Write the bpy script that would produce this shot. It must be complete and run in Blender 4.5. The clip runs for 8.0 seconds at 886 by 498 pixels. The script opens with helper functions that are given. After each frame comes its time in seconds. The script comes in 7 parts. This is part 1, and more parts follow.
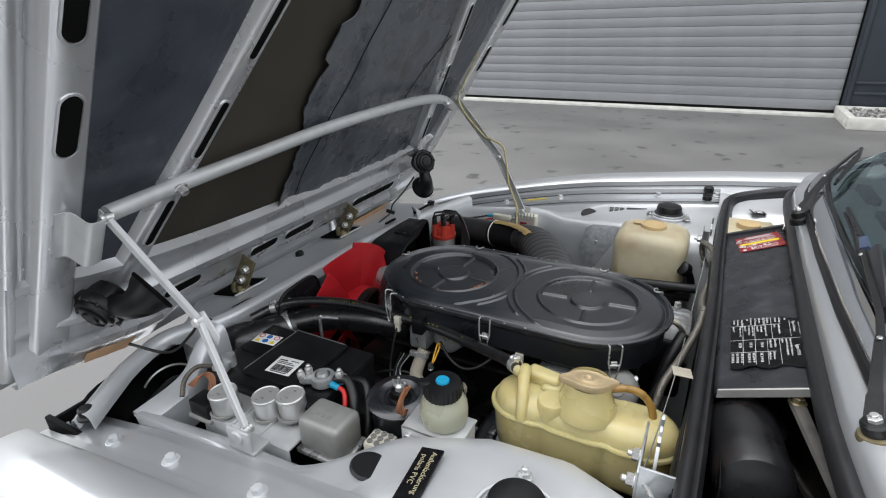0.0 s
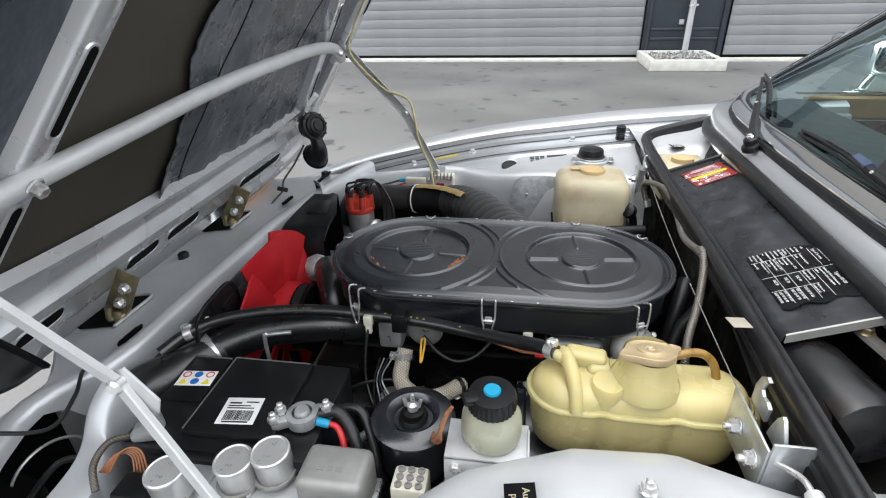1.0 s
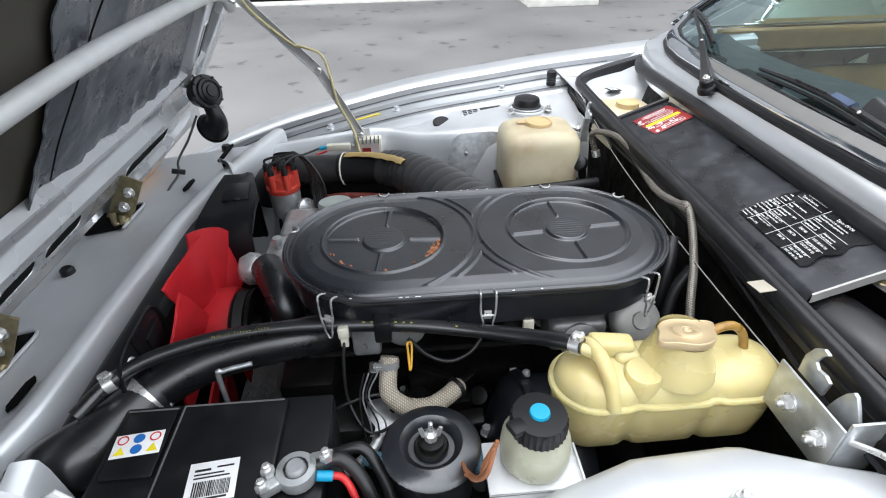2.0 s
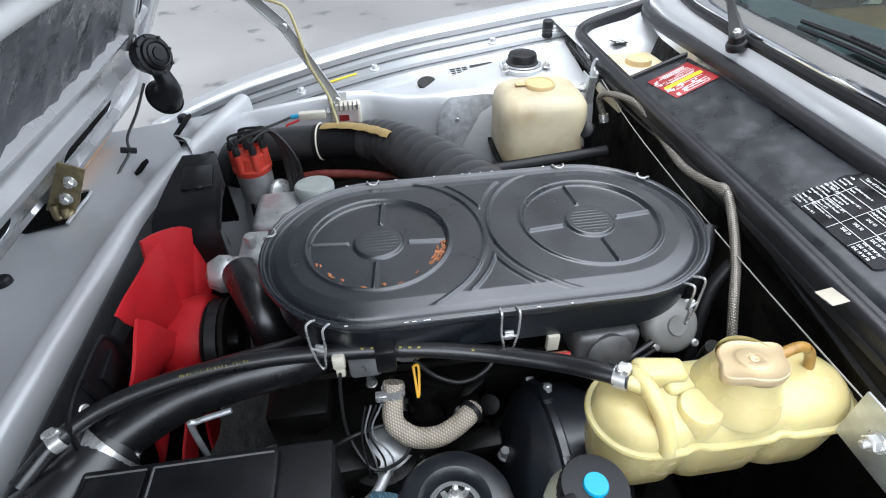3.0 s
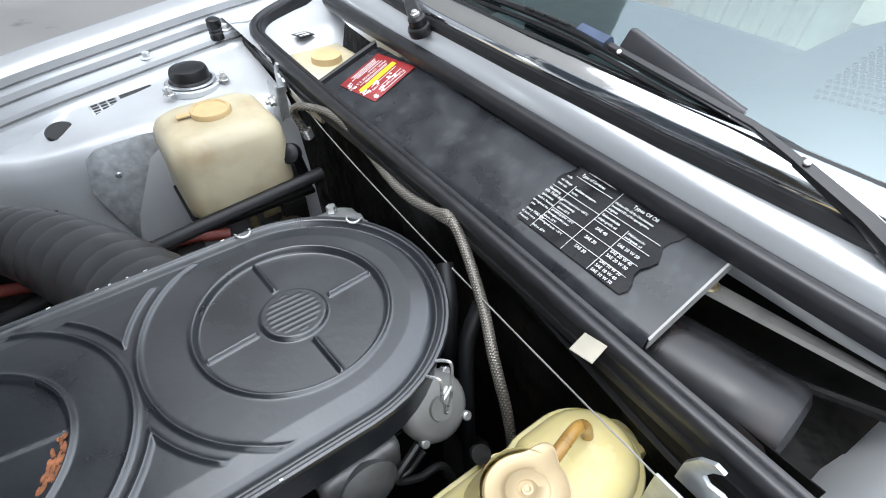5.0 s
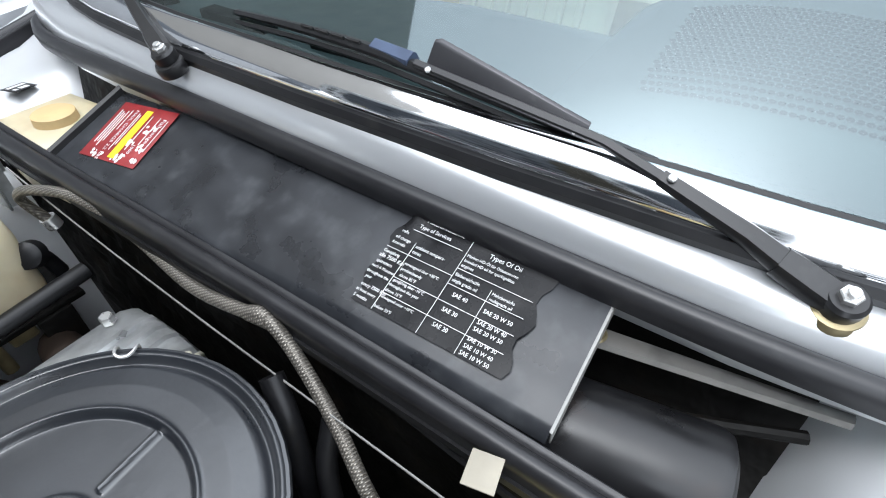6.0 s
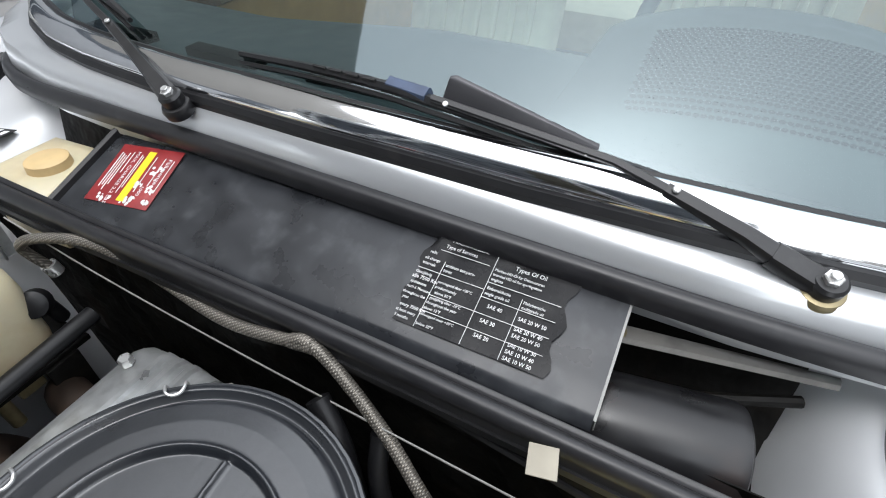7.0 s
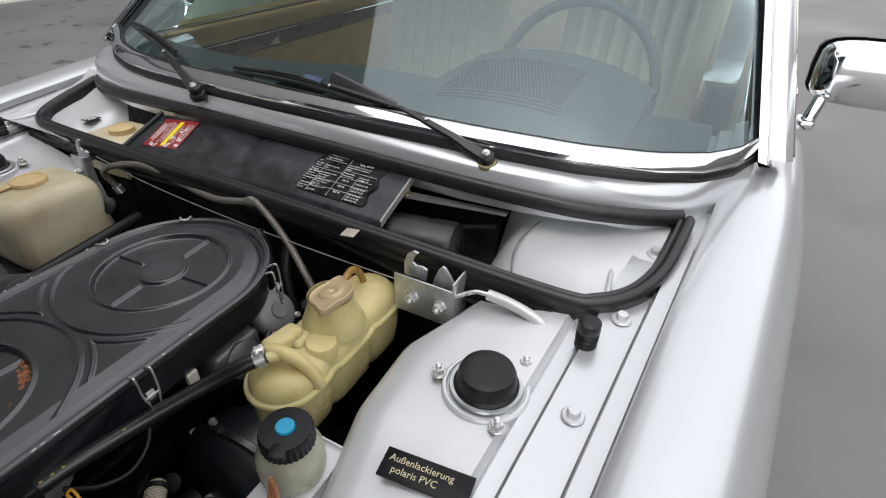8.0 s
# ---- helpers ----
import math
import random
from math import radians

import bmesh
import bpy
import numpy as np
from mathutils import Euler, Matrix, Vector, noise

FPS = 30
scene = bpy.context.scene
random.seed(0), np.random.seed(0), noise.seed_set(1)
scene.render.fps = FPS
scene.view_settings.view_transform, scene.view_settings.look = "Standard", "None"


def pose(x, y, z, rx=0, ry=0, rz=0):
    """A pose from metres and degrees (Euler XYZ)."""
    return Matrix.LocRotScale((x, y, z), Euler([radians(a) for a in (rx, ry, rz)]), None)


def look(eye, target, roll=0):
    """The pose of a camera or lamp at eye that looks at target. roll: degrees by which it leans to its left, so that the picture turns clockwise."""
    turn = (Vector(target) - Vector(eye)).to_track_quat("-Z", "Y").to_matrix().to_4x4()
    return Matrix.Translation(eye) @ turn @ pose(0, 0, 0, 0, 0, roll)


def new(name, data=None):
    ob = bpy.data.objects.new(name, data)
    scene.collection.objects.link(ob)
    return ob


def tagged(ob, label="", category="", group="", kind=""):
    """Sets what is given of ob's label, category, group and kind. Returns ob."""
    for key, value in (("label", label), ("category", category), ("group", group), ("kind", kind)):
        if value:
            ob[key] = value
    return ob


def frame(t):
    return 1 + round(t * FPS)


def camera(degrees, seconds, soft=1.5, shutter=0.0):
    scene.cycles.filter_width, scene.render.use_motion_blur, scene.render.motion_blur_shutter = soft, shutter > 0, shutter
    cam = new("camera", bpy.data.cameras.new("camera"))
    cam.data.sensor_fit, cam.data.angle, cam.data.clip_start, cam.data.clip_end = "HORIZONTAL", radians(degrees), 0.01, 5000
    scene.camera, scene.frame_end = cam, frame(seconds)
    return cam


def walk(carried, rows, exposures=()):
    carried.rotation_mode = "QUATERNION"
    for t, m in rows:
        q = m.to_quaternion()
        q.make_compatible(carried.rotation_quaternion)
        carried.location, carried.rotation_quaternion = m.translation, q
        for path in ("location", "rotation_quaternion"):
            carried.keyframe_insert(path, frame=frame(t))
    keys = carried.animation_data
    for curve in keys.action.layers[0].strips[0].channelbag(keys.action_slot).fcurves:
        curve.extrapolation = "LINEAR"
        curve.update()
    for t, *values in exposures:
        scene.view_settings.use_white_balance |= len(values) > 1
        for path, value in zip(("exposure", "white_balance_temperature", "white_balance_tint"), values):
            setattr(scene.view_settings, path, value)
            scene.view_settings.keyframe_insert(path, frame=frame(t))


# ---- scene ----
cam = camera(81.2, 8.0, soft=1.1)
PATH = [
    (0, (-0.01, 0.017, 1.326), (-0.87, 1.635, 0.527), -1.3),
    (0.5, (-0.155, 0.058, 1.312), (-0.758, 1.753, 0.437), -1.3),
    (1, (-0.267, 0.102, 1.274), (-0.558, 1.846, 0.339), -1.5),
    (1.5, (-0.342, 0.157, 1.27), (-0.367, 1.883, 0.26), -1.4),
    (1.7, (-0.367, 0.185, 1.267), (-0.324, 1.886, 0.216), -1.3),
    (2.8, (-0.42, 0.33, 1.264), (-0.24, 1.88, 0.013), -1.6),
    (3, (-0.42, 0.361, 1.26), (-0.232, 1.888, -0.018), -1.5),
    (3.5, (-0.411, 0.428, 1.249), (-0.197, 1.902, -0.087), -1.5),
    (4, (-0.339, 0.464, 1.251), (-0.037, 1.905, -0.102), -1.5),
    (4.5, (-0.285, 0.495, 1.244), (0.301, 1.846, -0.11), -0.6),
    (5, (-0.236, 0.532, 1.227), (0.622, 1.729, -0.126), -0.1),
    (5.2, (-0.214, 0.55, 1.212), (0.762, 1.673, -0.125), 0.9),
    (6.3, (-0.117, 0.653, 1.195), (1.176, 1.356, -0.159), 0.9),
    (6.5, (-0.123, 0.675, 1.199), (1.196, 1.337, -0.151), 1.1),
    (7, (-0.178, 0.658, 1.225), (1.179, 1.309, -0.092), 1.1),
    (7.2, (-0.214, 0.604, 1.236), (1.156, 1.275, -0.057), 0.8),
    (7.5, (-0.303, 0.486, 1.268), (1.099, 1.168, 0.015), 0.8),
    (7.8, (-0.427, 0.348, 1.285), (1.013, 1.057, 0.092), 0.9),
    (8, (-0.497, 0.253, 1.298), (0.968, 1.017, 0.17), 1.1),
]
EXPOSURES = [(0, 1.2, 6450, 9), (0.5, 1.43, 6450, 9), (1.0, 1.63, 6450, 9), (1.5, 1.76, 6400, 9), (3.0, 2.12, 6080, 9), (3.5, 2.1, 6080, 9), (4.5, 1.98, 6080, 9), (5.0, 1.92, 6080, 8),
             (6.5, 1.67, 6080, 8), (7.0, 1.5, 6300, 9), (7.5, 1.15, 6450, 10), (8.0, .85, 6600, 11)]
walk(cam, [(t, look(eye, target, roll)) for t, eye, target, roll in PATH], EXPOSURES)

# ---- daylight: a bright, even overcast sky ----
world = bpy.data.worlds.new("overcast")
scene.world = world
world.use_nodes = True
wn = world.node_tree
wbg = wn.nodes["Background"]
wsky = wn.nodes.new("ShaderNodeTexSky")
wsky.sky_type = 'NISHITA'
wsky.sun_disc = False
wsky.sun_elevation, wsky.sun_rotation = radians(70), radians(270)
wsky.air_density, wsky.dust_density, wsky.ozone_density = 1.0, 2.5, 1.0
whsv = wn.nodes.new("ShaderNodeHueSaturation")
whsv.inputs["Saturation"].default_value = 0.2
wn.links.new(wsky.outputs[0], whsv.inputs["Color"])
wn.links.new(whsv.outputs[0], wbg.inputs[0])
wbg.inputs[1].default_value = 0.15
sun_data = bpy.data.lights.new("sun", 'SUN')
sun_data.energy, sun_data.angle, sun_data.color = 1.1, radians(180), (0.97, 0.985, 1.0)
sun_ob = new("sun", sun_data)
sun_ob.matrix_world = look((-.8, -2.0, 9.6), (0, 0, 0))

# ---- small builders ----
V = Vector
ORIGIN = {}


def thing(name, label, category, at, group="", kind=""):
    ob = new(name)
    ob.empty_display_size = 0.02
    ob.location = at
    ORIGIN[ob] = V(at)
    return tagged(ob, label, category, group, kind)


def finish(me, angle=38):
    for p in me.polygons:
        p.use_smooth = True
    me.set_sharp_from_angle(angle=radians(angle))


def part(name, bm, material, parent=None, label="", angle=38):
    me = bpy.data.meshes.new(name)
    bmesh.ops.recalc_face_normals(bm, faces=bm.faces)
    bm.to_mesh(me)
    bm.free()
    o = ORIGIN.get(parent, V((0, 0, 0)))
    me.transform(Matrix.Translation(-o))
    me.materials.append(material)
    finish(me, angle)
    ob = new(name, me)
    if parent is not None:
        ob.parent = parent
    ORIGIN[ob] = o
    if label:
        tagged(ob, label)
    return ob


def lone(name, bm, material, label, category, group="", kind="", at=None, angle=38):
    """One mesh that is a thing by itself, with its origin at its base."""
    if at is None:
        co = [v.co for v in bm.verts]
        at = V((sum(c.x for c in co) / len(co), sum(c.y for c in co) / len(co), min(c.z for c in co)))
    me = bpy.data.meshes.new(name)
    bmesh.ops.recalc_face_normals(bm, faces=bm.faces)
    bm.to_mesh(me)
    bm.free()
    me.transform(Matrix.Translation(-V(at)))
    me.materials.append(material)
    finish(me, angle)
    ob = new(name, me)
    ob.location = at
    ORIGIN[ob] = V(at)
    return tagged(ob, label, category, group, kind)


def merge(*bms):
    out = bmesh.new()
    for b in bms:
        me = bpy.data.meshes.new("tmp")
        b.to_mesh(me)
        b.free()
        out.from_mesh(me)
        bpy.data.meshes.remove(me)
    return out


def moved(bm, m):
    bmesh.ops.transform(bm, matrix=m, verts=bm.verts)
    return bm


def box(x0, x1, y0, y1, z0, z1, bev=0.003, seg=2):
    bm = bmesh.new()
    bmesh.ops.create_cube(bm, size=1)
    for v in bm.verts:
        v.co = V((x0 + (v.co.x + .5) * (x1 - x0), y0 + (v.co.y + .5) * (y1 - y0), z0 + (v.co.z + .5) * (z1 - z0)))
    if bev:
        bmesh.ops.bevel(bm, geom=bm.edges[:], offset=bev, segments=seg, profile=0.5, affect='EDGES')
    return bm


def obox(at, size, rot=(0, 0, 0), bev=0.003, seg=2):
    a, b, c = (s / 2 for s in size)
    return moved(box(-a, a, -b, b, -c, c, bev, seg), pose(*at, *rot))


def axes_for(d):
    d = V(d).normalized()
    side = d.cross(V((0, 0, 1)))
    if side.length < 0.05:
        side = d.cross(V((1, 0, 0)))
    side.normalize()
    return d, side, d.cross(side).normalized()


def lathe(profile, base, axis=(0, 0, 1), n=32):
    """Turns (radius, height) pairs about an axis through base."""
    d, s, u = axes_for(axis)
    base = V(base)
    bm = bmesh.new()
    rings = []
    for r, h in profile:
        if r < 1e-6:
            rings.append([bm.verts.new(base + d * h)])
        else:
            rings.append([bm.verts.new(base + d * h + (s * math.cos(2 * math.pi * k / n) + u * math.sin(2 * math.pi * k / n)) * r) for k in range(n)])
    for a, b in zip(rings, rings[1:]):
        for k in range(n):
            j = (k + 1) % n
            if len(a) == 1 and len(b) == 1:
                break
            if len(a) == 1:
                bm.faces.new((a[0], b[k], b[j]))
            elif len(b) == 1:
                bm.faces.new((a[k], a[j], b[0]))
            else:
                bm.faces.new((a[k], a[j], b[j], b[k]))
    return bm


def disc(r, h, at, axis=(0, 0, 1), n=28, bev=0.0015):
    """A solid round with softened edges."""
    return lathe([(0, 0), (r - bev, 0), (r, bev), (r, h - bev), (r - bev, h), (0, h)], at, axis, n)


def hexnut(r, h, at, axis=(0, 0, 1)):
    return lathe([(0, 0), (r, 0), (r, h * .85), (r * .86, h), (0, h)], at, axis, 6)


def spline(pts, per=8):
    pts = [V(p) for p in pts]
    if len(pts) < 3:
        return pts
    q = [2 * pts[0] - pts[1]] + pts + [2 * pts[-1] - pts[-2]]
    out = []
    for a, b, c, d in zip(q, q[1:], q[2:], q[3:]):
        for k in range(per):
            t = k / per
            out.append(0.5 * (2 * b + (c - a) * t + (2 * a - 5 * b + 4 * c - d) * t * t + (3 * b - a - 3 * c + d) * t ** 3))
    return out + [pts[-1]]


def tube(pts, r, n=12, per=8, caps=True):
    """A round hose, wire or bar along points; r may be a function of the way along, 0 to 1."""
    p = spline(pts, per)
    bm = bmesh.new()
    d, s, u = axes_for(p[1] - p[0])
    rings = []
    for k, c in enumerate(p):
        t = (p[min(k + 1, len(p) - 1)] - p[max(k - 1, 0)]).normalized()
        s = (s - t * s.dot(t)).normalized()
        u = t.cross(s)
        rad = r(k / (len(p) - 1)) if callable(r) else r
        rings.append([bm.verts.new(c + (s * math.cos(2 * math.pi * j / n) + u * math.sin(2 * math.pi * j / n)) * rad) for j in range(n)])
    for a, b in zip(rings, rings[1:]):
        for j in range(n):
            i = (j + 1) % n
            bm.faces.new((a[j], a[i], b[i], b[j]))
    if caps:
        bm.faces.new(rings[0][::-1])
        bm.faces.new(rings[-1])
    return bm


def sheet(rows, thick=0.0):
    """A skin over rows of points, all rows of one length."""
    bm = bmesh.new()
    g = [[bm.verts.new(V(p)) for p in row] for row in rows]
    for a, b in zip(g, g[1:]):
        for k in range(len(a) - 1):
            bm.faces.new((a[k], a[k + 1], b[k + 1], b[k]))
    if thick:
        bmesh.ops.recalc_face_normals(bm, faces=bm.faces)
        bm.normal_update()
        under = [[bm.verts.new(v.co - v.normal * thick) for v in row] for row in g]
        for a, b in zip(under, under[1:]):
            for k in range(len(a) - 1):
                bm.faces.new((a[k], b[k], b[k + 1], a[k + 1]))
        rim = g[0] + [r[-1] for r in g[1:]] + g[-1][-2::-1] + [r[0] for r in g[-2:0:-1]]
        low = under[0] + [r[-1] for r in under[1:]] + under[-1][-2::-1] + [r[0] for r in under[-2:0:-1]]
        for k in range(len(rim)):
            j = (k + 1) % len(rim)
            bm.faces.new((rim[k], rim[j], low[j], low[k]))
    return bm


def prism(pts, way, bev=0.0):
    """A flat outline pushed out along way."""
    bm = bmesh.new()
    f = bm.faces.new([bm.verts.new(V(p)) for p in pts])
    ext = bmesh.ops.extrude_face_region(bm, geom=[f])
    bmesh.ops.translate(bm, vec=V(way), verts=[v for v in ext["geom"] if isinstance(v, bmesh.types.BMVert)])
    if bev:
        bmesh.ops.bevel(bm, geom=bm.edges[:], offset=bev, segments=2, profile=0.5, affect='EDGES')
    return bm


def lin(x, pts):
    pts = sorted(pts)
    return float(np.interp(x, [p[0] for p in pts], [p[1] for p in pts]))


def oval(cx, cy, z, half, r, n=14):
    """A long rounded outline: two half rounds of radius r, their centres half apart from the middle, along x."""
    out = []
    for k in range(n + 1):
        a = -math.pi / 2 + math.pi * k / n
        out.append(V((cx + half + r * math.cos(a), cy + r * math.sin(a), z)))
    for k in range(n + 1):
        a = math.pi / 2 + math.pi * k / n
        out.append(V((cx - half + r * math.cos(a), cy + r * math.sin(a), z)))
    return out


def loft(loops, top=True, bottom=True):
    bm = bmesh.new()
    g = [[bm.verts.new(V(p)) for p in loop] for loop in loops]
    n = len(g[0])
    for a, b in zip(g, g[1:]):
        for k in range(n):
            j = (k + 1) % n
            bm.faces.new((a[k], a[j], b[j], b[k]))
    if bottom:
        bm.faces.new(g[0][::-1])
    if top:
        bm.faces.new(g[-1])
    return bm


def lettering(lines, m, thick=0.0002):
    """Raised letters from Blender's own font: rows of (text, x, y, size) on the plane of m."""
    out = bmesh.new()
    for text, x, y, size in lines:
        cu = bpy.data.curves.new("letters", 'FONT')
        cu.body, cu.size, cu.extrude, cu.resolution_u = text, size, thick, 2
        ob = bpy.data.objects.new("letters", cu)
        scene.collection.objects.link(ob)
        me = bpy.data.meshes.new_from_object(ob.evaluated_get(bpy.context.evaluated_depsgraph_get()))
        me.transform(m @ Matrix.Translation((x, y, 0)))
        out.from_mesh(me)
        bpy.data.objects.remove(ob)
        bpy.data.curves.remove(cu)
        bpy.data.meshes.remove(me)
    return out


def bars(rows, m, h=0.0004):
    """Small flat bars: rows of (x, y, width, height) on the plane of m."""
    return merge(*[moved(box(x, x + w, y, y + d, 0, h, 0), m) for x, y, w, d in rows])


def basis(at, right, up):
    r, u = V(right).normalized(), V(up)
    u = (u - r * u.dot(r)).normalized()
    m = Matrix((r, u, r.cross(u))).transposed().to_4x4()
    m.translation = V(at)
    return m


# ---- materials ----
def mat(name, col, rough=0.5, metal=0.0, var=0.12, scale=25.0, bump=0.15, bscale=180.0, coat=0.0, dirt=None, rvar=0.05, extra=None, depth=0.0004):
    """A surface with cloudy colour change, fine grain, uneven gloss and, if asked for, patches of dirt: (colour, share 0..1, size)."""
    m = bpy.data.materials.new(name)
    m.use_nodes = True
    nt = m.node_tree
    n, l = nt.nodes, nt.links
    b = n["Principled BSDF"]
    tc = n.new("ShaderNodeTexCoord")
    big = n.new("ShaderNodeTexNoise")
    big.inputs["Scale"].default_value, big.inputs["Detail"].default_value = scale, 5
    fine = n.new("ShaderNodeTexNoise")
    fine.inputs["Scale"].default_value, fine.inputs["Detail"].default_value = min(bscale, 150), 2
    for t in (big, fine):
        l.new(tc.outputs["Object"], t.inputs["Vector"])
    ramp = n.new("ShaderNodeMapRange")
    ramp.inputs[1].default_value, ramp.inputs[2].default_value = 0.3, 0.7
    ramp.inputs[3].default_value, ramp.inputs[4].default_value = 1 - var, 1 + var
    l.new(big.outputs["Fac"], ramp.inputs[0])
    mul = n.new("ShaderNodeVectorMath")
    mul.operation = 'SCALE'
    mul.inputs[0].default_value = col
    l.new(ramp.outputs[0], mul.inputs["Scale"])
    out = mul.outputs[0]
    rr = n.new("ShaderNodeMapRange")
    rr.inputs[1].default_value, rr.inputs[2].default_value = 0.3, 0.7
    rr.inputs[3].default_value, rr.inputs[4].default_value = max(rough - rvar, 0.02), min(rough + rvar, 1)
    l.new(big.outputs["Fac"], rr.inputs[0])
    l.new(rr.outputs[0], b.inputs["Roughness"])
    if dirt:
        dn = n.new("ShaderNodeTexNoise")
        dn.inputs["Scale"].default_value, dn.inputs["Detail"].default_value, dn.inputs["Roughness"].default_value = dirt[2], 4, 0.5
        l.new(tc.outputs["Object"], dn.inputs["Vector"])
        dr = n.new("ShaderNodeMapRange")
        edge = 0.72 - 0.4 * dirt[1]
        dr.inputs[1].default_value, dr.inputs[2].default_value = edge - 0.06, edge + 0.2
        dr.inputs[4].default_value = 0.45
        l.new(dn.outputs["Fac"], dr.inputs[0])
        mx = n.new("ShaderNodeMix")
        mx.data_type = 'RGBA'
        l.new(dr.outputs[0], mx.inputs["Factor"])
        l.new(out, mx.inputs["A"])
        mx.inputs["B"].default_value = (*dirt[0], 1)
        out = mx.outputs["Result"]
    l.new(out, b.inputs["Base Color"])
    if bump > 0.12:
        bp = n.new("ShaderNodeBump")
        bp.inputs["Strength"].default_value, bp.inputs["Distance"].default_value = bump, depth
        l.new(fine.outputs["Fac"], bp.inputs["Height"])
        l.new(bp.outputs[0], b.inputs["Normal"])
    b.inputs["Metallic"].default_value = metal
    b.inputs["Coat Weight"].default_value = coat
    b.inputs["Coat Roughness"].default_value = 0.06
    for k, v in (extra or {}).items():
        b.inputs[k].default_value = v
    return m


def waved(m, scale, depth, axis='X', tone=0.25, kind='BANDS'):
    """Adds a fine woven or ribbed relief to a material."""
    nt = m.node_tree
    b = nt.nodes["Principled BSDF"]
    tc = nt.nodes.new("ShaderNodeTexCoord")
    w1, w2 = nt.nodes.new("ShaderNodeTexWave"), nt.nodes.new("ShaderNodeTexWave")
    for w, d in ((w1, 'DIAGONAL'), (w2, axis)):
        w.inputs["Scale"].default_value, w.inputs["Distortion"].default_value = scale, 0.6
        w.bands_direction = d
        nt.links.new(tc.outputs["Object"], w.inputs["Vector"])
    mx = nt.nodes.new("ShaderNodeMath")
    mx.operation = 'MULTIPLY'
    nt.links.new(w1.outputs["Fac"], mx.inputs[0])
    nt.links.new(w2.outputs["Fac"], mx.inputs[1])
    bp = nt.nodes.new("ShaderNodeBump")
    bp.inputs["Strength"].default_value, bp.inputs["Distance"].default_value = depth, 0.0006
    nt.links.new(mx.outputs[0], bp.inputs["Height"])
    nt.links.new(bp.outputs[0], b.inputs["Normal"])
    src = b.inputs["Base Color"].links[0].from_socket
    mr = nt.nodes.new("ShaderNodeMapRange")
    mr.inputs[3].default_value, mr.inputs[4].default_value = 1 - tone, 1 + tone
    nt.links.new(mx.outputs[0], mr.inputs[0])
    sc = nt.nodes.new("ShaderNodeVectorMath")
    sc.operation = 'SCALE'
    nt.links.new(src, sc.inputs[0])
    nt.links.new(mr.outputs[0], sc.inputs["Scale"])
    nt.links.new(sc.outputs[0], b.inputs["Base Color"])
    return m


PAINT = mat("silver_paint", (0.56, 0.575, 0.59), 0.30, 0.6, 0.02, 6, 0.0, 900, coat=0.9, rvar=0.01)
BAYPAINT = mat("silver_bay_paint", (0.60, 0.612, 0.625), 0.36, 0.35, 0.06, 9, 0.0, 60, coat=0.5, dirt=((0.42, 0.42, 0.415), 0.12, 7), rvar=0.08)
HOODPAINT = mat("silver_hood_frame", (0.60, 0.607, 0.62), 0.30, 0.6, 0.05, 7, 0.0, 70, coat=0.5, rvar=0.08)
BARPAINT = mat("satin_silver_bar", (0.56, 0.565, 0.565), 0.42, 0.35, 0.06, 40, 0.05, 300)
LINER = mat("bitumen_sheet", (0.052, 0.060, 0.074), 0.36, 0.0, 0.3, 9, 0.7, 38, dirt=((0.14, 0.145, 0.15), 0.14, 26), rvar=0.15, depth=.004)
# lighter copy of the bitumen colour; the paler base stands for reflected sheen
SHEENLINER = mat("scuffed_bitumen_sheen", (0.080, 0.087, 0.100), 0.30, 0.0, 0.35, 14, 0.9, 26, dirt=((0.20, 0.21, 0.22), 0.16, 34), rvar=0.16, depth=.005)
GLUE = mat("brown_glue_patch", (0.048, 0.042, 0.031), 0.75, 0.0, 0.18, 6, 0.2, 90)
FILTERBLACK = mat("satin_black_enamel", (0.009, 0.011, 0.015), 0.36, 0.0, 0.25, 14, 0.5, 130, coat=0.8, dirt=((0.036, 0.038, 0.042), 0.2, 34), rvar=0.12, depth=.0006, extra={"Specular IOR Level": 0.8, "Coat IOR": 1.55, "Coat Roughness": 0.27})
BLACKPLASTIC = mat("black_plastic", (0.007, 0.007, 0.008), 0.36, 0.0, 0.2, 30, 0.0, 60, dirt=((0.035, 0.035, 0.035), 0.12, 30), extra={"Specular IOR Level": 0.32})
RUBBER = mat("black_rubber", (0.009, 0.009, 0.010), 0.42, 0.0, 0.15, 40, 0.0, 60, dirt=((0.04, 0.038, 0.035), 0.06, 30), extra={"Specular IOR Level": 0.35})
HOSE = mat("glossy_black_hose", (0.010, 0.010, 0.011), 0.30, 0.0, 0.15, 30, 0.0, 30, rvar=.04, extra={"Specular IOR Level": 0.9})
DUSTY = mat("dusty_black_rubber", (0.030, 0.030, 0.031), 0.40, 0.0, 0.3, 25, 0.2, 60, dirt=((0.075, 0.073, 0.068), 0.25, 18))
SEALRUBBER = mat("weathered_seal_rubber", (0.014, 0.014, 0.016), 0.38, 0.0, 0.2, 30, 0.12, 120, dirt=((0.055, 0.055, 0.055), 0.10, 45))
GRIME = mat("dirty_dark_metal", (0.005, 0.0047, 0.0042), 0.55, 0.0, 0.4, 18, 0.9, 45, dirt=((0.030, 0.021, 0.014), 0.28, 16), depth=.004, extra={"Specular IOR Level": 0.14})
ENGINE = mat("black_oily_casting", (0.006, 0.0057, 0.0052), 0.38, 0.0, 0.4, 22, 0.5, 110, dirt=((0.034, 0.031, 0.027), 0.2, 40), depth=.001, extra={"Specular IOR Level": 0.22})
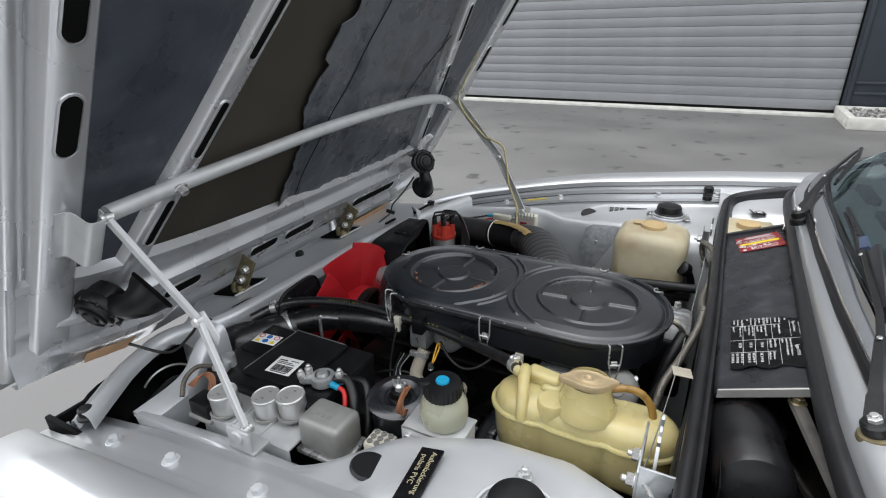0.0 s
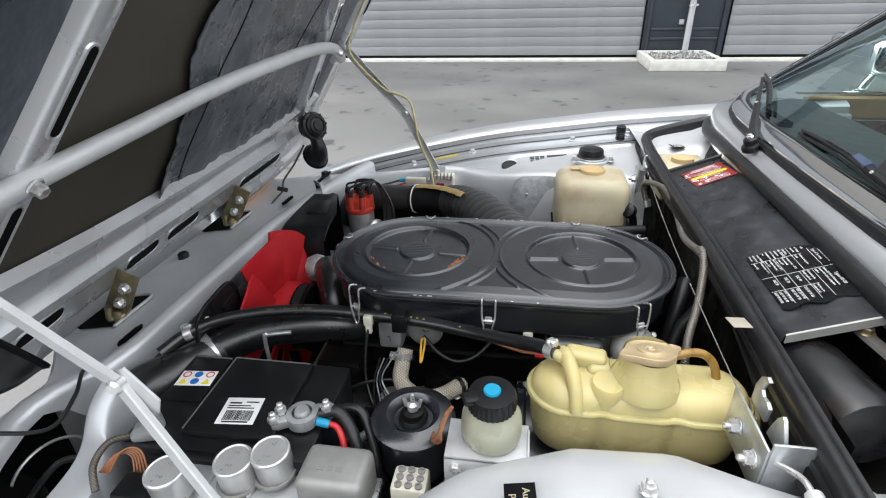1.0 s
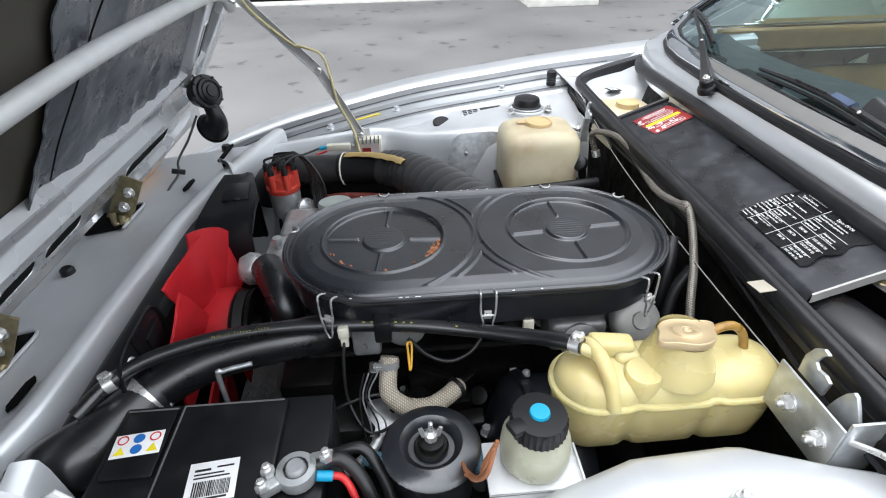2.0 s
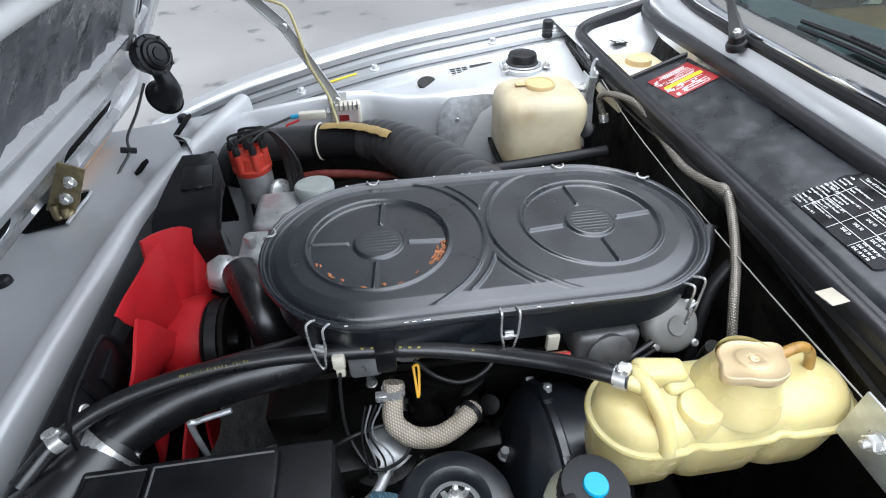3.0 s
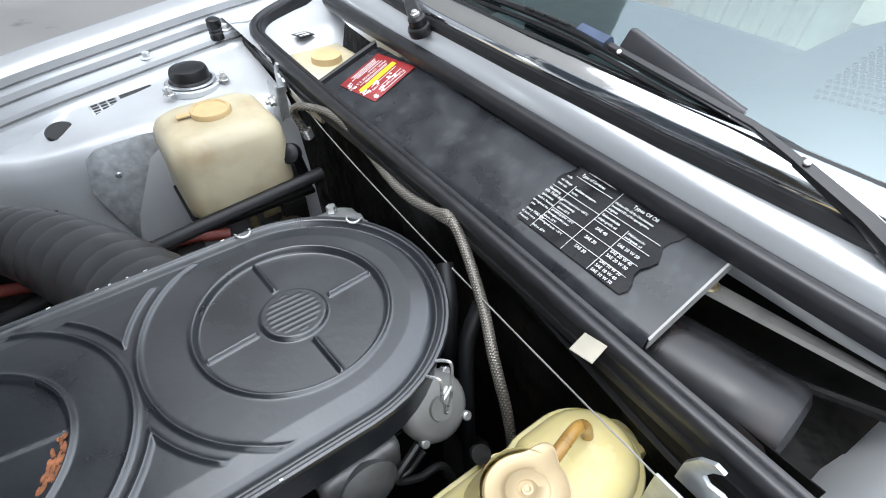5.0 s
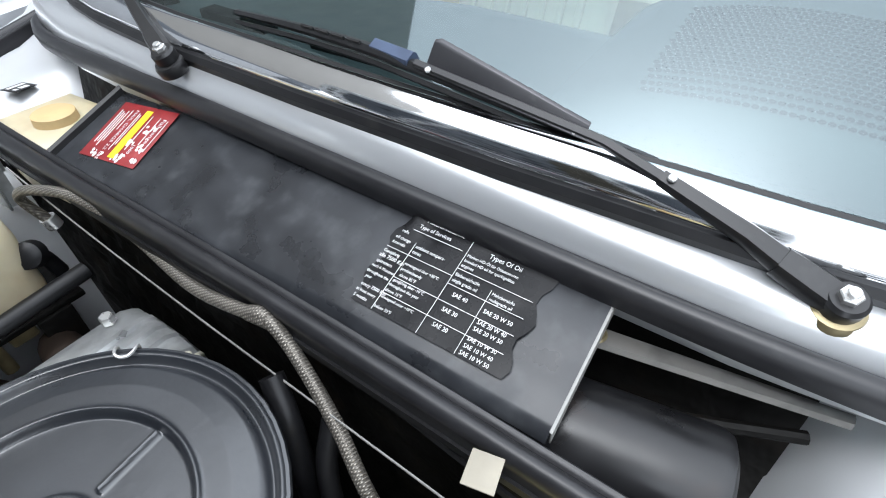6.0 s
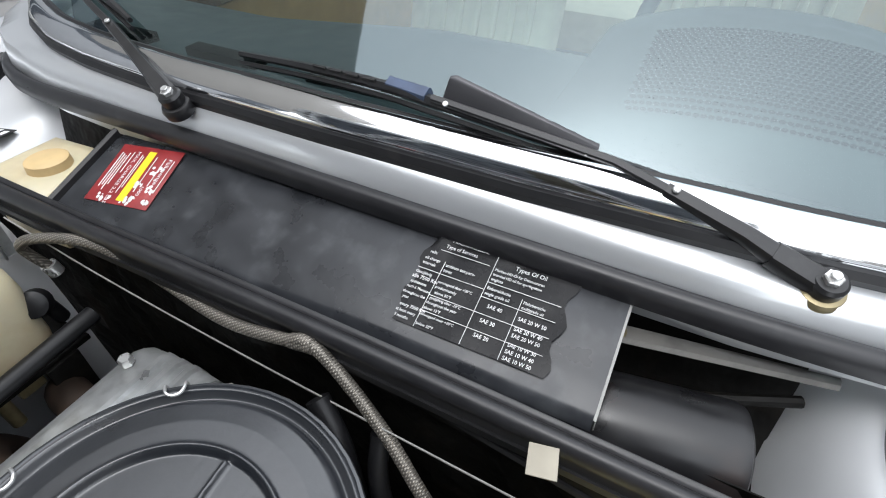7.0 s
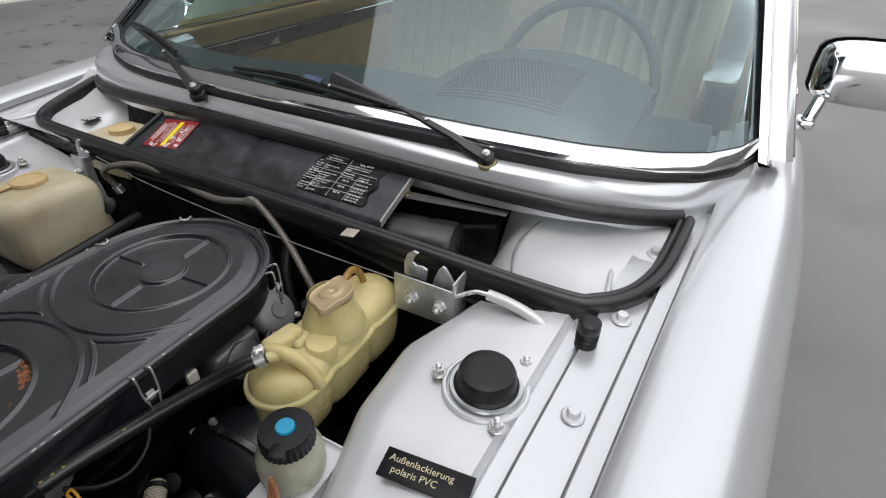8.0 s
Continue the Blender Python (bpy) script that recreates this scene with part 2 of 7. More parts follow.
ALLOY = mat("dull_cast_alloy", (0.50, 0.51, 0.51), 0.36, 0.6, 0.18, 40, 0.35, 220, dirt=((0.13, 0.12, 0.11), 0.32, 50), rvar=.1)
STEEL = mat("bright_zinc_steel", (0.64, 0.64, 0.63), 0.28, 0.7, 0.12, 50, 0.0, 60, rvar=.05)
GALV = mat("galvanised_sheet", (0.52, 0.54, 0.55), 0.4, 0.8, 0.16, 60, 0.1, 200, dirt=((0.36, 0.38, 0.39), 0.4, 70))
CHROME = mat("chrome", (0.82, 0.83, 0.84), 0.07, 1.0, 0.03, 40, 0.01, 300, rvar=0.03)
CADMIUM = mat("yellow_passivated_steel", (0.25, 0.21, 0.12), 0.32, 0.6, 0.3, 60, 0.1, 300, dirt=((0.10, 0.085, 0.06), 0.25, 70))
CAPMETAL = mat("gold_passivated_cap", (0.54, 0.42, 0.25), 0.44, 0.35, 0.12, 18, 0.0, 20, dirt=((0.42, 0.22, 0.13), 0.3, 26), rvar=0.06)
TANKPLASTIC = mat("yellowed_translucent_plastic", (0.56, 0.48, 0.23), 0.28, 0.0, 0.08, 12, 0.0, 30, dirt=((0.50, 0.36, 0.10), 0.25, 10),
                  extra={"Subsurface Weight": 0.45, "Subsurface Radius": (0.024, 0.018, 0.008), "Subsurface Scale": 1.0})
WASHPLASTIC = mat("aged_cream_plastic", (0.55, 0.49, 0.335), 0.38, 0.0, 0.14, 9, 0.06, 150, dirt=((0.22, 0.095, 0.02), 0.50, 13),
                  extra={"Subsurface Weight": 0.2, "Subsurface Radius": (0.02, 0.014, 0.008), "Subsurface Scale": 1.0})
TANCAP = mat("tan_plastic_cap", (0.55, 0.40, 0.20), 0.5, 0.0, 0.1, 40, 0.1, 200)
CREAM = mat("cream_plastic", (0.66, 0.63, 0.52), 0.4, 0.0, 0.06, 40, 0.05, 200)
FANRED = mat("red_fan_plastic", (0.46, 0.012, 0.018), 0.5, 0.0, 0.16, 12, 0.08, 120, dirt=((0.16, 0.012, 0.014), 0.2, 14))
CAPRED = mat("orange_red_bakelite", (0.46, 0.045, 0.028), 0.32, 0.0, 0.15, 60, 0.05, 300)
BLUE = mat("blue_plastic", (0.01, 0.30, 0.50), 0.4, 0.0, 0.06, 60, 0.05, 300)
WHITE = mat("white_label", (0.80, 0.80, 0.79), 0.45, 0.0, 0.04, 60, 0.03, 300)
INK = mat("black_ink", (0.012, 0.012, 0.013), 0.45, 0.0, 0.05, 60, 0.0, 300)
PRINT = mat("white_print", (0.72, 0.72, 0.72), 0.5, 0.0, 0.05, 60, 0.0, 300)
OLIVE = mat("faded_yellow_print", (0.34, 0.30, 0.06), 0.5, 0.0, 0.1, 60, 0.0, 60)
AMBER = mat("amber_plastic", (0.72, 0.38, 0.02), 0.4, 0.0, 0.05, 60, 0.0, 60)
YELLOW = mat("yellow_print", (0.85, 0.68, 0.02), 0.45, 0.0, 0.04, 60, 0.0, 300)
LABELBLUE = mat("blue_print", (0.02, 0.14, 0.45), 0.45, 0.0, 0.04, 60, 0.0, 300)
REDLABEL = mat("red_foil_label", (0.25, 0.020, 0.022), 0.4, 0.0, 0.16, 60, 0.05, 300, dirt=((0.40, 0.10, 0.09), 0.2, 60))
BLACKLABEL = mat("black_foil_label", (0.006, 0.006, 0.007), 0.28, 0.0, 0.2, 60, 0.5, 30, depth=.002, extra={"Specular IOR Level": 0.2})
GOLDTXT = mat("gold_print", (0.52, 0.46, 0.30), 0.4, 0.3, 0.05, 60, 0.0, 300)
GREYBOX = mat("grey_painted_cover", (0.30, 0.295, 0.28), 0.5, 0.35, 0.12, 30, 0.1, 200, dirt=((0.2, 0.195, 0.185), 0.25, 40))
CANMETAL = mat("spun_aluminium", (0.66, 0.66, 0.65), 0.30, 0.6, 0.06, 40, 0.0, 40, rvar=0.03)
REDWIRE = mat("red_wire", (0.55, 0.02, 0.02), 0.4, 0.0, 0.05, 40, 0.0, 200)
COPPER = mat("brown_wire", (0.32, 0.13, 0.06), 0.45, 0.1, 0.1, 40, 0.0, 200)
YWIRE = mat("yellow_white_cable", (0.55, 0.48, 0.25), 0.5, 0.0, 0.2, 90, 0.1, 200)
WIRE = mat("black_wire", (0.014, 0.014, 0.014), 0.4, 0.0, 0.1, 40, 0.0, 200)
BEIGEWEAVE = waved(mat("beige_woven_sleeve", (0.50, 0.44, 0.35), 0.8, 0.0, 0.2, 40, 0.2, 200, dirt=((0.22, 0.19, 0.15), 0.25, 40)), 110, 0.9, 'X', 0.4)
STEELWEAVE = waved(mat("braided_steel_hose", (0.25, 0.23, 0.20), 0.42, 0.55, 0.2, 30, 0.2, 200, dirt=((0.15, 0.13, 0.11), 0.25, 30)), 130, 0.9, 'Y', 0.5)
TAGCARD = mat("aged_card", (0.34, 0.31, 0.25), 0.75, 0.0, 0.1, 40, 0.0, 60)
RESPLASTIC = mat("cloudy_grey_plastic", (0.36, 0.36, 0.27), 0.3, 0.0, 0.1, 20, 0.03, 200, dirt=((0.36, 0.34, 0.24), 0.3, 30))
BLUEWEAVE = waved(mat("blue_woven_sleeve", (0.12, 0.24, 0.32), 0.8, 0.0, 0.2, 40, 0.2, 200), 150, 0.8, 'X', 0.4)
TAPE = mat("brown_cloth_tape", (0.42, 0.30, 0.12), 0.6, 0.1, 0.15, 60, 0.2, 150, dirt=((0.25, 0.17, 0.07), 0.3, 50))
ORANGESTRIP = mat("cream_orange_sealer", (0.80, 0.49, 0.27), 0.6, 0.0, 0.1, 12, 0.1, 150)
RUST = mat("rust", (0.30, 0.115, 0.05), 0.8, 0.0, 0.5, 120, 0.3, 500)
DASH = mat("dark_dash_vinyl", (0.030, 0.038, 0.042), 0.55, 0.0, 0.1, 30, 0.0, 100)
TAN = mat("tan_leather", (0.62, 0.38, 0.15), 0.5, 0.0, 0.08, 20, 0.15, 250)
BEIGE = mat("beige_cloth", (0.62, 0.54, 0.42), 0.8, 0.0, 0.06, 20, 0.2, 300)
WOOD = mat("dark_walnut_trim", (0.09, 0.035, 0.018), 0.3, 0.0, 0.3, 14, 0.05, 150, coat=0.6)
MANIFOLD = mat("rusty_cast_manifold", (0.035, 0.022, 0.015), 0.7, 0.1, 0.4, 30, 0.5, 90, dirt=((0.09, 0.045, 0.022), 0.3, 30))
SEAMGREY = mat("grey_sealer_and_groove_shade", (0.13, 0.13, 0.13), 0.6, 0.0, 0.4, 30, 0.2, 90)
TYRE = mat("tyre_rubber", (0.015, 0.015, 0.015), 0.75, 0.0, 0.15, 40, 0.3, 150)


def glass_mat(name, tint, ior):
    m = bpy.data.materials.new(name)
    m.use_nodes = True
    n, l = m.node_tree.nodes, m.node_tree.links
    n.remove(n["Principled BSDF"])
    tr, gl, mx, fr = (n.new("ShaderNode" + k) for k in ("BsdfTransparent", "BsdfGlossy", "MixShader", "Fresnel"))
    tr.inputs[0].default_value = (*tint, 1)
    gl.inputs[0].default_value = (0.82, 0.95, 1.0, 1)
    gl.inputs["Roughness"].default_value = 0.03
    fr.inputs["IOR"].default_value = ior
    for a, b in ((fr.outputs[0], mx.inputs[0]), (tr.outputs[0], mx.inputs[1]), (gl.outputs[0], mx.inputs[2]), (mx.outputs[0], n["Material Output"].inputs[0])):
        l.new(a, b)
    return m


GLASS = glass_mat("tinted_screen_glass", (0.70, 0.89, 0.88), 2.0)
SIDEGLASS = glass_mat("clear_side_glass", (0.88, 0.95, 0.93), 1.45)


def ground_mat():
    m = mat("grey_asphalt", (0.135, 0.132, 0.128), 0.6, 0.0, 0.22, 0.6, 0.35, 160, dirt=((0.085, 0.083, 0.080), 0.35, 1.1), rvar=0.2, depth=.003)
    nt = m.node_tree
    n, l = nt.nodes, nt.links
    b = n["Principled BSDF"]
    src = b.inputs["Base Color"].links[0].from_socket
    tc = n.new("ShaderNodeTexCoord")
    mp = n.new("ShaderNodeMapping")
    mp.inputs["Scale"].default_value = (1.0, 0.8, 1)
    l.new(tc.outputs["Object"], mp.inputs[0])
    wob = n.new("ShaderNodeTexNoise")
    wob.inputs["Scale"].default_value, wob.inputs["Detail"].default_value = 7, 4
    l.new(mp.outputs[0], wob.inputs["Vector"])
    add = n.new("ShaderNodeVectorMath")
    add.operation = 'MULTIPLY_ADD'
    add.inputs[1].default_value = (0.34, 0.2, 0.2)
    l.new(wob.outputs["Color"], add.inputs[0])
    l.new(mp.outputs[0], add.inputs[2])
    vo = n.new("ShaderNodeTexVoronoi")
    vo.inputs["Scale"].default_value, vo.inputs["Randomness"].default_value = 3.6, 1.0
    l.new(add.outputs[0], vo.inputs["Vector"])
    big = n.new("ShaderNodeTexNoise")
    big.inputs["Scale"].default_value = 0.55
    l.new(tc.outputs["Object"], big.inputs["Vector"])
    th = n.new("ShaderNodeMath")
    th.operation = 'MULTIPLY'
    th.inputs[1].default_value = 0.31
    l.new(big.outputs["Fac"], th.inputs[0])
    le = n.new("ShaderNodeMapRange")
    le.inputs[3].default_value, le.inputs[4].default_value = 1, 0
    sub = n.new("ShaderNodeMath")
    sub.operation = 'SUBTRACT'
    l.new(vo.outputs["Distance"], sub.inputs[0])
    l.new(th.outputs[0], sub.inputs[1])
    le.inputs[1].default_value, le.inputs[2].default_value = -0.05, 0.07
    l.new(sub.outputs[0], le.inputs[0])
    xyz = n.new("ShaderNodeSeparateXYZ")
    l.new(tc.outputs["Object"], xyz.inputs[0])
    far = n.new("ShaderNodeMapRange")
    far.inputs[1].default_value, far.inputs[2].default_value = 2.2, 3.6
    l.new(xyz.outputs[1], far.inputs[0])
    both = n.new("ShaderNodeMath")
    both.operation = 'MULTIPLY'
    l.new(le.outputs[0], both.inputs[0])
    l.new(far.outputs[0], both.inputs[1])
    mx = n.new("ShaderNodeMix")
    mx.data_type = 'RGBA'
    l.new(both.outputs[0], mx.inputs["Factor"])
    l.new(src, mx.inputs["A"])
    mx.inputs["B"].default_value = (0.055, 0.054, 0.053, 1)
    l.new(mx.outputs["Result"], b.inputs["Base Color"])
    return m


GROUND = ground_mat()
DOORGREY = mat("light_grey_door_panel", (0.215, 0.22, 0.228), 0.45, 0.1, 0.05, 3, 0.05, 60, dirt=((0.18, 0.18, 0.182), 0.2, 4))
DARKCLAD = mat("blue_black_cladding", (0.030, 0.037, 0.048), 0.5, 0.1, 0.1, 3, 0.05, 60)
CONCRETE = mat("pale_concrete", (0.52, 0.51, 0.47), 0.85, 0.0, 0.15, 8, 0.5, 60, dirt=((0.34, 0.34, 0.30), 0.25, 7), depth=.003)
PEBBLE = mat("white_grey_gravel", (0.24, 0.235, 0.225), 0.7, 0.0, 0.8, 22, 0.3, 100)
PIPEGREY = mat("grey_pipe", (0.42, 0.43, 0.44), 0.4, 0.3, 0.05, 10, 0.05, 100)
# door seals, and the black laid into wells, slots and pockets as shade
GASKETSHADE = mat("black_gasket_and_shade", (0.004, 0.004, 0.004), 0.7, 0.0, 0.1, 30, 0.0, 100, extra={"Specular IOR Level": 0.08})
PALEWALL = mat("pale_render_wall", (0.20, 0.19, 0.175), 0.8, 0.0, 0.05, 2, 0.2, 60)

# ---- ground and the building across the yard ----
bm = bmesh.new()
bmesh.ops.create_grid(bm, x_segments=2, y_segments=2, size=400)
lone("ground", bm, GROUND, "grey asphalt yard with dark oil stains", "ground", kind="structure", at=(0, 0, 0))
WALL = 9.30
lone("threshold", box(-7.5, 1.47, WALL - .22, WALL + .1, -.02, .035, .006), CONCRETE, "pale concrete strip along the door foot", "kerb", kind="structure")
lone("threshold", box(2.48, 11.5, WALL - .22, WALL + .1, -.02, .035, .006), CONCRETE, "pale concrete strip along the door foot", "kerb", kind="structure")
wall_m = merge(box(1.49, 2.71, WALL - .02, WALL + .25, 0, 4.3, .01), box(-9, 13, WALL - .02, WALL + .3, 4.3, 4.9, .02),
               box(-9, -7.3, WALL - .02, WALL + .25, 0, 4.3, .01), box(11.2, 13, WALL - .02, WALL + .25, 0, 4.3, .01))
wall_n = lone("wall_north", wall_m, DARKCLAD, "blue-black metal clad building wall", "wall", kind="structure", at=(0, WALL, 0))
part("upper_wall", box(-9, 13, WALL + .02, WALL + .3, 4.9, 13.8, .02), PALEWALL, wall_n, "pale rendered upper wall")
pier = merge(box(1.53, 1.58, WALL - .05, WALL - .02, .02, 4.3, .004), box(2.62, 2.68, WALL - .05, WALL - .02, .02, 4.3, .004),
             box(1.60, 2.60, WALL - .045, WALL - .02, .30, .335, .004), box(1.60, 2.60, WALL - .045, WALL - .02, .44, .475, .004))
part("trim", pier, DARKCLAD, wall_n, "dark door frame and cross rails")
part("far_wall", box(-9, 13, WALL + .32, WALL + .4, 0, 4.3, 0), DARKCLAD, wall_n)


def roller_door(name, x0, x1):
    d = tagged(new(name), "light grey sectional door with ribbed panels, closed", "garage door", kind="structure")
    d.location = (0, WALL, 0)
    ORIGIN[d] = V((0, WALL, 0))
    part("gasket", box(x0, x1, WALL - .012, WALL + .03, .035, .075, .003), GASKETSHADE, d, "black rubber bottom seal")
    part("gasket", box(x0 - .02, x0, WALL - .03, WALL + .03, .035, 4.3, .003), GASKETSHADE, d, "black rubber side seal")
    part("gasket", box(x1, x1 + .02, WALL - .03, WALL + .03, .035, 4.3, .003), GASKETSHADE, d, "black rubber side seal")
    z = .075
    first = None
    k = 0
    while z < 4.28:
        if first is None:
            first = part("door_panel", box(x0, x1, WALL - .01, WALL + .04, z, z + .1385, .004), DOORGREY, d)
        else:
            o = new("door_panel", first.data)
            o.parent = d
            o.location = (0, 0, .1415 * k)
        z += .1415
        k += 1


roller_door("door_1", -7.28, 1.47)
roller_door("door_2", 2.73, 11.18)
# unseen wall added behind the camera to darken what the car's near side reflects
lone("wall_unseen", box(-14, 16, -8.3, -8, 0, 4.6, .02), PALEWALL, "plain pale wall, unseen, added to dim reflections in the car's side", "wall", kind="structure")

pl = thing("planter", "low pale concrete trough filled with gravel", "planter", (1.95, 8.5, 0))
part("trough", merge(box(1.43, 2.46, 8.15, 8.24, 0, .15, .012), box(1.43, 2.46, 9.14, 9.24, 0, .15, .012), box(1.43, 1.52, 8.2, 9.2, 0, .149, .012),
                     box(2.37, 2.46, 8.2, 9.2, 0, .149, .012), box(1.5, 2.4, 8.2, 9.2, 0, .09, 0)), CONCRETE, pl)
rng = random.Random(4)
stones = []
for k in range(420):
    b = bmesh.new()
    bmesh.ops.create_icosphere(b, subdivisions=1, radius=rng.uniform(.014, .032))
    moved(b, pose(rng.uniform(1.53, 2.36), rng.uniform(8.25, 9.1), rng.uniform(.105, .15), rng.uniform(0, 360), rng.uniform(0, 360), 0) @ Matrix.Diagonal((1, .8, .65, 1)))
    stones.append(b)
lone("gravel", merge(*stones), PEBBLE, "loose white and grey gravel in the trough", "gravel", kind="stuff")
pp = thing("downpipe", "grey round downpipe running down into the gravel", "pipe", (2.13, 9.16, .1))
part("pipe", tube([(2.13, 9.16, .1), (2.13, 9.16, 4.3)], .045, 16), PIPEGREY, pp)
for z in (.78, 1.9, 3.0):
    part("pipe_clamp", merge(lathe([(.046, 0), (.052, 0), (.052, .03), (.046, .03)], (2.13, 9.16, z), n=16), box(2.17, 2.21, 9.15, 9.26, z, z + .03, .003)), STEEL, pp)
lone("socket_box", box(2.0, 2.07, WALL - .06, WALL - .02, .52, .59, .006), PIPEGREY, "small grey junction box on the dark wall", "junction box")

# ---- the car's body ----
CAR = thing("car", "silver classic saloon with its front-hinged bonnet raised", "car", (0.6, 0.955, 0))
MID = 0.955
TAPER = [(3, .02), (.6, 0), (.3, .005), (0, .030), (-.25, .05), (-.5, .06), (-.8, .075), (-1.0, .10), (-1.25, .17)]
CROWN = [(3.2, .90), (1.2, .95), (.9, .95), (.55, .938), (.3, .922), (0, .902), (-.33, .866), (-.5, .834), (-.75, .775), (-.95, .705), (-1.1, .635), (-1.25, .55)]


def eased(pts, reach=.07):
    """The same curve with its corners eased, at close steps."""
    lo, hi = min(p[0] for p in pts), max(p[0] for p in pts)
    return [(x, sum(lin(x + reach * d / 4, pts) for d in range(-4, 5)) / 9) for x in np.arange(lo, hi + .02, .02)]


TAPER, CROWN = eased(TAPER), eased(CROWN)
SIDE = [(.055, -.72), (.050, -.55), (.048, -.30), (.050, -.17), (.060, -.10), (.078, -.045), (.105, -.014), (.14, 0), (.175, -.003), (.196, -.010), (.201, -.014), (.2045, -.030),
        (.224, -.033), (.2275, -.046), (.265, -.047), (.277, -.047), (.2805, -.058), (.30, -.058)]


SIDE = [(p.x, p.y) for p in spline([(a, b, 0) for a, b in SIDE[:10]], 4)] + SIDE[10:]


def crown(x, side):
    return lin(x, CROWN) + (.018 if side == 'L' else 0)


def put(y, side):
    return y if side == 'L' else 2 * MID - y


def wheel_gap(x):
    d = abs(x + .46)
    return math.sqrt(.345 ** 2 - d * d) if d < .345 else 0


def fender(side):
    rows = []
    for k in range(0, 75):
        x = -.99 + 1.61 * k / 74
        t, z = lin(x, TAPER), crown(x, side)
        row = []
        for y, dz in SIDE:
            zz = z + dz
            if dz < -.15:
                zz = max(zz, .31 + wheel_gap(x) + (dz + .72) * .02, .28)
            row.append((x, put(y + t, side), zz))
        rows.append(row)
    return sheet(rows, .0012)


for side, nm in (('L', "silver wing along the driver's side"), ('R', "silver wing along the passenger side")):
    part("wing", fender(side), PAINT, CAR, nm, angle=31)
    # sealer lines kept dark grey so they paint in the grooves' shade
    for y, dz in ((.2035, -.0275), (.2270, -.0445), (.2800, -.0555)):
        part("gutter_groove_shade", tube([(x, put(y + lin(x, TAPER), side), crown(x, side) + dz) for x in [-.96 + 1.14 * k / 30 for k in range(31)]], .0017, 6, 2), SEAMGREY, CAR, "grey sealer line that also paints shade into the gutter groove")
    # fixing bolts and rubber buffer in the gutter
    for x in (-.98, -.76, -.60, -.42, -.13, .025, .175):
        t, z = lin(x, TAPER), crown(x, side)
        y = put(.25 + t, side)
        part("bolt", merge(disc(.0125, .003, (x, y, z - .047)), hexnut(.0075, .0085, (x, y, z - .045))), BAYPAINT, CAR)
    xb = -.03 if side == 'L' else 0.0
    t, z = lin(xb, TAPER), crown(xb, side)
    yb = put(.262 + t + .012, side)
    part("rubber_buffer", lathe([(0, 0), (.013, 0), (.013, .006), (.0115, .009), (.0135, .012), (.0115, .015), (.0135, .018), (.0115, .021), (.0135, .024), (.013, .036), (.009, .039), (0, .039)],
                                (xb, yb, z - .05), n=18), RUBBER, CAR)

# inner wings: a shelf from the gutter to a rounded edge, then the wall down into the bay
EDGE = {'L': [(-1.0, .47), (-.8, .40), (-.6, .405), (-.45, .40), (-.4, .425), (-.31, .478), (-.2, .502), (-.1, .503), (-.03, .475), (.05, .45)],
        'R': [(-1.0, .45), (-.8, .42), (-.7, .395), (-.5, .385), (-.43, .40), (-.36, .45), (-.28, .49), (-.1, .53), (.0, .53), (.05, .53)]}
EDGEZ = {'L': [(-1.0, .70), (-.8, .735), (-.5, .765), (-.42, .775), (-.33, .812), (-.2, .838), (-.05, .846), (.05, .848)],
         'R': [(-1.0, .70), (-.8, .745), (-.5, .778), (-.43, .780), (-.36, .785), (-.28, .80), (-.2, .812), (0, .815), (.05, .815)]}


def inner_wing(side):
    rows = []
    for k in range(0, 64):
        x = -.80 + .838 * k / 63
        t, z = lin(x, TAPER), crown(x, side) - .058
        y0 = .298 + t
        ye, ze = lin(x, EDGE[side]), lin(x, EDGEZ[side])
        zm = z - .022 + lin(x, [(-.36, 0), (-.26, .026 if side == 'L' else .018), (0, .026 if side == 'L' else .016)])
        row = [(y0, z), (y0 + .006, z - .006), (y0 + .012, zm)]
        for q in (.25, .5, .75, .9):
            row.append((y0 + .012 + (ye - .02 - y0 - .012) * q, zm + (ze - zm) * (q * q * (3 - 2 * q))))
        row += [(ye - .006, ze - .004), (ye + .006, ze - .016), (ye + .016, ze - .04), (ye + .035, ze - .12), (ye + .06, .55), (ye + .10, .38), (ye + .16, .30)]
        rows.append([(x, put(y, side), zz) for y, zz in row])
    return sheet(rows, .0012)


for side in 'LR':
    part("inner_wing", inner_wing(side), BAYPAINT, CAR, "silver-painted inner wing with stains", angle=50)


def strut_top(x, y, z, side):
    part("strut_tower", lathe([(.0505, -.010), (.0500, -.0015), (.0480, .0006), (.0450, .0004), (.0435, -.003), (.036, -.003), (0, -.003)], (x, y, z), n=44), BAYPAINT, CAR, "domed silver strut tower top")
    part("tower_ring", lathe([(.036, 0), (.0405, 0), (.042, .002), (.0405, .004), (.037, .004)], (x, y, z), n=36), GALV, CAR)
    part("strut_cap", lathe([(.036, -.002), (.0365, .005), (.0335, .008), (.0325, .019), (.030, .0245), (.024, .0268), (.010, .0275), (0, .0275)], (x, y, z), n=36), RUBBER, CAR, "black rubber strut cap")
    for a in (100, 215, 330):
        p = (x + .056 * math.cos(radians(a)), y + .056 * math.sin(radians(a)), z)
        part("nut", merge(disc(.0095, .002, p), hexnut(.0075, .008, p), disc(.004, .015, p, n=12)), STEEL, CAR)


strut_top(-.128, .388, .850, 'L')
strut_top(-.088, 1.500, .829, 'R')
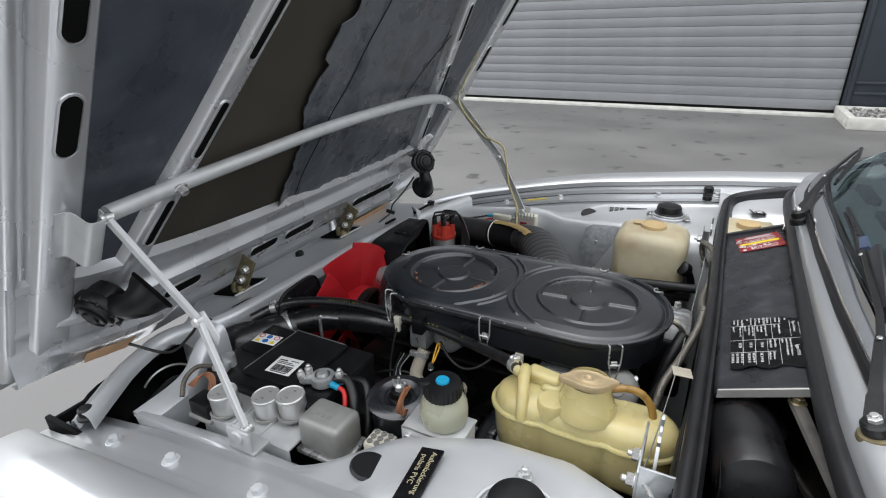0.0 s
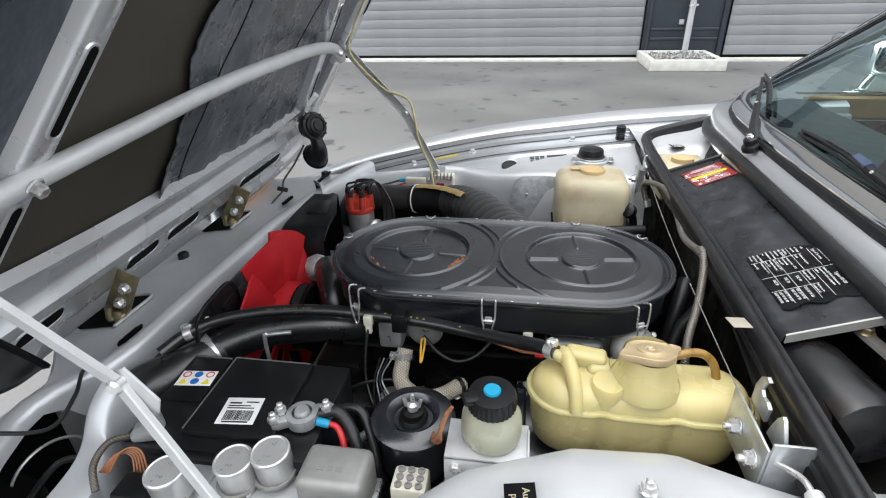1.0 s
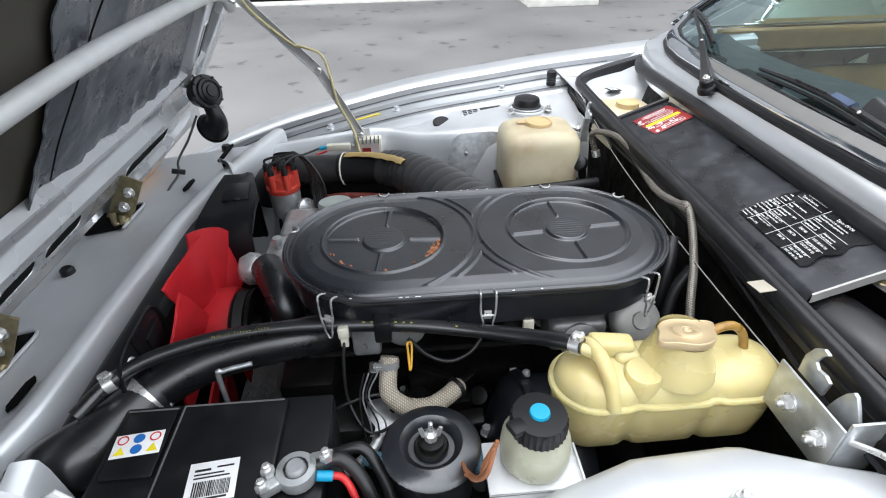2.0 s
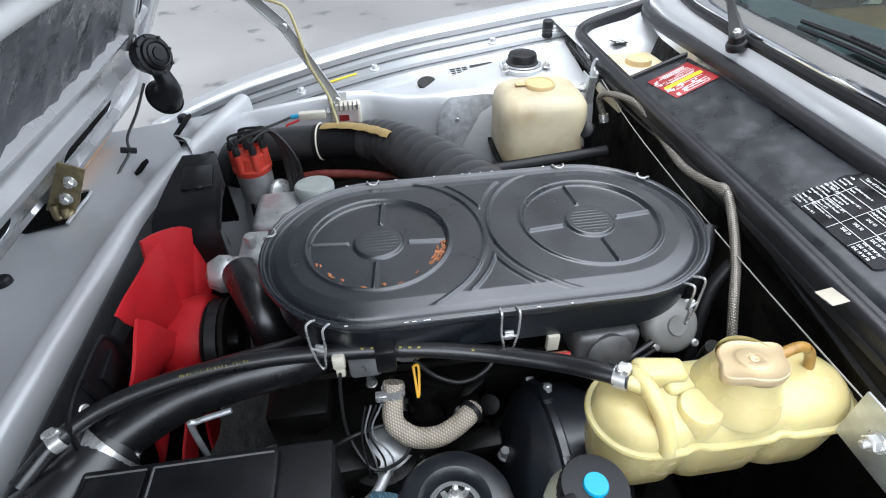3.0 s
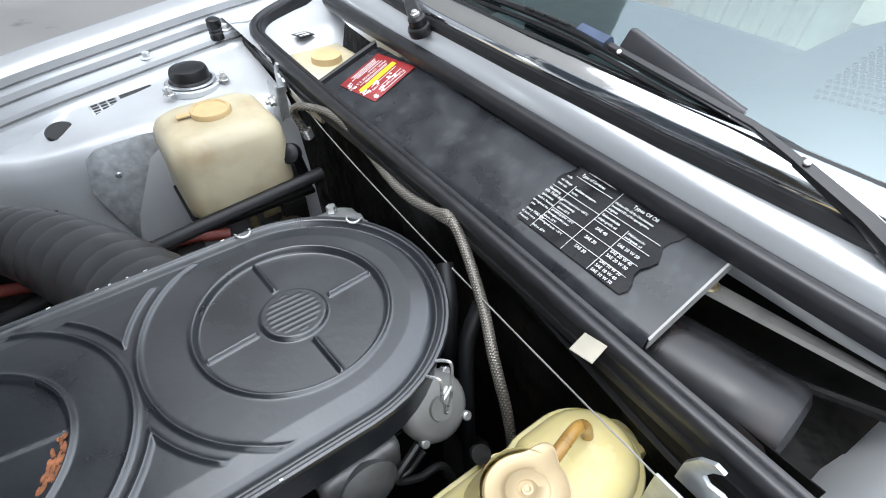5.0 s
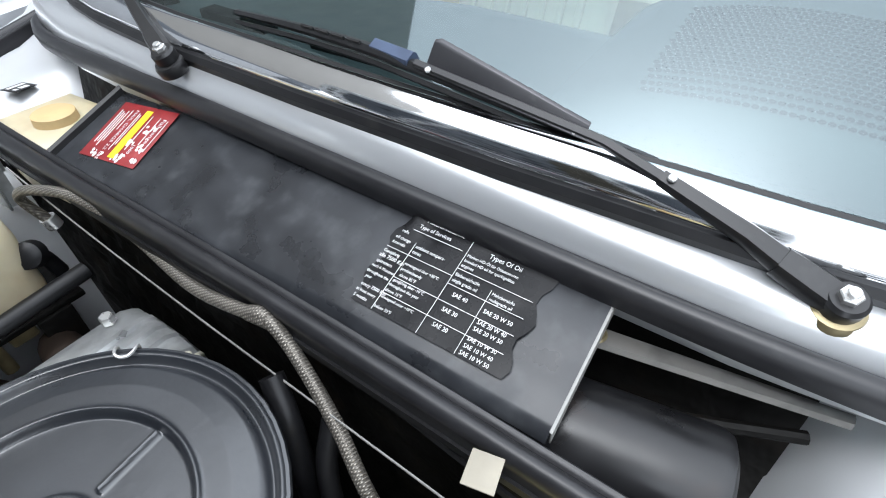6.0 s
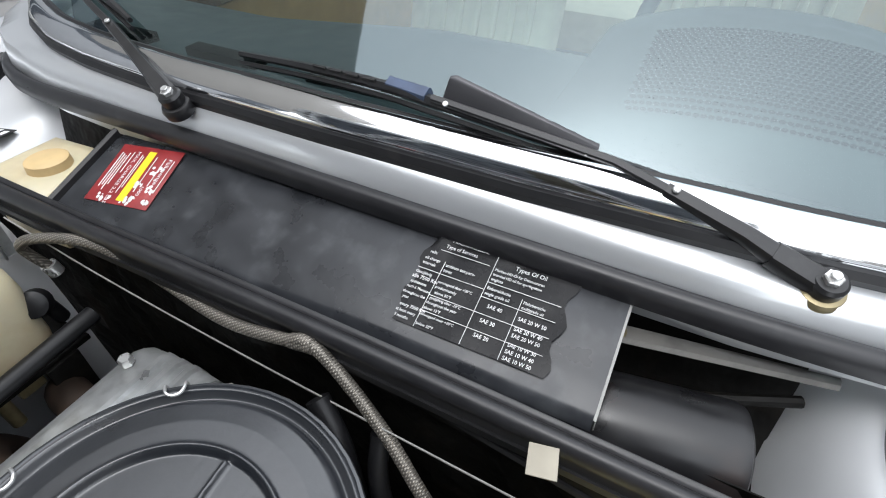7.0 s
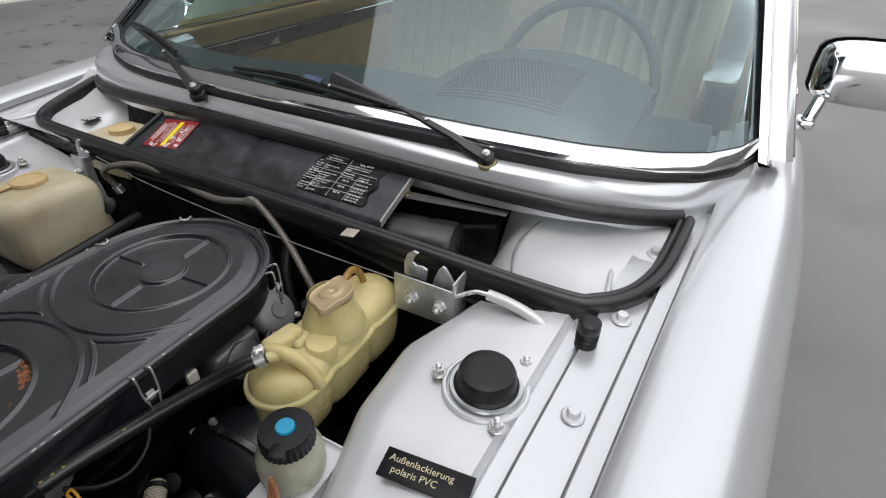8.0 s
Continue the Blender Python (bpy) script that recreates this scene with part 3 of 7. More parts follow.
# black drain plugs in the inner wings
part("rubber_plug", lathe([(0, .0035), (.022, .0035), (.0245, .001), (.0245, -.001), (0, -.001)], (-.330, .405, .812), (0.12, .10, 1), n=30), RUBBER, CAR)
part("rubber_plug", lathe([(0, .0035), (.020, .0035), (.023, .001), (.023, -.001), (0, -.001)], (-.305, 1.505, .798), (0, -.35, 1), n=30), RUBBER, CAR)
part("rubber_plug", lathe([(0, .002), (.006, .002), (.007, 0), (0, 0)], (-.292, 1.395, .742), (0, -1, .3), n=14), GASKETSHADE, CAR)

# radiator support across the nose
RIDGE = [(.335, -.842), (.37, -.862), (.45, -.905), (.53, -.925), (.58, -.905), (.62, -.868), (.68, -.855), (.85, -.85), (1.12, -.835), (1.33, -.80), (1.45, -.765), (1.57, -.72)]


def ridge_z(y):
    return lin(y, [(.335, .742), (.6, .765), (1.3, .768), (1.57, .775)])


rows = []
for k in range(49):
    y = .335 + 1.235 * k / 48
    x, z = lin(y, RIDGE), ridge_z(y)
    f = min(1, max(0, (y - .56) / .16))
    g = (x - .055) * (1 - f) - 1.062 * f
    zg = (z - .030) * (1 - f) + .708 * f
    rows.append([(g - .026, y, zg - .09), (g - .020, y, zg - .018), (g - .016, y, zg - .002), (g - .008, y, zg + .003), (g, y, zg), (max(g + .004, x - .10), y, z - .040), (x - .04, y, z - .030), (x - .036, y, z - .022), (x - .030, y, z - .004),
                 (x - .023, y, z + .003), (x - .012, y, z + .004), (x - .003, y, z + .001), (x + .002, y, z - .006), (x + .004, y, z - .012 - .018 * f), (x + .005, y, z - .015 - .045 * f), (x + .006, y, z - .018 - (z - .418) * f)])
part("radiator_support", sheet(rows, .0014), BAYPAINT, CAR, "silver slam panel with punched slots", angle=45)
# black slabs laid on the panel in place of the slots' shade
for y0, y1, x in ((.70, .76, -.925), (1.30, 1.36, -.90), (1.44, 1.55, -.86)):
    loops = [[(x + .045 * (yy - y0) + q[0], yy, .7365 + dz + .16 * (x + .94) + q[0] * .3) for q, yy in
              (((-.007, 0), y0 + .01), ((0, 0), y0), ((.007, 0), y0 + .01), ((.007, 0), y1 - .01), ((0, 0), y1), ((-.007, 0), y1 - .01))] for dz in (-.004, .001)]
    part("panel_slot_shade", loft(loops), GASKETSHADE, CAR, "black slab for the shade in a panel slot")
for p in ((-1.030, 1.042, .705), (-.877, 1.562, .722), (-.872, .345, .728)):
    part("rubber_stop", lathe([(0, 0), (.016, 0), (.016, .004), (.0125, .007), (.012, .018), (.009, .021), (0, .021)], p, n=18), RUBBER, CAR)
# lamp wells either side, with black boxes and sheets added to darken the openings
for side in 'LR':
    ys = sorted((put(.335, side), put(.50, side)))
    part("well_shade_box", merge(box(-.985, -.79, ys[0], ys[1] + (.10 if side == 'L' else 0), .52, .53, .002), box(-.985, -.975, ys[0], ys[1] + (.10 if side == 'L' else 0), .52, .69, .002), box(-.985, -.79, *sorted((put(.325, side), put(.335, side))), .52, .70, .002)), GASKETSHADE, CAR)
    part("headlamp_bucket", lathe([(0, .0), (.05, .0), (.075, .04), (.085, .09), (.080, .092), (.0, .06)], (-.90, put(.44, side), .615), (-1, 0, .05), n=28), GASKETSHADE, CAR)
    part("lamp_wire", tube([(-.90, put(.45, side), .66), (-.87, put(.50, side), .70), (-.83, put(.52, side), .69)], .005, 8), WIRE, CAR)
    pts = spline([(-.820, put(.573, side), .800), (-.824, put(.534, side), .778), (-.813, put(.492, side), .748), (-.809, put(.452, side), .738), (-.816, put(.387, side), .728)], 6)
    rows = []
    for p in pts:
        f = min(1, max(0, (.515 - put(p[1], side)) / .06))
        rows.append([(p[0] + dx, p[1] + (.4 * dx * (1 - f) if side == 'L' else -.4 * dx * (1 - f)), p[2] + dz) for dx, dz in ((.002, -.010), (0, -.002), (.002, .001), (.005, .0015), (.018, -.003 + .003 * f), (.023 + .012 * f, -.008 + .008 * f), (.026 + .020 * f, -.025 + .018 * f), (.030 + .022 * f, -.10 + .030 * f))])
    part("lamp_well_rim", sheet(rows, .0012), BAYPAINT, CAR, "broad curved flange behind the lamp well", angle=50)
    # black sheet added behind the flange for the well's darkness
    part("well_shade_sheet", sheet([[(p[0] + dx, p[1], z) for dx, z in ((0.004, p[2] - .012), (.02, .70), (.03, .52))] for p in pts]), GASKETSHADE, CAR)
    part("bucket_rim", tube([(-.915 + .018 * math.cos(t), put(.518 + .055 * math.cos(t), side), .640 + .062 * math.sin(t)) for t in [math.pi * (.1 + .9 * k / 14) for k in range(15)]], .0022, 6), CANMETAL, CAR, "bright edge of the lamp bucket")
# nose below the bonnet
part("front_panel", merge(box(-1.24, -1.17, .56, 1.35, .30, .54, .02), box(-1.20, -1.10, .24, .40, .30, .48, .02), box(-1.20, -1.10, 1.51, 1.67, .30, .48, .02)), PAINT, CAR)
part("bumper", box(-1.32, -1.24, .30, 1.61, .30, .40, .02), CHROME, CAR)

# bulkhead, air intake well and scuttle
FLINE = [(.30, .006), (.57, .020), (.80, .036), (.89, .043), (1.19, .045), (1.51, .040), (1.60, .043)]
lump = random.Random(31)
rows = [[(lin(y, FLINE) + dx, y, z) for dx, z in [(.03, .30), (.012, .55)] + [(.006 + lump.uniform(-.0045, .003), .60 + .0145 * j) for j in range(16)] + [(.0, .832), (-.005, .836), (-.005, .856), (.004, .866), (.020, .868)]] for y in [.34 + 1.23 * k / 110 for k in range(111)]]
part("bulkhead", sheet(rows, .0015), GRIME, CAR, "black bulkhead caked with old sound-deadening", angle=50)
part("bulkhead_flange", tube([(lin(y, FLINE) - .006, y, .846 + .01 * math.sin(y * 9)) for y in [.36 + 1.18 * k / 16 for k in range(17)]], .0035, 6), RUBBER, CAR)
part("control_cable", tube([(.018, 1.30, .862), (.014, 1.15, .842), (.006, .95, .836), (-.002, .75, .838), (-.014, .56, .850), (-.02, .50, .856)], .0009, 6), GREYBOX, CAR, "thin grey control wire")
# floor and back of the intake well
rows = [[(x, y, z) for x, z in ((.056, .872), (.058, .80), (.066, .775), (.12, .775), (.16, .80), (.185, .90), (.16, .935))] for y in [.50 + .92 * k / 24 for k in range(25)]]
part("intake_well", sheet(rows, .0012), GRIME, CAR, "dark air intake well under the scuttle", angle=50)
for side in 'LR':
    rows = []
    for k in range(13):
        y = .245 + (.505 - .245) * k / 12
        q = max(0, (k - 9) / 3)
        dip = .878 - .008 * (k / 12) - .085 * q * q
        rows.append([(x, put(y, side), z) for x, z in ((.03, .872), (.045, .872 - .06 * q * q), (.06, dip - .006), (.11, dip), (.18, dip + .010), (.235, .905 - .05 * q * q), (.26, .925))])
    part("intake_end_pan", sheet(rows, .0012), BAYPAINT, CAR, "silver end pan of the intake well", angle=50)
    if side == 'L':
        part("pan_seam", tube([(.050 + .19 * k / 8, put(.432 + .018 * math.sin(k * .5), side), .873 + .02 * (k / 8) ** 2) for k in range(9)], .0013, 6), SEAMGREY, CAR, "dark sealer bead along the pan joint")
    part("stiffening_rib", sheet([[(.03 + .11 * k / 6, put(.300 + dy + .015 * k / 6, side), .876 + h * math.sin(math.pi * (k + .5) / 7.0)) for dy, h in ((-.004, 0), (-.002, .002), (0, .0028), (.002, .002), (.004, 0))] for k in range(7)]), BAYPAINT, CAR)

# windscreen base line, chrome surround, glass
BASE = [(0, .170), (.2, .172), (.4, .182), (.55, .200), (.65, .230), (.72, .274), (.76, .328), (.785, .396)]


FARBASE = [(0, .170), (.2, .174), (.35, .188), (.45, .208), (.55, .248), (.62, .290), (.70, .345), (.785, .396)]


def base_x(y):
    return lin(abs(y - MID), BASE if y < MID else FARBASE)


YS = [MID - .785 * math.sin(math.pi / 2 * k / 30) for k in range(30, 0, -1)] + [MID + .785 * math.sin(math.pi / 2 * k / 30) for k in range(31)]


def base_z(y):
    return .985 - .012 * (abs(y - MID) / .785) ** 2


# scuttle panel between the seal and the screen: a ledge with a rolled front edge
rows = []
for y in YS:
    xb, zb = base_x(y), base_z(y)
    f = min(1, max(0, (abs(y - MID) - .60) / .11))
    x0 = lin(abs(y - MID), [(0, .152), (.4, .151), (.5, .160), (.555, .170), (.64, .198), (.69, .224), (.72, .25), (.785, .36)] if y < MID else [(0, .152), (.25, .158), (.445, .170), (.555, .197), (.62, .226), (.645, .245), (.72, .29), (.785, .37)])
    zf = .932 * (1 - f) + .920 * f
    rows.append([(x0 + .004, y, zf - .03), (x0, y, zf - .008), (x0 - .001, y, zf + .006), (x0, y, zf + .016), (x0 + .002, y, zf + .026), (x0 + .005, y, zf + .033), (x0 + (xb - x0) * .55, y, zb - .0125), (xb - .004, y, zb - .009), (xb + .01, y, zb - .004)])
part("scuttle_panel", sheet(rows, .0012), PAINT, CAR, "silver scuttle panel below the screen", angle=60)


def band(off):
    """A strip that follows the foot of the screen; off: (along the rake, out of it) pairs."""
    ca, sa = math.cos(radians(35)), math.sin(radians(35))
    return sheet([[(base_x(y) + a * ca - b * sa, y, base_z(y) + a * sa + b * ca) for a, b in off] for y in YS])


part("screen_rubber", band([(-.012, -.006), (-.010, .003), (-.004, .006), (.0, .004), (.0, -.004)]), RUBBER, CAR, "black rubber screen seal")
part("screen_trim", band([(-.002, .002), (-.0005, .0075), (.003, .0105), (.008, .0125), (.015, .0140), (.022, .0145), (.028, .0125), (.031, .008), (.032, .002)]), CHROME, CAR, "broad chrome trim along the screen's foot", angle=60)
part("screen_lip", band([(.028, .002), (.029, .0065), (.035, .006), (.038, .001)]), RUBBER, CAR)
TOPY, RISE, BACK = .66, .42, .60
rows = []
for k in range(13):
    q = k / 12
    rows.append([(base_x(y) + .024 + q * (BACK - .30 * max(0, base_x(y) - .16)), MID + (y - MID) * (1 - q * (1 - TOPY / .785)), base_z(y) + .018 + q * RISE) for y in YS])
screen = part("windscreen", sheet(rows), GLASS, CAR, "tinted laminated windscreen", angle=80)
screen.visible_shadow = False
for side in 'LR':
    y0, y1 = put(MID - .785, 'L'), MID - TOPY
    a, b = V((.396 + .02, y0, .975 + .012)), V((.396 + .02 + BACK - .07, y1, .975 + .018 + RISE))
    d = b - a
    for nm, off, size, mt in (("pillar_trim", (-.012, -.004), (.016, .013), CHROME), ("pillar_rubber", (.0, .012), (.014, .010), RUBBER), ("pillar_panel", (.03, -.022), (.05, .030), PAINT), ("drip_rail", (.055, -.040), (.012, .012), CHROME)):
        row = []
        for q in (-.05, .2, .4, .6, .8, 1.0):
            c = a + d * q + V((off[0], off[1], 0))
            row.append([(c.x + sx * size[0], put(c.y + sy * size[1], side), c.z + sz * .006) for sx, sy, sz in ((-.5, .6, 1.0), (-.5, -.4, .6), (-.1, -.8, 0), (.5, -.9, -1), (.7, .2, -1.5), (.2, .7, .5), (-.5, .6, 1.0))])
        part(nm, sheet(row), mt, CAR)

# cabin shell: roof, doors, sills, tail
rows = []
for k in range(13):
    q = k / 12
    x = .76 + 1.45 * q
    z = 1.405 + .03 * math.sin(math.pi * q)
    rows.append([(x + .12 * (abs(a) ** 3), MID + a * TOPY, z + .025 * (1 - a * a)) for a in (-1, -.8, -.5, 0, .5, .8, 1)])
part("roof", sheet(rows, .02), PAINT, CAR, angle=60)
rows = []
for k in range(9):
    q = k / 8
    rows.append([(2.20 + .55 * q, MID + a * (TOPY + .06 * q), 1.42 - .47 * q) for a in (-1, -.5, 0, .5, 1)])
back = part("rear_window", sheet(rows), SIDEGLASS, CAR)
back.visible_shadow = False
part("boot", merge(box(2.74, 3.35, .14, 1.77, .45, .95, .04), box(2.3, 3.36, .12, 1.79, .30, .60, .04)), PAINT, CAR)
for side in 'LR':
    for i, (xa, xb) in enumerate(((.612, 1.62), (1.63, 2.5))):
        d = part("door", sheet([[(x, put(y + lin(x, TAPER), side), lin(x, CROWN) + dz) for y, dz in ((.058, -.68), (.050, -.55), (.046, -.30), (.048, -.17), (.058, -.10), (.076, -.045), (.10, -.014), (.125, -.001), (.135, .004))]
                                for x in [xa + (xb - xa) * k / 12 for k in range(13)]], .002), PAINT, CAR, "silver door with a chrome waist strip", angle=60)
        part("waist_strip", tube([(xa, put(.128, side), crown(xa, 'R') + .008), (xb, put(.128, side), crown(xb, 'R') + .008)], .006, 8), CHROME, d)
        part("door_handle", box(xb - .22, xb - .10, *sorted((put(.03, side), put(.05, side))), .80, .82, .006), CHROME, d)
        pane = part("side_window", sheet([[(x, put(.14 + .14 * q, side), lin(x, CROWN) + .01 + .42 * q) for x in ((xa + .45 * q) if i == 0 else xa, xb - (.35 * q if i else 0))] for q in (0, .5, 1)]), SIDEGLASS, d)
        pane.visible_shadow = False
    part("roof_rail", tube([(.97, put(MID - TOPY, side), 1.40), (1.4, put(MID - TOPY - .01, side), 1.425), (2.0, put(MID - TOPY, side), 1.42), (2.75, put(.17, side), .95)], .022, 8), PAINT, CAR)
    part("centre_pillar", tube([(1.62, put(.14, side), .94), (1.64, put(.28, side), 1.41)], .025, 8), PAINT, CAR)
    part("sill", box(.0, 2.5, *sorted((put(.07, side), put(.16, side))), .20, .32, .02), PAINT, CAR)
    for wx in (-.46, 2.16):
        w = part("wheel", lathe([(0, .0), (.10, .0), (.12, .02), (.155, .03), (.16, .06), (.16, .16), (.0, .16)], (wx, put(.10, side), .30), (0, 1 if side == 'L' else -1, 0), n=36), CANMETAL, CAR)
        part("tyre", lathe([(.16, .0), (.22, -.01), (.28, .0), (.298, .025), (.30, .05), (.30, .13), (.295, .16), (.25, .175), (.16, .165)], (wx, put(.10, side), .30), (0, 1 if side == 'L' else -1, 0), n=48), TYRE, w)
part("underbody", box(-1.1, 3.2, .20, 1.71, .22, .26, .01), GRIME, CAR)

# ---- bonnet, raised on its front hinges ----
HA = radians(57)
HU, HN, H0 = V((math.cos(HA), 0, math.sin(HA))), V((math.sin(HA), 0, -math.cos(HA))), V((-1.03, 0, .75))


def hp(s, y, h=0.0):
    """A point of the bonnet: s up from the hinge line, y across, h in towards the engine."""
    return H0 + HU * s + V((0, y, 0)) + HN * h


def low(y):
    """How far the bonnet's lower edge climbs towards its corners."""
    q = min(1, max(0, (abs(y - 1.005) - .42) / .28))
    return .135 * q * q * (3 - 2 * q)


HOOD = part("bonnet", sheet([[hp(s + low(y) * max(0, (.30 - s) / .42), y, -.035 - .035 * min(1, (s + .12) / .25) * 1 + .03 * (abs(y - 1.005) / .71) ** 4 - .02 * math.sin(math.pi * max(0, s) / 1.2)) for y in [.295 + 1.42 * k / 24 for k in range(25)]]
                             for s in [-.12 + 1.27 * k / 20 for k in range(21)]], .0015), PAINT, CAR, "silver bonnet skin, raised and tilted forward", angle=60)
for side in (0, 1):
    f = (lambda y: y) if side == 0 else (lambda y: 2.01 - y)
    edge = [[hp(s, f(y), h) for y, h in ((.296, -.045), (.294, -.020), (.300, -.004), (.312, .002), (.326, -.002), (.334, -.010), (.338, .004), (.346, .012), (.392, .012), (.400, .006), (.408, -.010))] for s in [.03 + 1.09 * k / 16 for k in range(17)]]
    part("side_rail", sheet(edge), HOODPAINT, HOOD, "silver pressed side rail with long slots", angle=50)


def slot(s0, s1, y0, y1, h, w=.010):
    """A long slot from one end to the other: a black slab for the hole's shade, and a rolled lip."""
    a, b = hp(s0, y0, h), hp(s1, y1, h)
    d = (b - a).normalized()
    e = d.cross(HN).normalized()
    ring = []
    for c, sg in ((b, 1), (a, -1)):
        for k in range(9):
            t = -math.pi / 2 + math.pi * k / 8
            ring.append((c, d * math.cos(t) * sg + e * math.sin(t) * sg))
    hole = loft([[c + q * w - HN * .002 for c, q in ring], [c + q * w + HN * .0012 for c, q in ring]])
    lip = loft([[c + q * (w + .005) - HN * .001 for c, q in ring], [c + q * (w + .004) + HN * .0015 for c, q in ring], [c + q * (w + .0015) + HN * .002 for c, q in ring], [c + q * w - HN * .003 for c, q in ring]], False, False)
    part("slot_shade", hole, GASKETSHADE, HOOD)
    part("slot_lip", lip, HOODPAINT, HOOD)


for side in (0, 1):
    f = (lambda y: y) if side == 0 else (lambda y: 2.01 - y)
    for s0, s1 in ((.535, .60), (.695, .78), (.86, .95), (1.0, 1.06)):
        slot(s0, s1, f(.369), f(.372), .0125, .0125)
    # slanting rib
    pa, pb = (.20, .488), (1.10, .788)
    rows = []
    for k in range(13):
        q = k / 12
        s, y = pa[0] + (pb[0] - pa[0]) * q, pa[1] + (pb[1] - pa[1]) * q
        rows.append([hp(s, f(y + dy), h) for dy, h in ((-.030, -.008), (-.024, .006), (-.018, .012), (.0, .013), (.018, .012), (.024, .006), (.030, -.008))])
    part("rib", sheet(rows), HOODPAINT, HOOD, "silver pressed rib slanting up the bonnet", angle=50)
    for q0, q1 in ((.10, .19), (.30, .40), (.50, .60), (.70, .80)):
        slot(pa[0] + .9 * q0, pa[0] + .9 * q1, f(pa[1] + .3 * q0), f(pa[1] + .3 * q1), .0135, .007)
# front and rear cross members
rows = []
for k in range(41):
    y = .305 + 1.40 * k / 40
    lift = .04 * (abs(y - 1.005) / .6) ** 3
    r = min(1, max(0, min((y - .60) / .06, (1.28 - y) / .06)))
    ends = min(1, max(0, min((y - .33) / .09, (1.68 - y) / .09)))
    foot = [(a * (1 - r) + c * r, b * (1 - r) + e * r) for (a, b), (c, e) in zip(((-.10, -.03), (-.085, -.012), (-.06, .0), (-.03, .004), (.0, .012), (.016, .022), (.026, .025), (.046, .024), (.054, .012)),
                                                                              ((.0, -.09), (.002, -.07), (.006, -.05), (.012, -.03), (.020, -.015), (.028, -.004), (.036, .003), (.046, .008), (.054, .010)))]
    rows.append([hp(s + low(y) * max(0, (.16 - s) / .26), y, (h * ends if h > 0 else h) + .30 * low(y) * max(0, (.06 - s) / .16)) for s, h in (*foot, (.062, .010), (.122, .010), (.130, .012), (.140, .024), (.150, .027), (.164, .024), (.172, .006), (.182, .0), (.200 + lift, .0), (.206 + lift, .008), (.218 + lift, .009), (.226 + lift, -.008))])
part("front_member", sheet(rows), HOODPAINT, HOOD, "silver pressed front cross member", angle=40)
part("rear_member", sheet([[hp(s, y, h) for s, h in ((1.06, -.008), (1.07, .010), (1.11, .012), (1.135, .0), (1.145, -.03))] for y in (.33, .7, 1.0, 1.3, 1.68)]), HOODPAINT, HOOD)
for y0, y1 in ((.60, .66), (.835, .895), (.955, 1.035), (1.25, 1.45)):
    slot(.090, .094, y0, y1, .0105, .014)
# lining: glue-stained base, and bitumen sheets, the middle one torn away on one side
part("base_panel", sheet([[hp(s, y, -.011) for y in (.40, .8, 1.2, 1.61)] for s in (.18, .6, 1.08)]), GLUE, HOOD, "brown glue-stained panel where the lining is gone", angle=60)
part("lining", sheet([[hp(s, y, -.007 + .002 * math.sin(9 * s + 5 * y)) for y in [.404 + (.47 + .33 * max(0, s - .2) - .404) * k / 6 for k in range(7)]] for s in [.22 + .85 * k / 14 for k in range(15)]]), LINER, HOOD, "dark bitumen sound sheet")
part("lining", sheet([[hp(s, 2.01 - y, -.007 + .002 * math.sin(9 * s + 5 * y)) for y in [.404 + (.47 + .33 * max(0, s - .2) - .404) * k / 6 for k in range(7)]] for s in [.22 + .85 * k / 14 for k in range(15)]]), LINER, HOOD, "dark bitumen sound sheet")
rng = random.Random(11)
rows = []
for k in range(61):
    s = .205 + .86 * k / 60
    torn = .872 + .012 * math.sin(s * 21) + .018 * math.sin(s * 7 + 1) + rng.uniform(-.006, .006) - (.03 if .62 < s < .70 else 0)
    right = 1.51 - .33 * max(0, s - .2) - .03
    rows.append([hp(s, torn + (right - torn) * q, -.006 + .004 * math.sin(q * 23 + s * 11) * (1 - q) + (.006 if q == 0 else 0) + .003 * math.sin(q * 60) * math.sin(s * 31)) for q in [j / 24 for j in range(25)]])
part("lining", sheet(rows, .002), SHEENLINER, HOOD, "torn, wrinkled bitumen sound sheet with foil scuffs, its sheen put into a lighter colour", angle=60)
for pts in (((.24, .925), (.31, .922), (.40, .934), (.47, .938), (.55, .957), (.63, .965), (.74, .985)), ((.42, 1.25), (.47, 1.255), (.55, 1.28), (.60, 1.31), (.66, 1.35))):
    part("tear_line", tube([hp(s, y, .0) for s, y in pts], .0012, 5), GASKETSHADE, HOOD)
# cream sealer along the lower lip
for y0, y1 in ((1.30, 1.50), (.42, .53)):
    part("sealer_strip", sheet([[hp(s + low(y) * max(0, (.16 - s) / .26), y, h + .003 + .30 * low(y) * max(0, (.06 - s) / .16)) for s, h in ((-.062, -.001), (-.036, .006), (-.008, .0125))] for y in [y0 + (y1 - y0) * k / 6 for k in range(7)]], .001), ORANGESTRIP, HOOD, "cream-orange sealer strip")

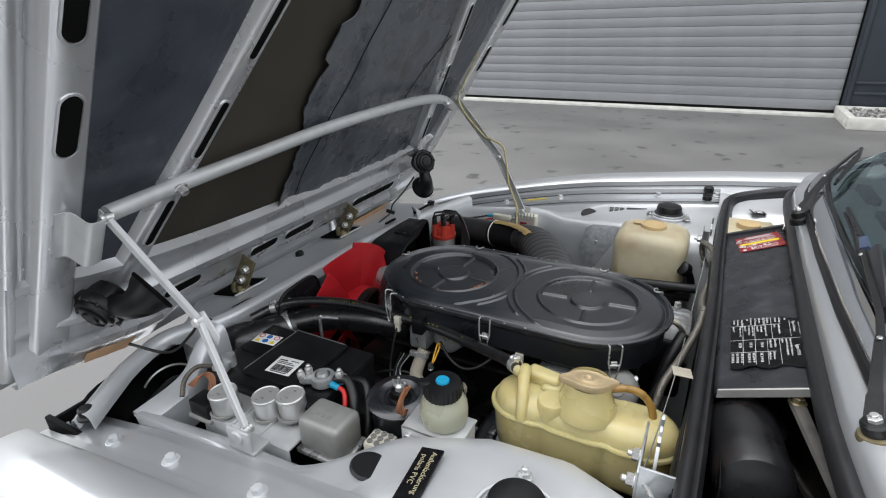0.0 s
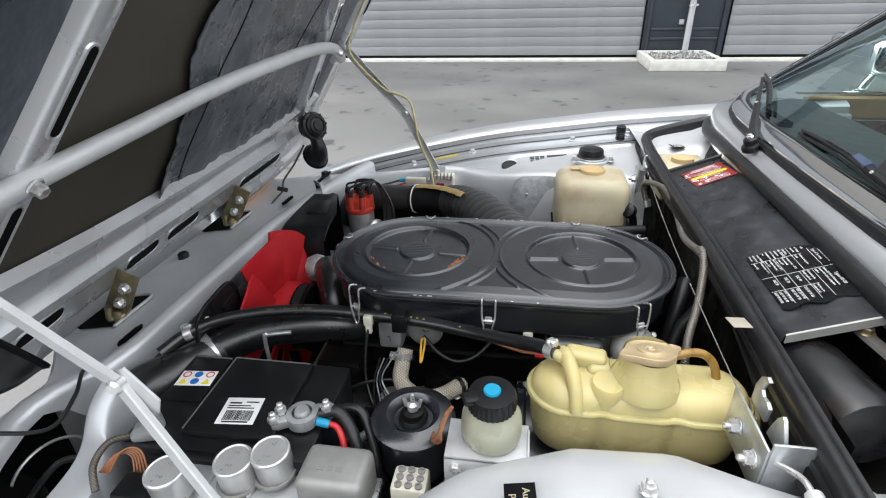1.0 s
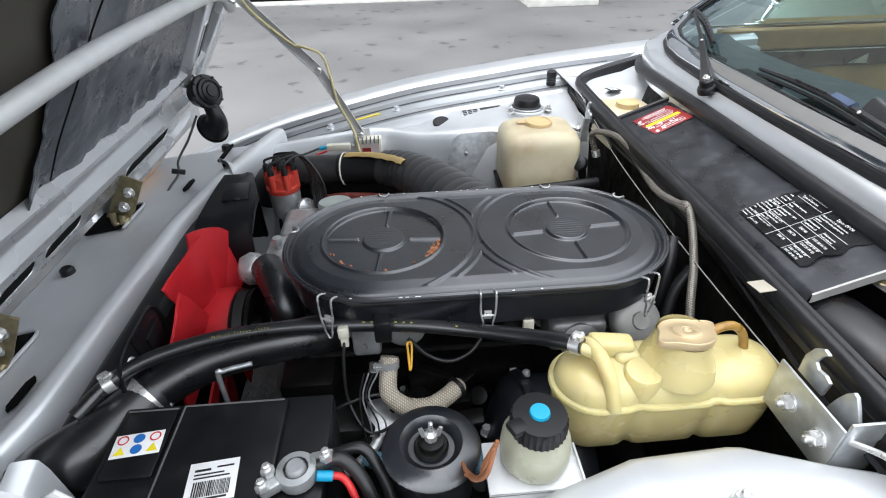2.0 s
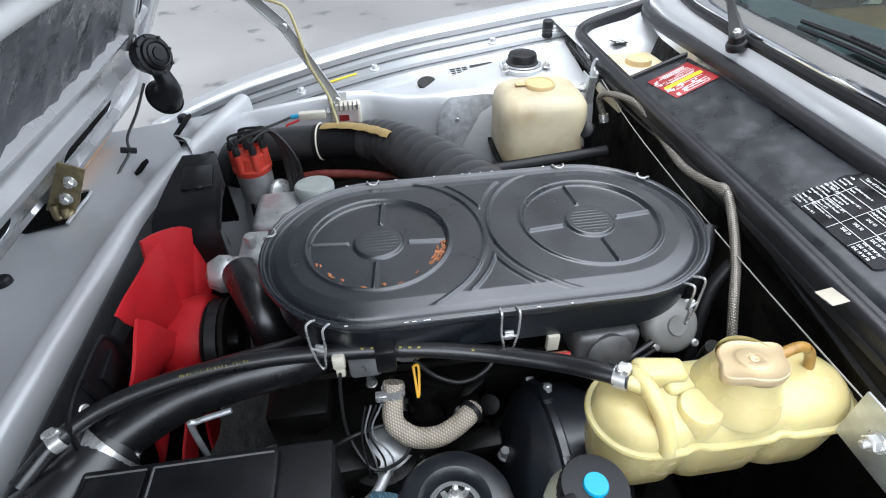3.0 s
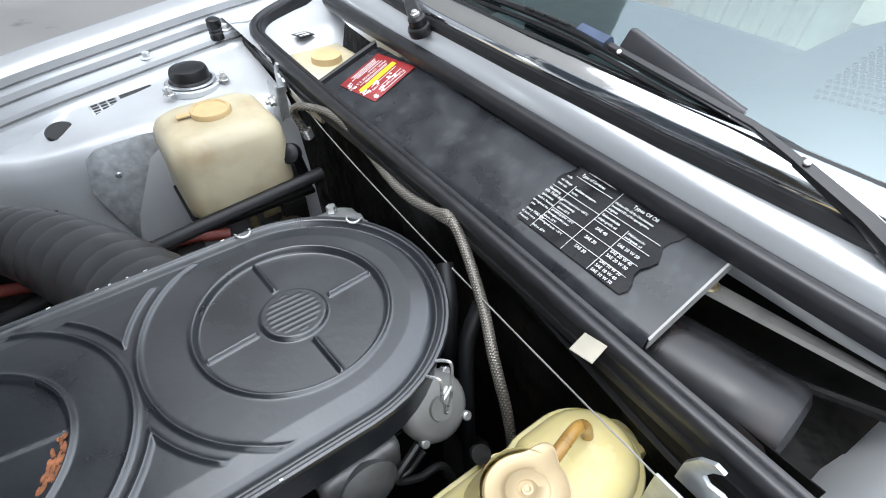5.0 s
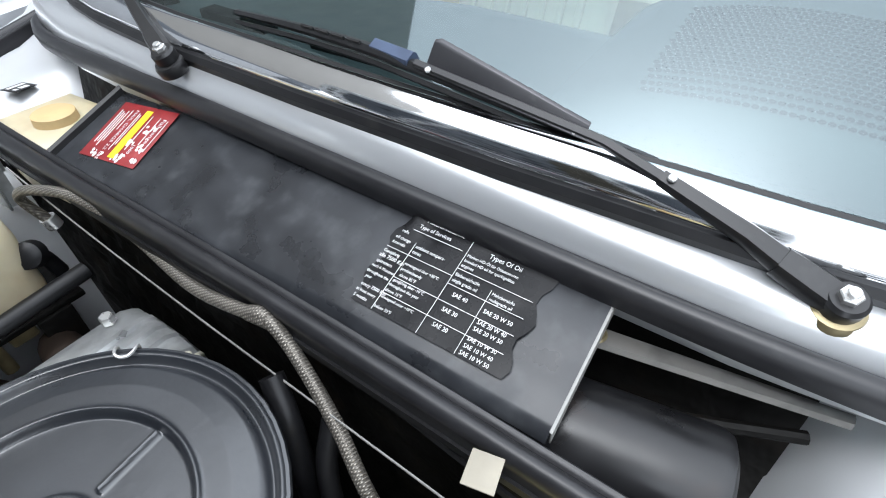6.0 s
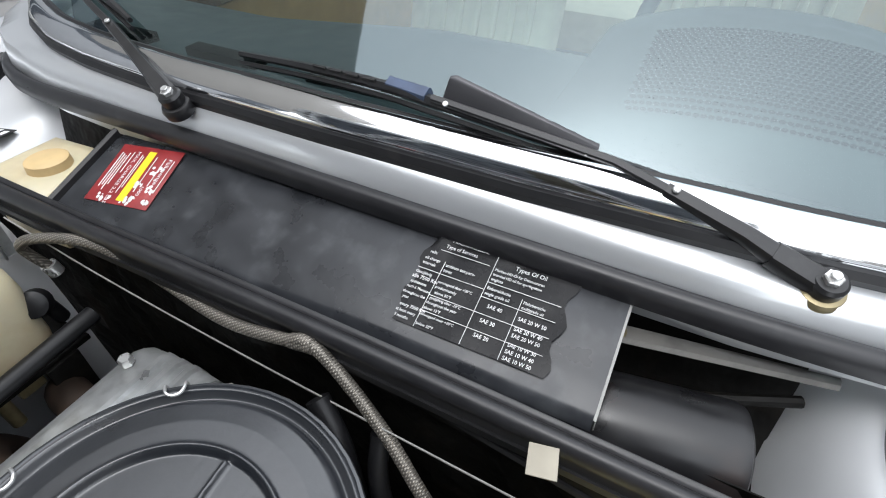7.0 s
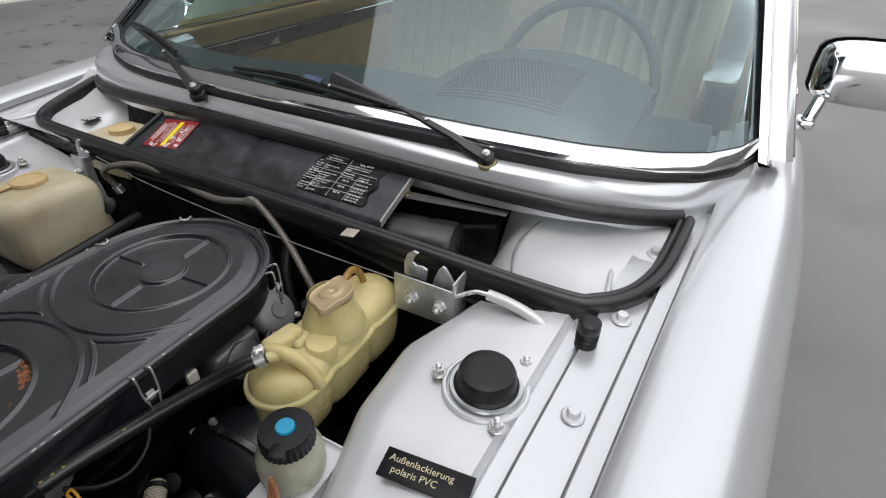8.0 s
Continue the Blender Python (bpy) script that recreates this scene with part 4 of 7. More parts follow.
BAR = thing("bonnet_support_bar", "bowed satin-silver tube across the bonnet", "support bar", hp(.43, 1.0, .035))
part("tube", tube([(-.788, .425, 1.078), (-.791, .553, 1.089), (-.781, .719, 1.104), (-.768, .90, 1.121), (-.748, 1.09, 1.133), (-.744, 1.28, 1.134), (-.758, 1.438, 1.117), (-.776, 1.53, 1.089), (-.784, 1.56, 1.076)], .0130, 20), BARPAINT, BAR)
for c in ((-.780, .545, 1.086), (-.752, 1.455, 1.108)):
    part("bolt", merge(disc(.012, .004, c, HN), hexnut(.008, .010, V(c) + HN * .004, HN)), STEEL, BAR)
part("end_bracket", sheet([[hp(s, y, h) for y, h in ((.358, .0145), (.370, .0145), (.375, .017), (.378, .024), (.381, .042), (.384, .047), (.389, .049), (.402, .049), (.408, .047), (.411, .042), (.412, .026))] for s in (.335, .36, .39, .425)], .002), BARPAINT, BAR, "silver folded sheet bracket", angle=50)
part("end_bracket", sheet([[hp(s, y, h) for y, h in ((1.60, .012), (1.585, .020), (1.565, .032), (1.55, .030))] for s in (.405, .43, .465)], .002), STEEL, BAR)


def stay(name, label, top, elbow, foot, side):
    """A folding bonnet stay: two pressed links with rivets, and its foot bracket."""
    t = thing(name, label, "bonnet stay", foot)
    for nm, a, b, w in (("upper_link", top, elbow, .0070 if side > 0 else .0115), ("lower_link", elbow, foot, .0068 if side > 0 else .0105)):
        a, b = V(a), V(b)
        d = (b - a).normalized()
        e = d.cross(V((0, 1, 0))).normalized()
        o = V((0, 1, 0)) - d * d.y
        o.normalize()
        prof = [(-w, .003), (-w, -.0025), (-w + .0015, -.004), (w - .0015, -.004), (w, -.0025), (w, .003)]
        part(nm, sheet([[p + e * q + o * r * side for q, r in prof] for p in (a, a + (b - a) * .33, a + (b - a) * .66, b)], .0018), BARPAINT, t)
    for p in (top, elbow, foot):
        part("rivet", lathe([(0, -.010), (.006, -.010), (.0085, -.007), (.0085, .007), (.006, .010), (0, .010)], p, (0, 1, 0), 16), STEEL, t)
    f = V(foot)
    part("foot_bracket", merge(box(f.x - .022, f.x + .022, f.y - .014 * side - .003, f.y - .014 * side + .003, f.z - .022, f.z + .012, .002), box(f.x - .026, f.x + .026, f.y - .016, f.y + .016, f.z - .026, f.z - .022, .001), disc(.011, .006, (f.x, f.y - .020 * side, f.z), (0, 1, 0), 16)), BARPAINT, t)
    return t


stay("bonnet_stay", "silver-painted folding bonnet stay with a riveted knuckle", (-.770, .414, 1.078), (-.655, .440, .922), (-.543, .398, .790), 1)
far = stay("bonnet_stay", "bright steel folding bonnet stay beside a yellow cable", hp(.440, 1.557, .026), (-.597, 1.509, .939), (-.513, 1.506, .775), -1)
part("knuckle_plate", prism([(-.664, .444, .930), (-.650, .446, .937), (-.616, .440, .903), (-.618, .436, .890), (-.636, .434, .897)], (0, .003, 0), .0008), BARPAINT, bpy.data.objects["bonnet_stay"])
lone("stay_cable", tube([hp(.60, 1.545, .02), hp(.50, 1.552, .025), (-.75, 1.545, 1.09), (-.66, 1.52, 1.005), (-.620, 1.508, .992), (-.585, 1.505, .975), (-.572, 1.505, .93), (-.560, 1.503, .86), (-.530, 1.496, .79), (-.518, 1.470, .745), (-.51, 1.45, .70)], .0032, 8, 6), YWIRE, "yellow-white cable following the bonnet stay", "cable")


def hinge(y):
    f = lambda x: .7085 + (x + 1.062) * .18
    h = part("bonnet_hinge", prism([hp(-.01, y - .018, .008), hp(.100, y - .018, .010), hp(.105, y - .018, .050), hp(.03, y - .018, .054), hp(-.01, y - .018, .046)], (0, .004, 0), .001), CADMIUM, CAR, "yellow-passivated bonnet hinge")
    for s in (.020, .058):
        part("bolt", merge(disc(.011, .002, hp(s + .012, y - .018, .034), (0, -1, 0)), hexnut(.008, .010, hp(s + .012, y - .020, .034), (0, -1, 0))), STEEL, h)
    part("arm", tube([hp(.012, y - .022, .035), hp(-.005, y - .026, .045), (-.990, y - .018, .728), (-1.0, y + .010, .716), (-1.02, y + .02, .700)], .008, 10), CADMIUM, h)
    part("arm", tube([hp(.010, y - .022, .018), hp(-.008, y - .028, .030), (-1.004, y - .022, .722), (-1.02, y + .0, .712)], .007, 10), CADMIUM, h)
    # flat black slab on the panel stands for the pocket's inner shade
    part("pocket", prism([(-1.072, y - .045, f(-1.072) + .001), (-.988, y - .045, f(-.988) + .001), (-.988, y + .055, f(-.988) + .001), (-1.072, y + .055, f(-1.072) + .001)], (0, 0, .003)), GASKETSHADE, h, "black slab for the shade in the hinge pocket")
    part("pocket_rim", tube([(-.986, y - .048, f(-.986) + .003), (-.984, y, f(-.984) + .003), (-.986, y + .058, f(-.986) + .003), (-1.04, y + .060, f(-1.04) + .003)], .003, 6), BAYPAINT, h)


hinge(.812)
hinge(1.226)


def horn(at, motor, drop, size=1.0):
    """An electric horn: a round motor with a screwed rim, and a bell-mouthed trumpet that drops from it and turns back."""
    h = thing("horn", "black electric horn with a curled trumpet", "horn", at, group="horns")
    a, mo, d = V(at), V(motor).normalized(), V(drop).normalized()
    d = (d - mo * d.dot(mo)).normalized()
    e, s, u = axes_for(mo)
    part("motor", lathe([(0, -.034), (.018, -.034), (.026, -.030), (.029, -.020), (.029, -.009), (.034, -.007), (.0355, -.003), (.0355, .003), (.034, .006), (.028, .007), (.026, .012), (.020, .015), (.012, .016), (.011, .019), (0, .019)], a, mo, 32), BLACKPLASTIC, h)
    for k in range(8):
        p = a + (s * math.cos(k * .785) + u * math.sin(k * .785)) * .0325
        part("screw", hexnut(.0032, .006, p + mo * .003, mo), BLACKPLASTIC, h)
    part("rib", lathe([(.0205, .0135), (.022, .016), (.0205, .0175), (.019, .016), (.0205, .0135)], a, mo, 28), BLACKPLASTIC, h)
    path = [a + d * .010 - mo * .010, a + d * .038 - mo * .008, a + d * .056 - mo * .010, a + d * .068 - mo * .020, a + d * .074 - mo * .036]
    part("trumpet", tube(path, lambda q: .015 + .018 * q * q, 24, 6), BLACKPLASTIC, h)
    w = (path[-1] - path[-2]).normalized()
    # near-flat black disc stands for the shade inside the trumpet
    part("trumpet_rim", lathe([(.031, -.003), (.0345, 0), (.034, .003), (.030, .003), (.026, -.004), (0, -.006)], path[-1], w, 28), GASKETSHADE, h, "black disc for the shade in the mouth, with a rolled rim")
    part("bracket", tube([a - mo * .032, a - mo * .036 - d * .030, a - mo * .020 - d * .052], .005, 8), STEEL, h)
    h.scale = (size, size, size)
    part("terminal", tube([a - mo * .020 - d * .026, a - mo * .024 - d * .038 + e * .010, a - mo * .030 - d * .030 + e * .02], .0022, 6), STEEL, h)
    return h


horn((-.868, 1.505, .900), (.82, -.50, .28), (-.10, .10, -1), 1.15)
horn((-.908, .430, .886), (.12, -.80, -.40), (1, .1, .12), 1.25)
lone("horn_wire", tube([(-.905, 1.50, .845), (-.925, 1.46, .80), (-.945, 1.42, .765), (-.945, 1.40, .740), (-.955, 1.36, .725), (-.960, 1.34, .715)], .0028, 8), WIRE, "black wire hanging from the horn to the slam panel", "wire")
lone("wire_clip", obox((-.945, 1.402, .744), (.030, .008, .012), (0, 20, 25), .002), RUBBER, "black plastic plug on the horn wire", "connector")
lone("horn_wire", tube([(-.90, .455, .80), (-.86, .50, .765), (-.86, .55, .775), (-.885, .60, .778), (-.875, .63, .752)], .0028, 8), WIRE, "black wire from the horn over the slam panel", "wire")

# ---- rubber seal round the air intake ----
loop = [(.235, .241, .922), (.18, .245, .916), (.115, .254, .905), (.065, .276, .896), (.034, .312, .890), (.024, .36, .887), (.030, .57, .886), (.038, .89, .886), (.040, 1.19, .885), (.047, 1.45, .884), (.057, 1.535, .884),
        (.088, 1.575, .888), (.14, 1.592, .898), (.20, 1.600, .910), (.235, 1.602, .918)]
SEAL = thing("intake_seal", "black rubber sealing strip round the air intake", "rubber seal", (.0, .955, .88))


def ribbon(path, prof, per=6):
    p = spline(path, per)
    rows = []
    for k, c in enumerate(p):
        d = p[min(k + 1, len(p) - 1)] - p[max(k - 1, 0)]
        o = V((d.y, -d.x, 0)).normalized()
        rows.append([c + o * a + V((0, 0, b)) for a, b in prof])
    return sheet(rows)


part("front_strip", ribbon(loop, [(-.010, -.028), (-.0125, -.020), (-.011, -.012), (-.0135, -.008), (-.0125, -.001), (-.008, .0040), (-.003, .0040), (.0005, .0005), (.002, -.002), (.004, .0005), (.0075, .0012), (.0105, -.003), (.010, -.009), (.0135, -.013), (.0145, -.026)]), SEALRUBBER, SEAL, angle=60)
rear = [(x + .006, y, z) for x, y, z in ((.232, .248, .926), (.215, .27, .928), (.185, .32, .932), (.156, .40, .938), (.140, .56, .944), (.140, .75, .946), (.143, .90, .946), (.150, 1.15, .945), (.160, 1.40, .938), (.190, 1.52, .928), (.235, 1.60, .920))]
part("rear_strip", ribbon(rear, [(-.008, -.018), (-.010, -.007), (-.008, .002), (-.002, .005), (.003, .004), (.007, .0), (.008, -.008)]), SEALRUBBER, SEAL, angle=60)
part("lip", ribbon([(x - .012, y, z - .024) for x, y, z in loop[5:11]], [(-.003, -.004), (-.003, .004), (.003, .004), (.003, -.004)]), RUBBER, SEAL)
lone("paper_tag", moved(box(-.0125, .0125, -.0105, .0105, 0, .0012, .0005), pose(.004, .668, .889, 0, 6, 12)), TAGCARD, "cream card tag stuck under the seal", "tag")

# ---- black cover panel over the intake, with its labels ----
PZ = lambda x, y=.80: .889 + (x - .035) * .37 - .016 * max(0, y - .83) / .415
COVER = thing("intake_cover", "black sheet-metal cover over the heater intake with two labels", "cover panel", (.09, .945, .89))
rows = []
for k in range(25):
    y = .645 + .600 * k / 24
    rows.append([(x, y, PZ(x, y) + dz + .0012 * math.sin(y * 20) * math.sin(x * 60)) for x, dz in ((.044, -.010), (.047, -.002), (.052, .0), (.075, 0), (.105, 0), (.145, 0), (.155, -.004))])
part("panel", sheet(rows, .0015), mat("scuffed_black_sheet", (0.020, 0.0215, 0.025), 0.33, 0.0, 0.4, 22, 0.25, 60, dirt=((0.085, 0.09, 0.095), 0.34, 38), rvar=.14, depth=.0008), COVER, angle=50)
part("end_lip", sheet([[(x, 1.245 + dy, PZ(x, 1.245) + dz) for dy, dz in ((0, 0), (.002, .006), (.006, .008), (.010, .006), (.011, -.02))] for x in (.047, .09, .150)]), BLACKPLASTIC, COVER)
part("end_lip", sheet([[(x, .645 - dy, PZ(x, .645) + dz) for dy, dz in ((0, 0), (.002, -.001), (.0025, -.012))] for x in (.047, .09, .148)], .001), GREYBOX, COVER, "bare grey cut edge")
# the oil table: printed black foil, creased; its words run across the car
th = math.atan(.37)
ML = basis((.134, .818, PZ(.134) + .0026), (0, -1, 0), (math.cos(th), 0, math.sin(th))) @ Matrix.Diagonal((.93, 1.02, 1, 1))
foil = [[ML @ V((.140 * i / 16 + .004 * math.sin(j * 1.3) * (1 if i in (0, 16) else 0), .010 - .088 * j / 12, .0004 * math.sin(i * .9 + j * .7) + (.002 if (i < 5 and j < 3) else 0) * math.sin(i * 1.4))) for i in range(17)] for j in range(13)]
part("oil_label", sheet(foil, .0003), BLACKLABEL, COVER, "torn, creased black foil oil table with white print")
S1, S2 = .0062, .0048
words = [("Motoröl-Vorschrift", .020, .0035, S2), ("Type of Services", .016, -.003, S2), ("rolle", .004, -.012, S2 * .8), ("oil change", .002, -.0185, S2 * .8), ("intervals", .002, -.0235, S2 * .8),
         ("ambient tempera-", .024, -.020, S2 * .85), ("tures", .024, -.025, S2 * .85), ("Types Of Oil", .085, -.003, S1 * .9), ("Marken-HD-Öl für Ottomotoren", .068, -.009, S2 * .72), ("branded HD oil for sparkignition", .068, -.0135, S2 * .72), ("engines", .068, -.018, S2 * .8),
         ("Einbereichsöle", .068, -.0265, S2 * .8), ("single grade oil", .068, -.0315, S2 * .8), ("Mehrbereichs", .103, -.0285, S2 * .75), ("multigrade oil", .103, -.033, S2 * .75),
         ("Ganzjährig", .000, -.033, S2 * .8), ("alle 7500 Km", -.001, -.038, S2), ("spätestens", .000, -.043, S2 * .8), ("nach 6 Monaten", -.001, -.048, S2 * .75), ("throughout the", -.002, -.0535, S2 * .75), ("year", .000, -.058, S2 * .75),
         ("every 7500 Km", .001, -.065, S2 * .85), ("at least every", .000, -.070, S2 * .75), ("5 months", .001, -.075, S2 * .75),
         ("vorwiegend über +30°C", .024, -.036, S2 * .72), ("predominately", .024, -.041, S2 * .75), ("above 85°F", .026, -.046, S2 * .75), ("ganzjährig über -10°C", .024, -.0515, S2 * .72), ("throughout the year", .023, -.056, S2 * .75), ("above 15°F", .023, -.061, S2 * .75),
         ("vorwiegend unter +10°C", .022, -.067, S2 * .68), ("below 50°F", .023, -.0755, S2 * .75), ("SAE 40", .075, -.042, S2), ("SAE 30", .074, -.055, S2), ("SAE 20", .074, -.068, S2), ("SAE 20 W 50", .104, -.043, S2 * .95),
         ("SAE 20 W 40", .104, -.052, S2 * .95), ("SAE 20 W 50", .104, -.0575, S2 * .95), ("SAE 10 W 30", .104, -.0655, S2 * .95), ("SAE 10 W 40", .104, -.071, S2 * .95), ("SAE 10 W 50", .104, -.0765, S2 * .95)]
lines = [(.022, -.078, .0004, .062), (.066, -.078, .0004, .086), (.101, -.078, .0004, .053), (.0, -.028, .066, .0004), (.022, -.0485, .112, .0004), (.022, -.063, .112, .0004), (.066, -.0345, .068, .0004), (.066, -.0205, .068, .0004), (.012, -.0065, .05, .0004)]
part("print", merge(lettering(words, ML @ pose(0, 0, .0014), .0001), bars(lines, ML @ pose(0, 0, .0011), .0003)), PRINT, COVER, "white printed oil table")
# the red filling label: its words run towards the nose
MR = basis((.139, 1.224, PZ(.139, 1.224) + .0018), (-math.cos(th), -.13, -math.sin(th)), (.09, -1, .07)) @ Matrix.Diagonal((.98, .83, 1, 1))
part("filling_label", moved(box(0, .081, 0, .107, 0, .0006, .0002), MR), REDLABEL, COVER, "red filling label, scuffed white at one end")
part("yellow_field", moved(box(.006, .076, .052, .064, 0, .0004, 0), MR @ pose(0, 0, .0008)), YELLOW, COVER)
MR2 = MR @ pose(0, 0, .0008)
part("print", merge(lettering([("MAX. CHARGE 2,2 LBS", .008, .033, .0075), ("Füllmenge", .012, .090, .009), ("1000 g", .052, .076, .007)], MR2, .0001),
                    bars([(.012 + .002 * (k % 3), .008 + .0042 * k, .05 - .004 * (k % 2), .0014) for k in range(4)] + [(.01, .027, .03, .0013), (.012, .043, .055, .0012), (.014, .0465, .045, .0012), (.012, .069, .05, .0012), (.012, .084, .04, .0012), (.014, .100, .045, .0012)], MR2)), PRINT, COVER)
rng = random.Random(8)
scuffs = []
for cx, cy, n, sp in ((.030, .083, 10, .010), (.052, .072, 9, .008), (.055, .095, 12, .010), (.074, .07, 16, .012), (.076, .03, 10, .012), (.072, .100, 8, .006)):
    for k in range(n):
        a, b = cx + rng.uniform(-sp * .5, sp * .5), cy + rng.uniform(-sp, sp)
        if 0.001 < a < .078 and .002 < b < .104:
            scuffs.append(moved(lathe([(0, .0002), (rng.uniform(.001, .003), .0002), (rng.uniform(.001, .003), 0)], (0, 0, 0), n=7), MR2 @ pose(a, b, .0002, 0, 0, rng.uniform(0, 90)) @ Matrix.Diagonal((1, rng.uniform(.4, 1.3), 1, 1))))
part("scuffs", merge(*scuffs), PRINT, COVER, "white scuffs where the red has worn off")

# things down in the intake well
mo = thing("wiper_motor", "black round wiper motor lying in the intake well", "motor", (.10, .56, .79))
part("case", lathe([(0, -.02), (.030, -.02), (.040, -.012), (.042, .0), (.042, .095), (.039, .102), (.03, .106), (0, .108)], (.082, .640, .845), (.12, -1, .05), 40), mat("aged_black_motor_case", (0.010, 0.010, 0.011), 0.34, 0.0, 0.4, 22, 0.3, 70, dirt=((0.055, 0.028, 0.018), 0.3, 18), rvar=.12), mo)
part("gearbox", lathe([(0, 0), (.045, 0), (.05, .006), (.05, .03), (.04, .038), (0, .04)], (.085, .665, .815), (0, 0, 1), 30), GRIME, mo)
lk = thing("wiper_linkage", "grey steel wiper linkage arm with a bright nut", "linkage", (.13, .60, .89))
part("arm", sheet([[(.132 + .030 * q + sx, .655 - .17 * q, .899 - .004 * q + sz) for sx, sz in ((-.010 + .004 * q, -.003), (-.008 + .004 * q, .001), (.0, .002), (.007 - .003 * q, .001), (.009 - .003 * q, -.003))] for q in [k / 8 for k in range(9)]], .003), mat("dull_dirty_steel", (0.15, 0.145, 0.135), 0.42, 0.5, 0.3, 40, 0.2, 120, dirt=((0.06, 0.05, 0.04), 0.3, 40)), lk)
part("nut", merge(disc(.010, .003, (.132, .650, .899)), hexnut(.007, .007, (.132, .650, .901)), disc(.004, .011, (.132, .650, .901), n=12)), CADMIUM, lk)
part("rod", tube([(.10, .655, .868), (.125, .58, .862), (.155, .50, .868)], .005, 8), GRIME, lk)
cb = thing("coolant_bottle", "cream plastic bottle with a tan cap in the intake well", "bottle", (.09, 1.33, .82))
part("bottle", loft([[(x + .0, y, z) for x, y in ((.045 + i, 1.262 + i), (.150 - i, 1.262 + i), (.155 - i, 1.30), (.150 - i, 1.385 - i), (.045 + i, 1.385 - i), (.040 + i, 1.34))] for z, i in ((.80, .01), (.81, .0), (.872, .0), (.882, .008), (.885, .02))]), WASHPLASTIC, cb)
part("cap", lathe([(0, .012), (.020, .012), (.024, .010), (.025, .0), (.0, .0)], (.092, 1.312, .885), n=28), TANCAP, cb)
sp = thing("small_plate", "small black maker's plate with pale bars", "plate", (.117, 1.462, .876))
part("plate", moved(box(-.017, .017, -.013, .013, 0, .001, .0003), pose(.117, 1.462, .8765, 0, 6, 18)), INK, sp)
part("print_bars", moved(bars([(-.013, .003, .026, .005), (-.013, -.009, .005, .006), (-.004, -.009, .013, .007)], pose(0, 0, 0)), pose(.117, 1.462, .8778, 0, 6, 18)), PRINT, sp)

# ---- wipers ----
def bar_run(pts, wide, tall):
    """A flat bar along points, its width and height eased along the way."""
    p = [V(q) for q in pts]
    rows = []
    for k, c in enumerate(p):
        d = (p[min(k + 1, len(p) - 1)] - p[max(k - 1, 0)]).normalized()
        n = V((-.5, 0, .86))
        n = (n - d * n.dot(d)).normalized()
        e = d.cross(n)
        q = k / (len(p) - 1)
        w, h = (wide[0] + (wide[1] - wide[0]) * q) / 2, (tall[0] + (tall[1] - tall[0]) * q) / 2
        rows.append([c + e * a * w + n * b * h for a, b in ((-1, -1), (-1, .4), (-.7, 1), (.7, 1), (1, .4), (1, -1))])
    return loft(rows)


ARMBLACK = mat("satin_black_arm", (0.014, 0.014, 0.015), 0.34, 0.1, 0.2, 40, 0.0, 60, dirt=((0.05, 0.05, 0.05), 0.1, 60))


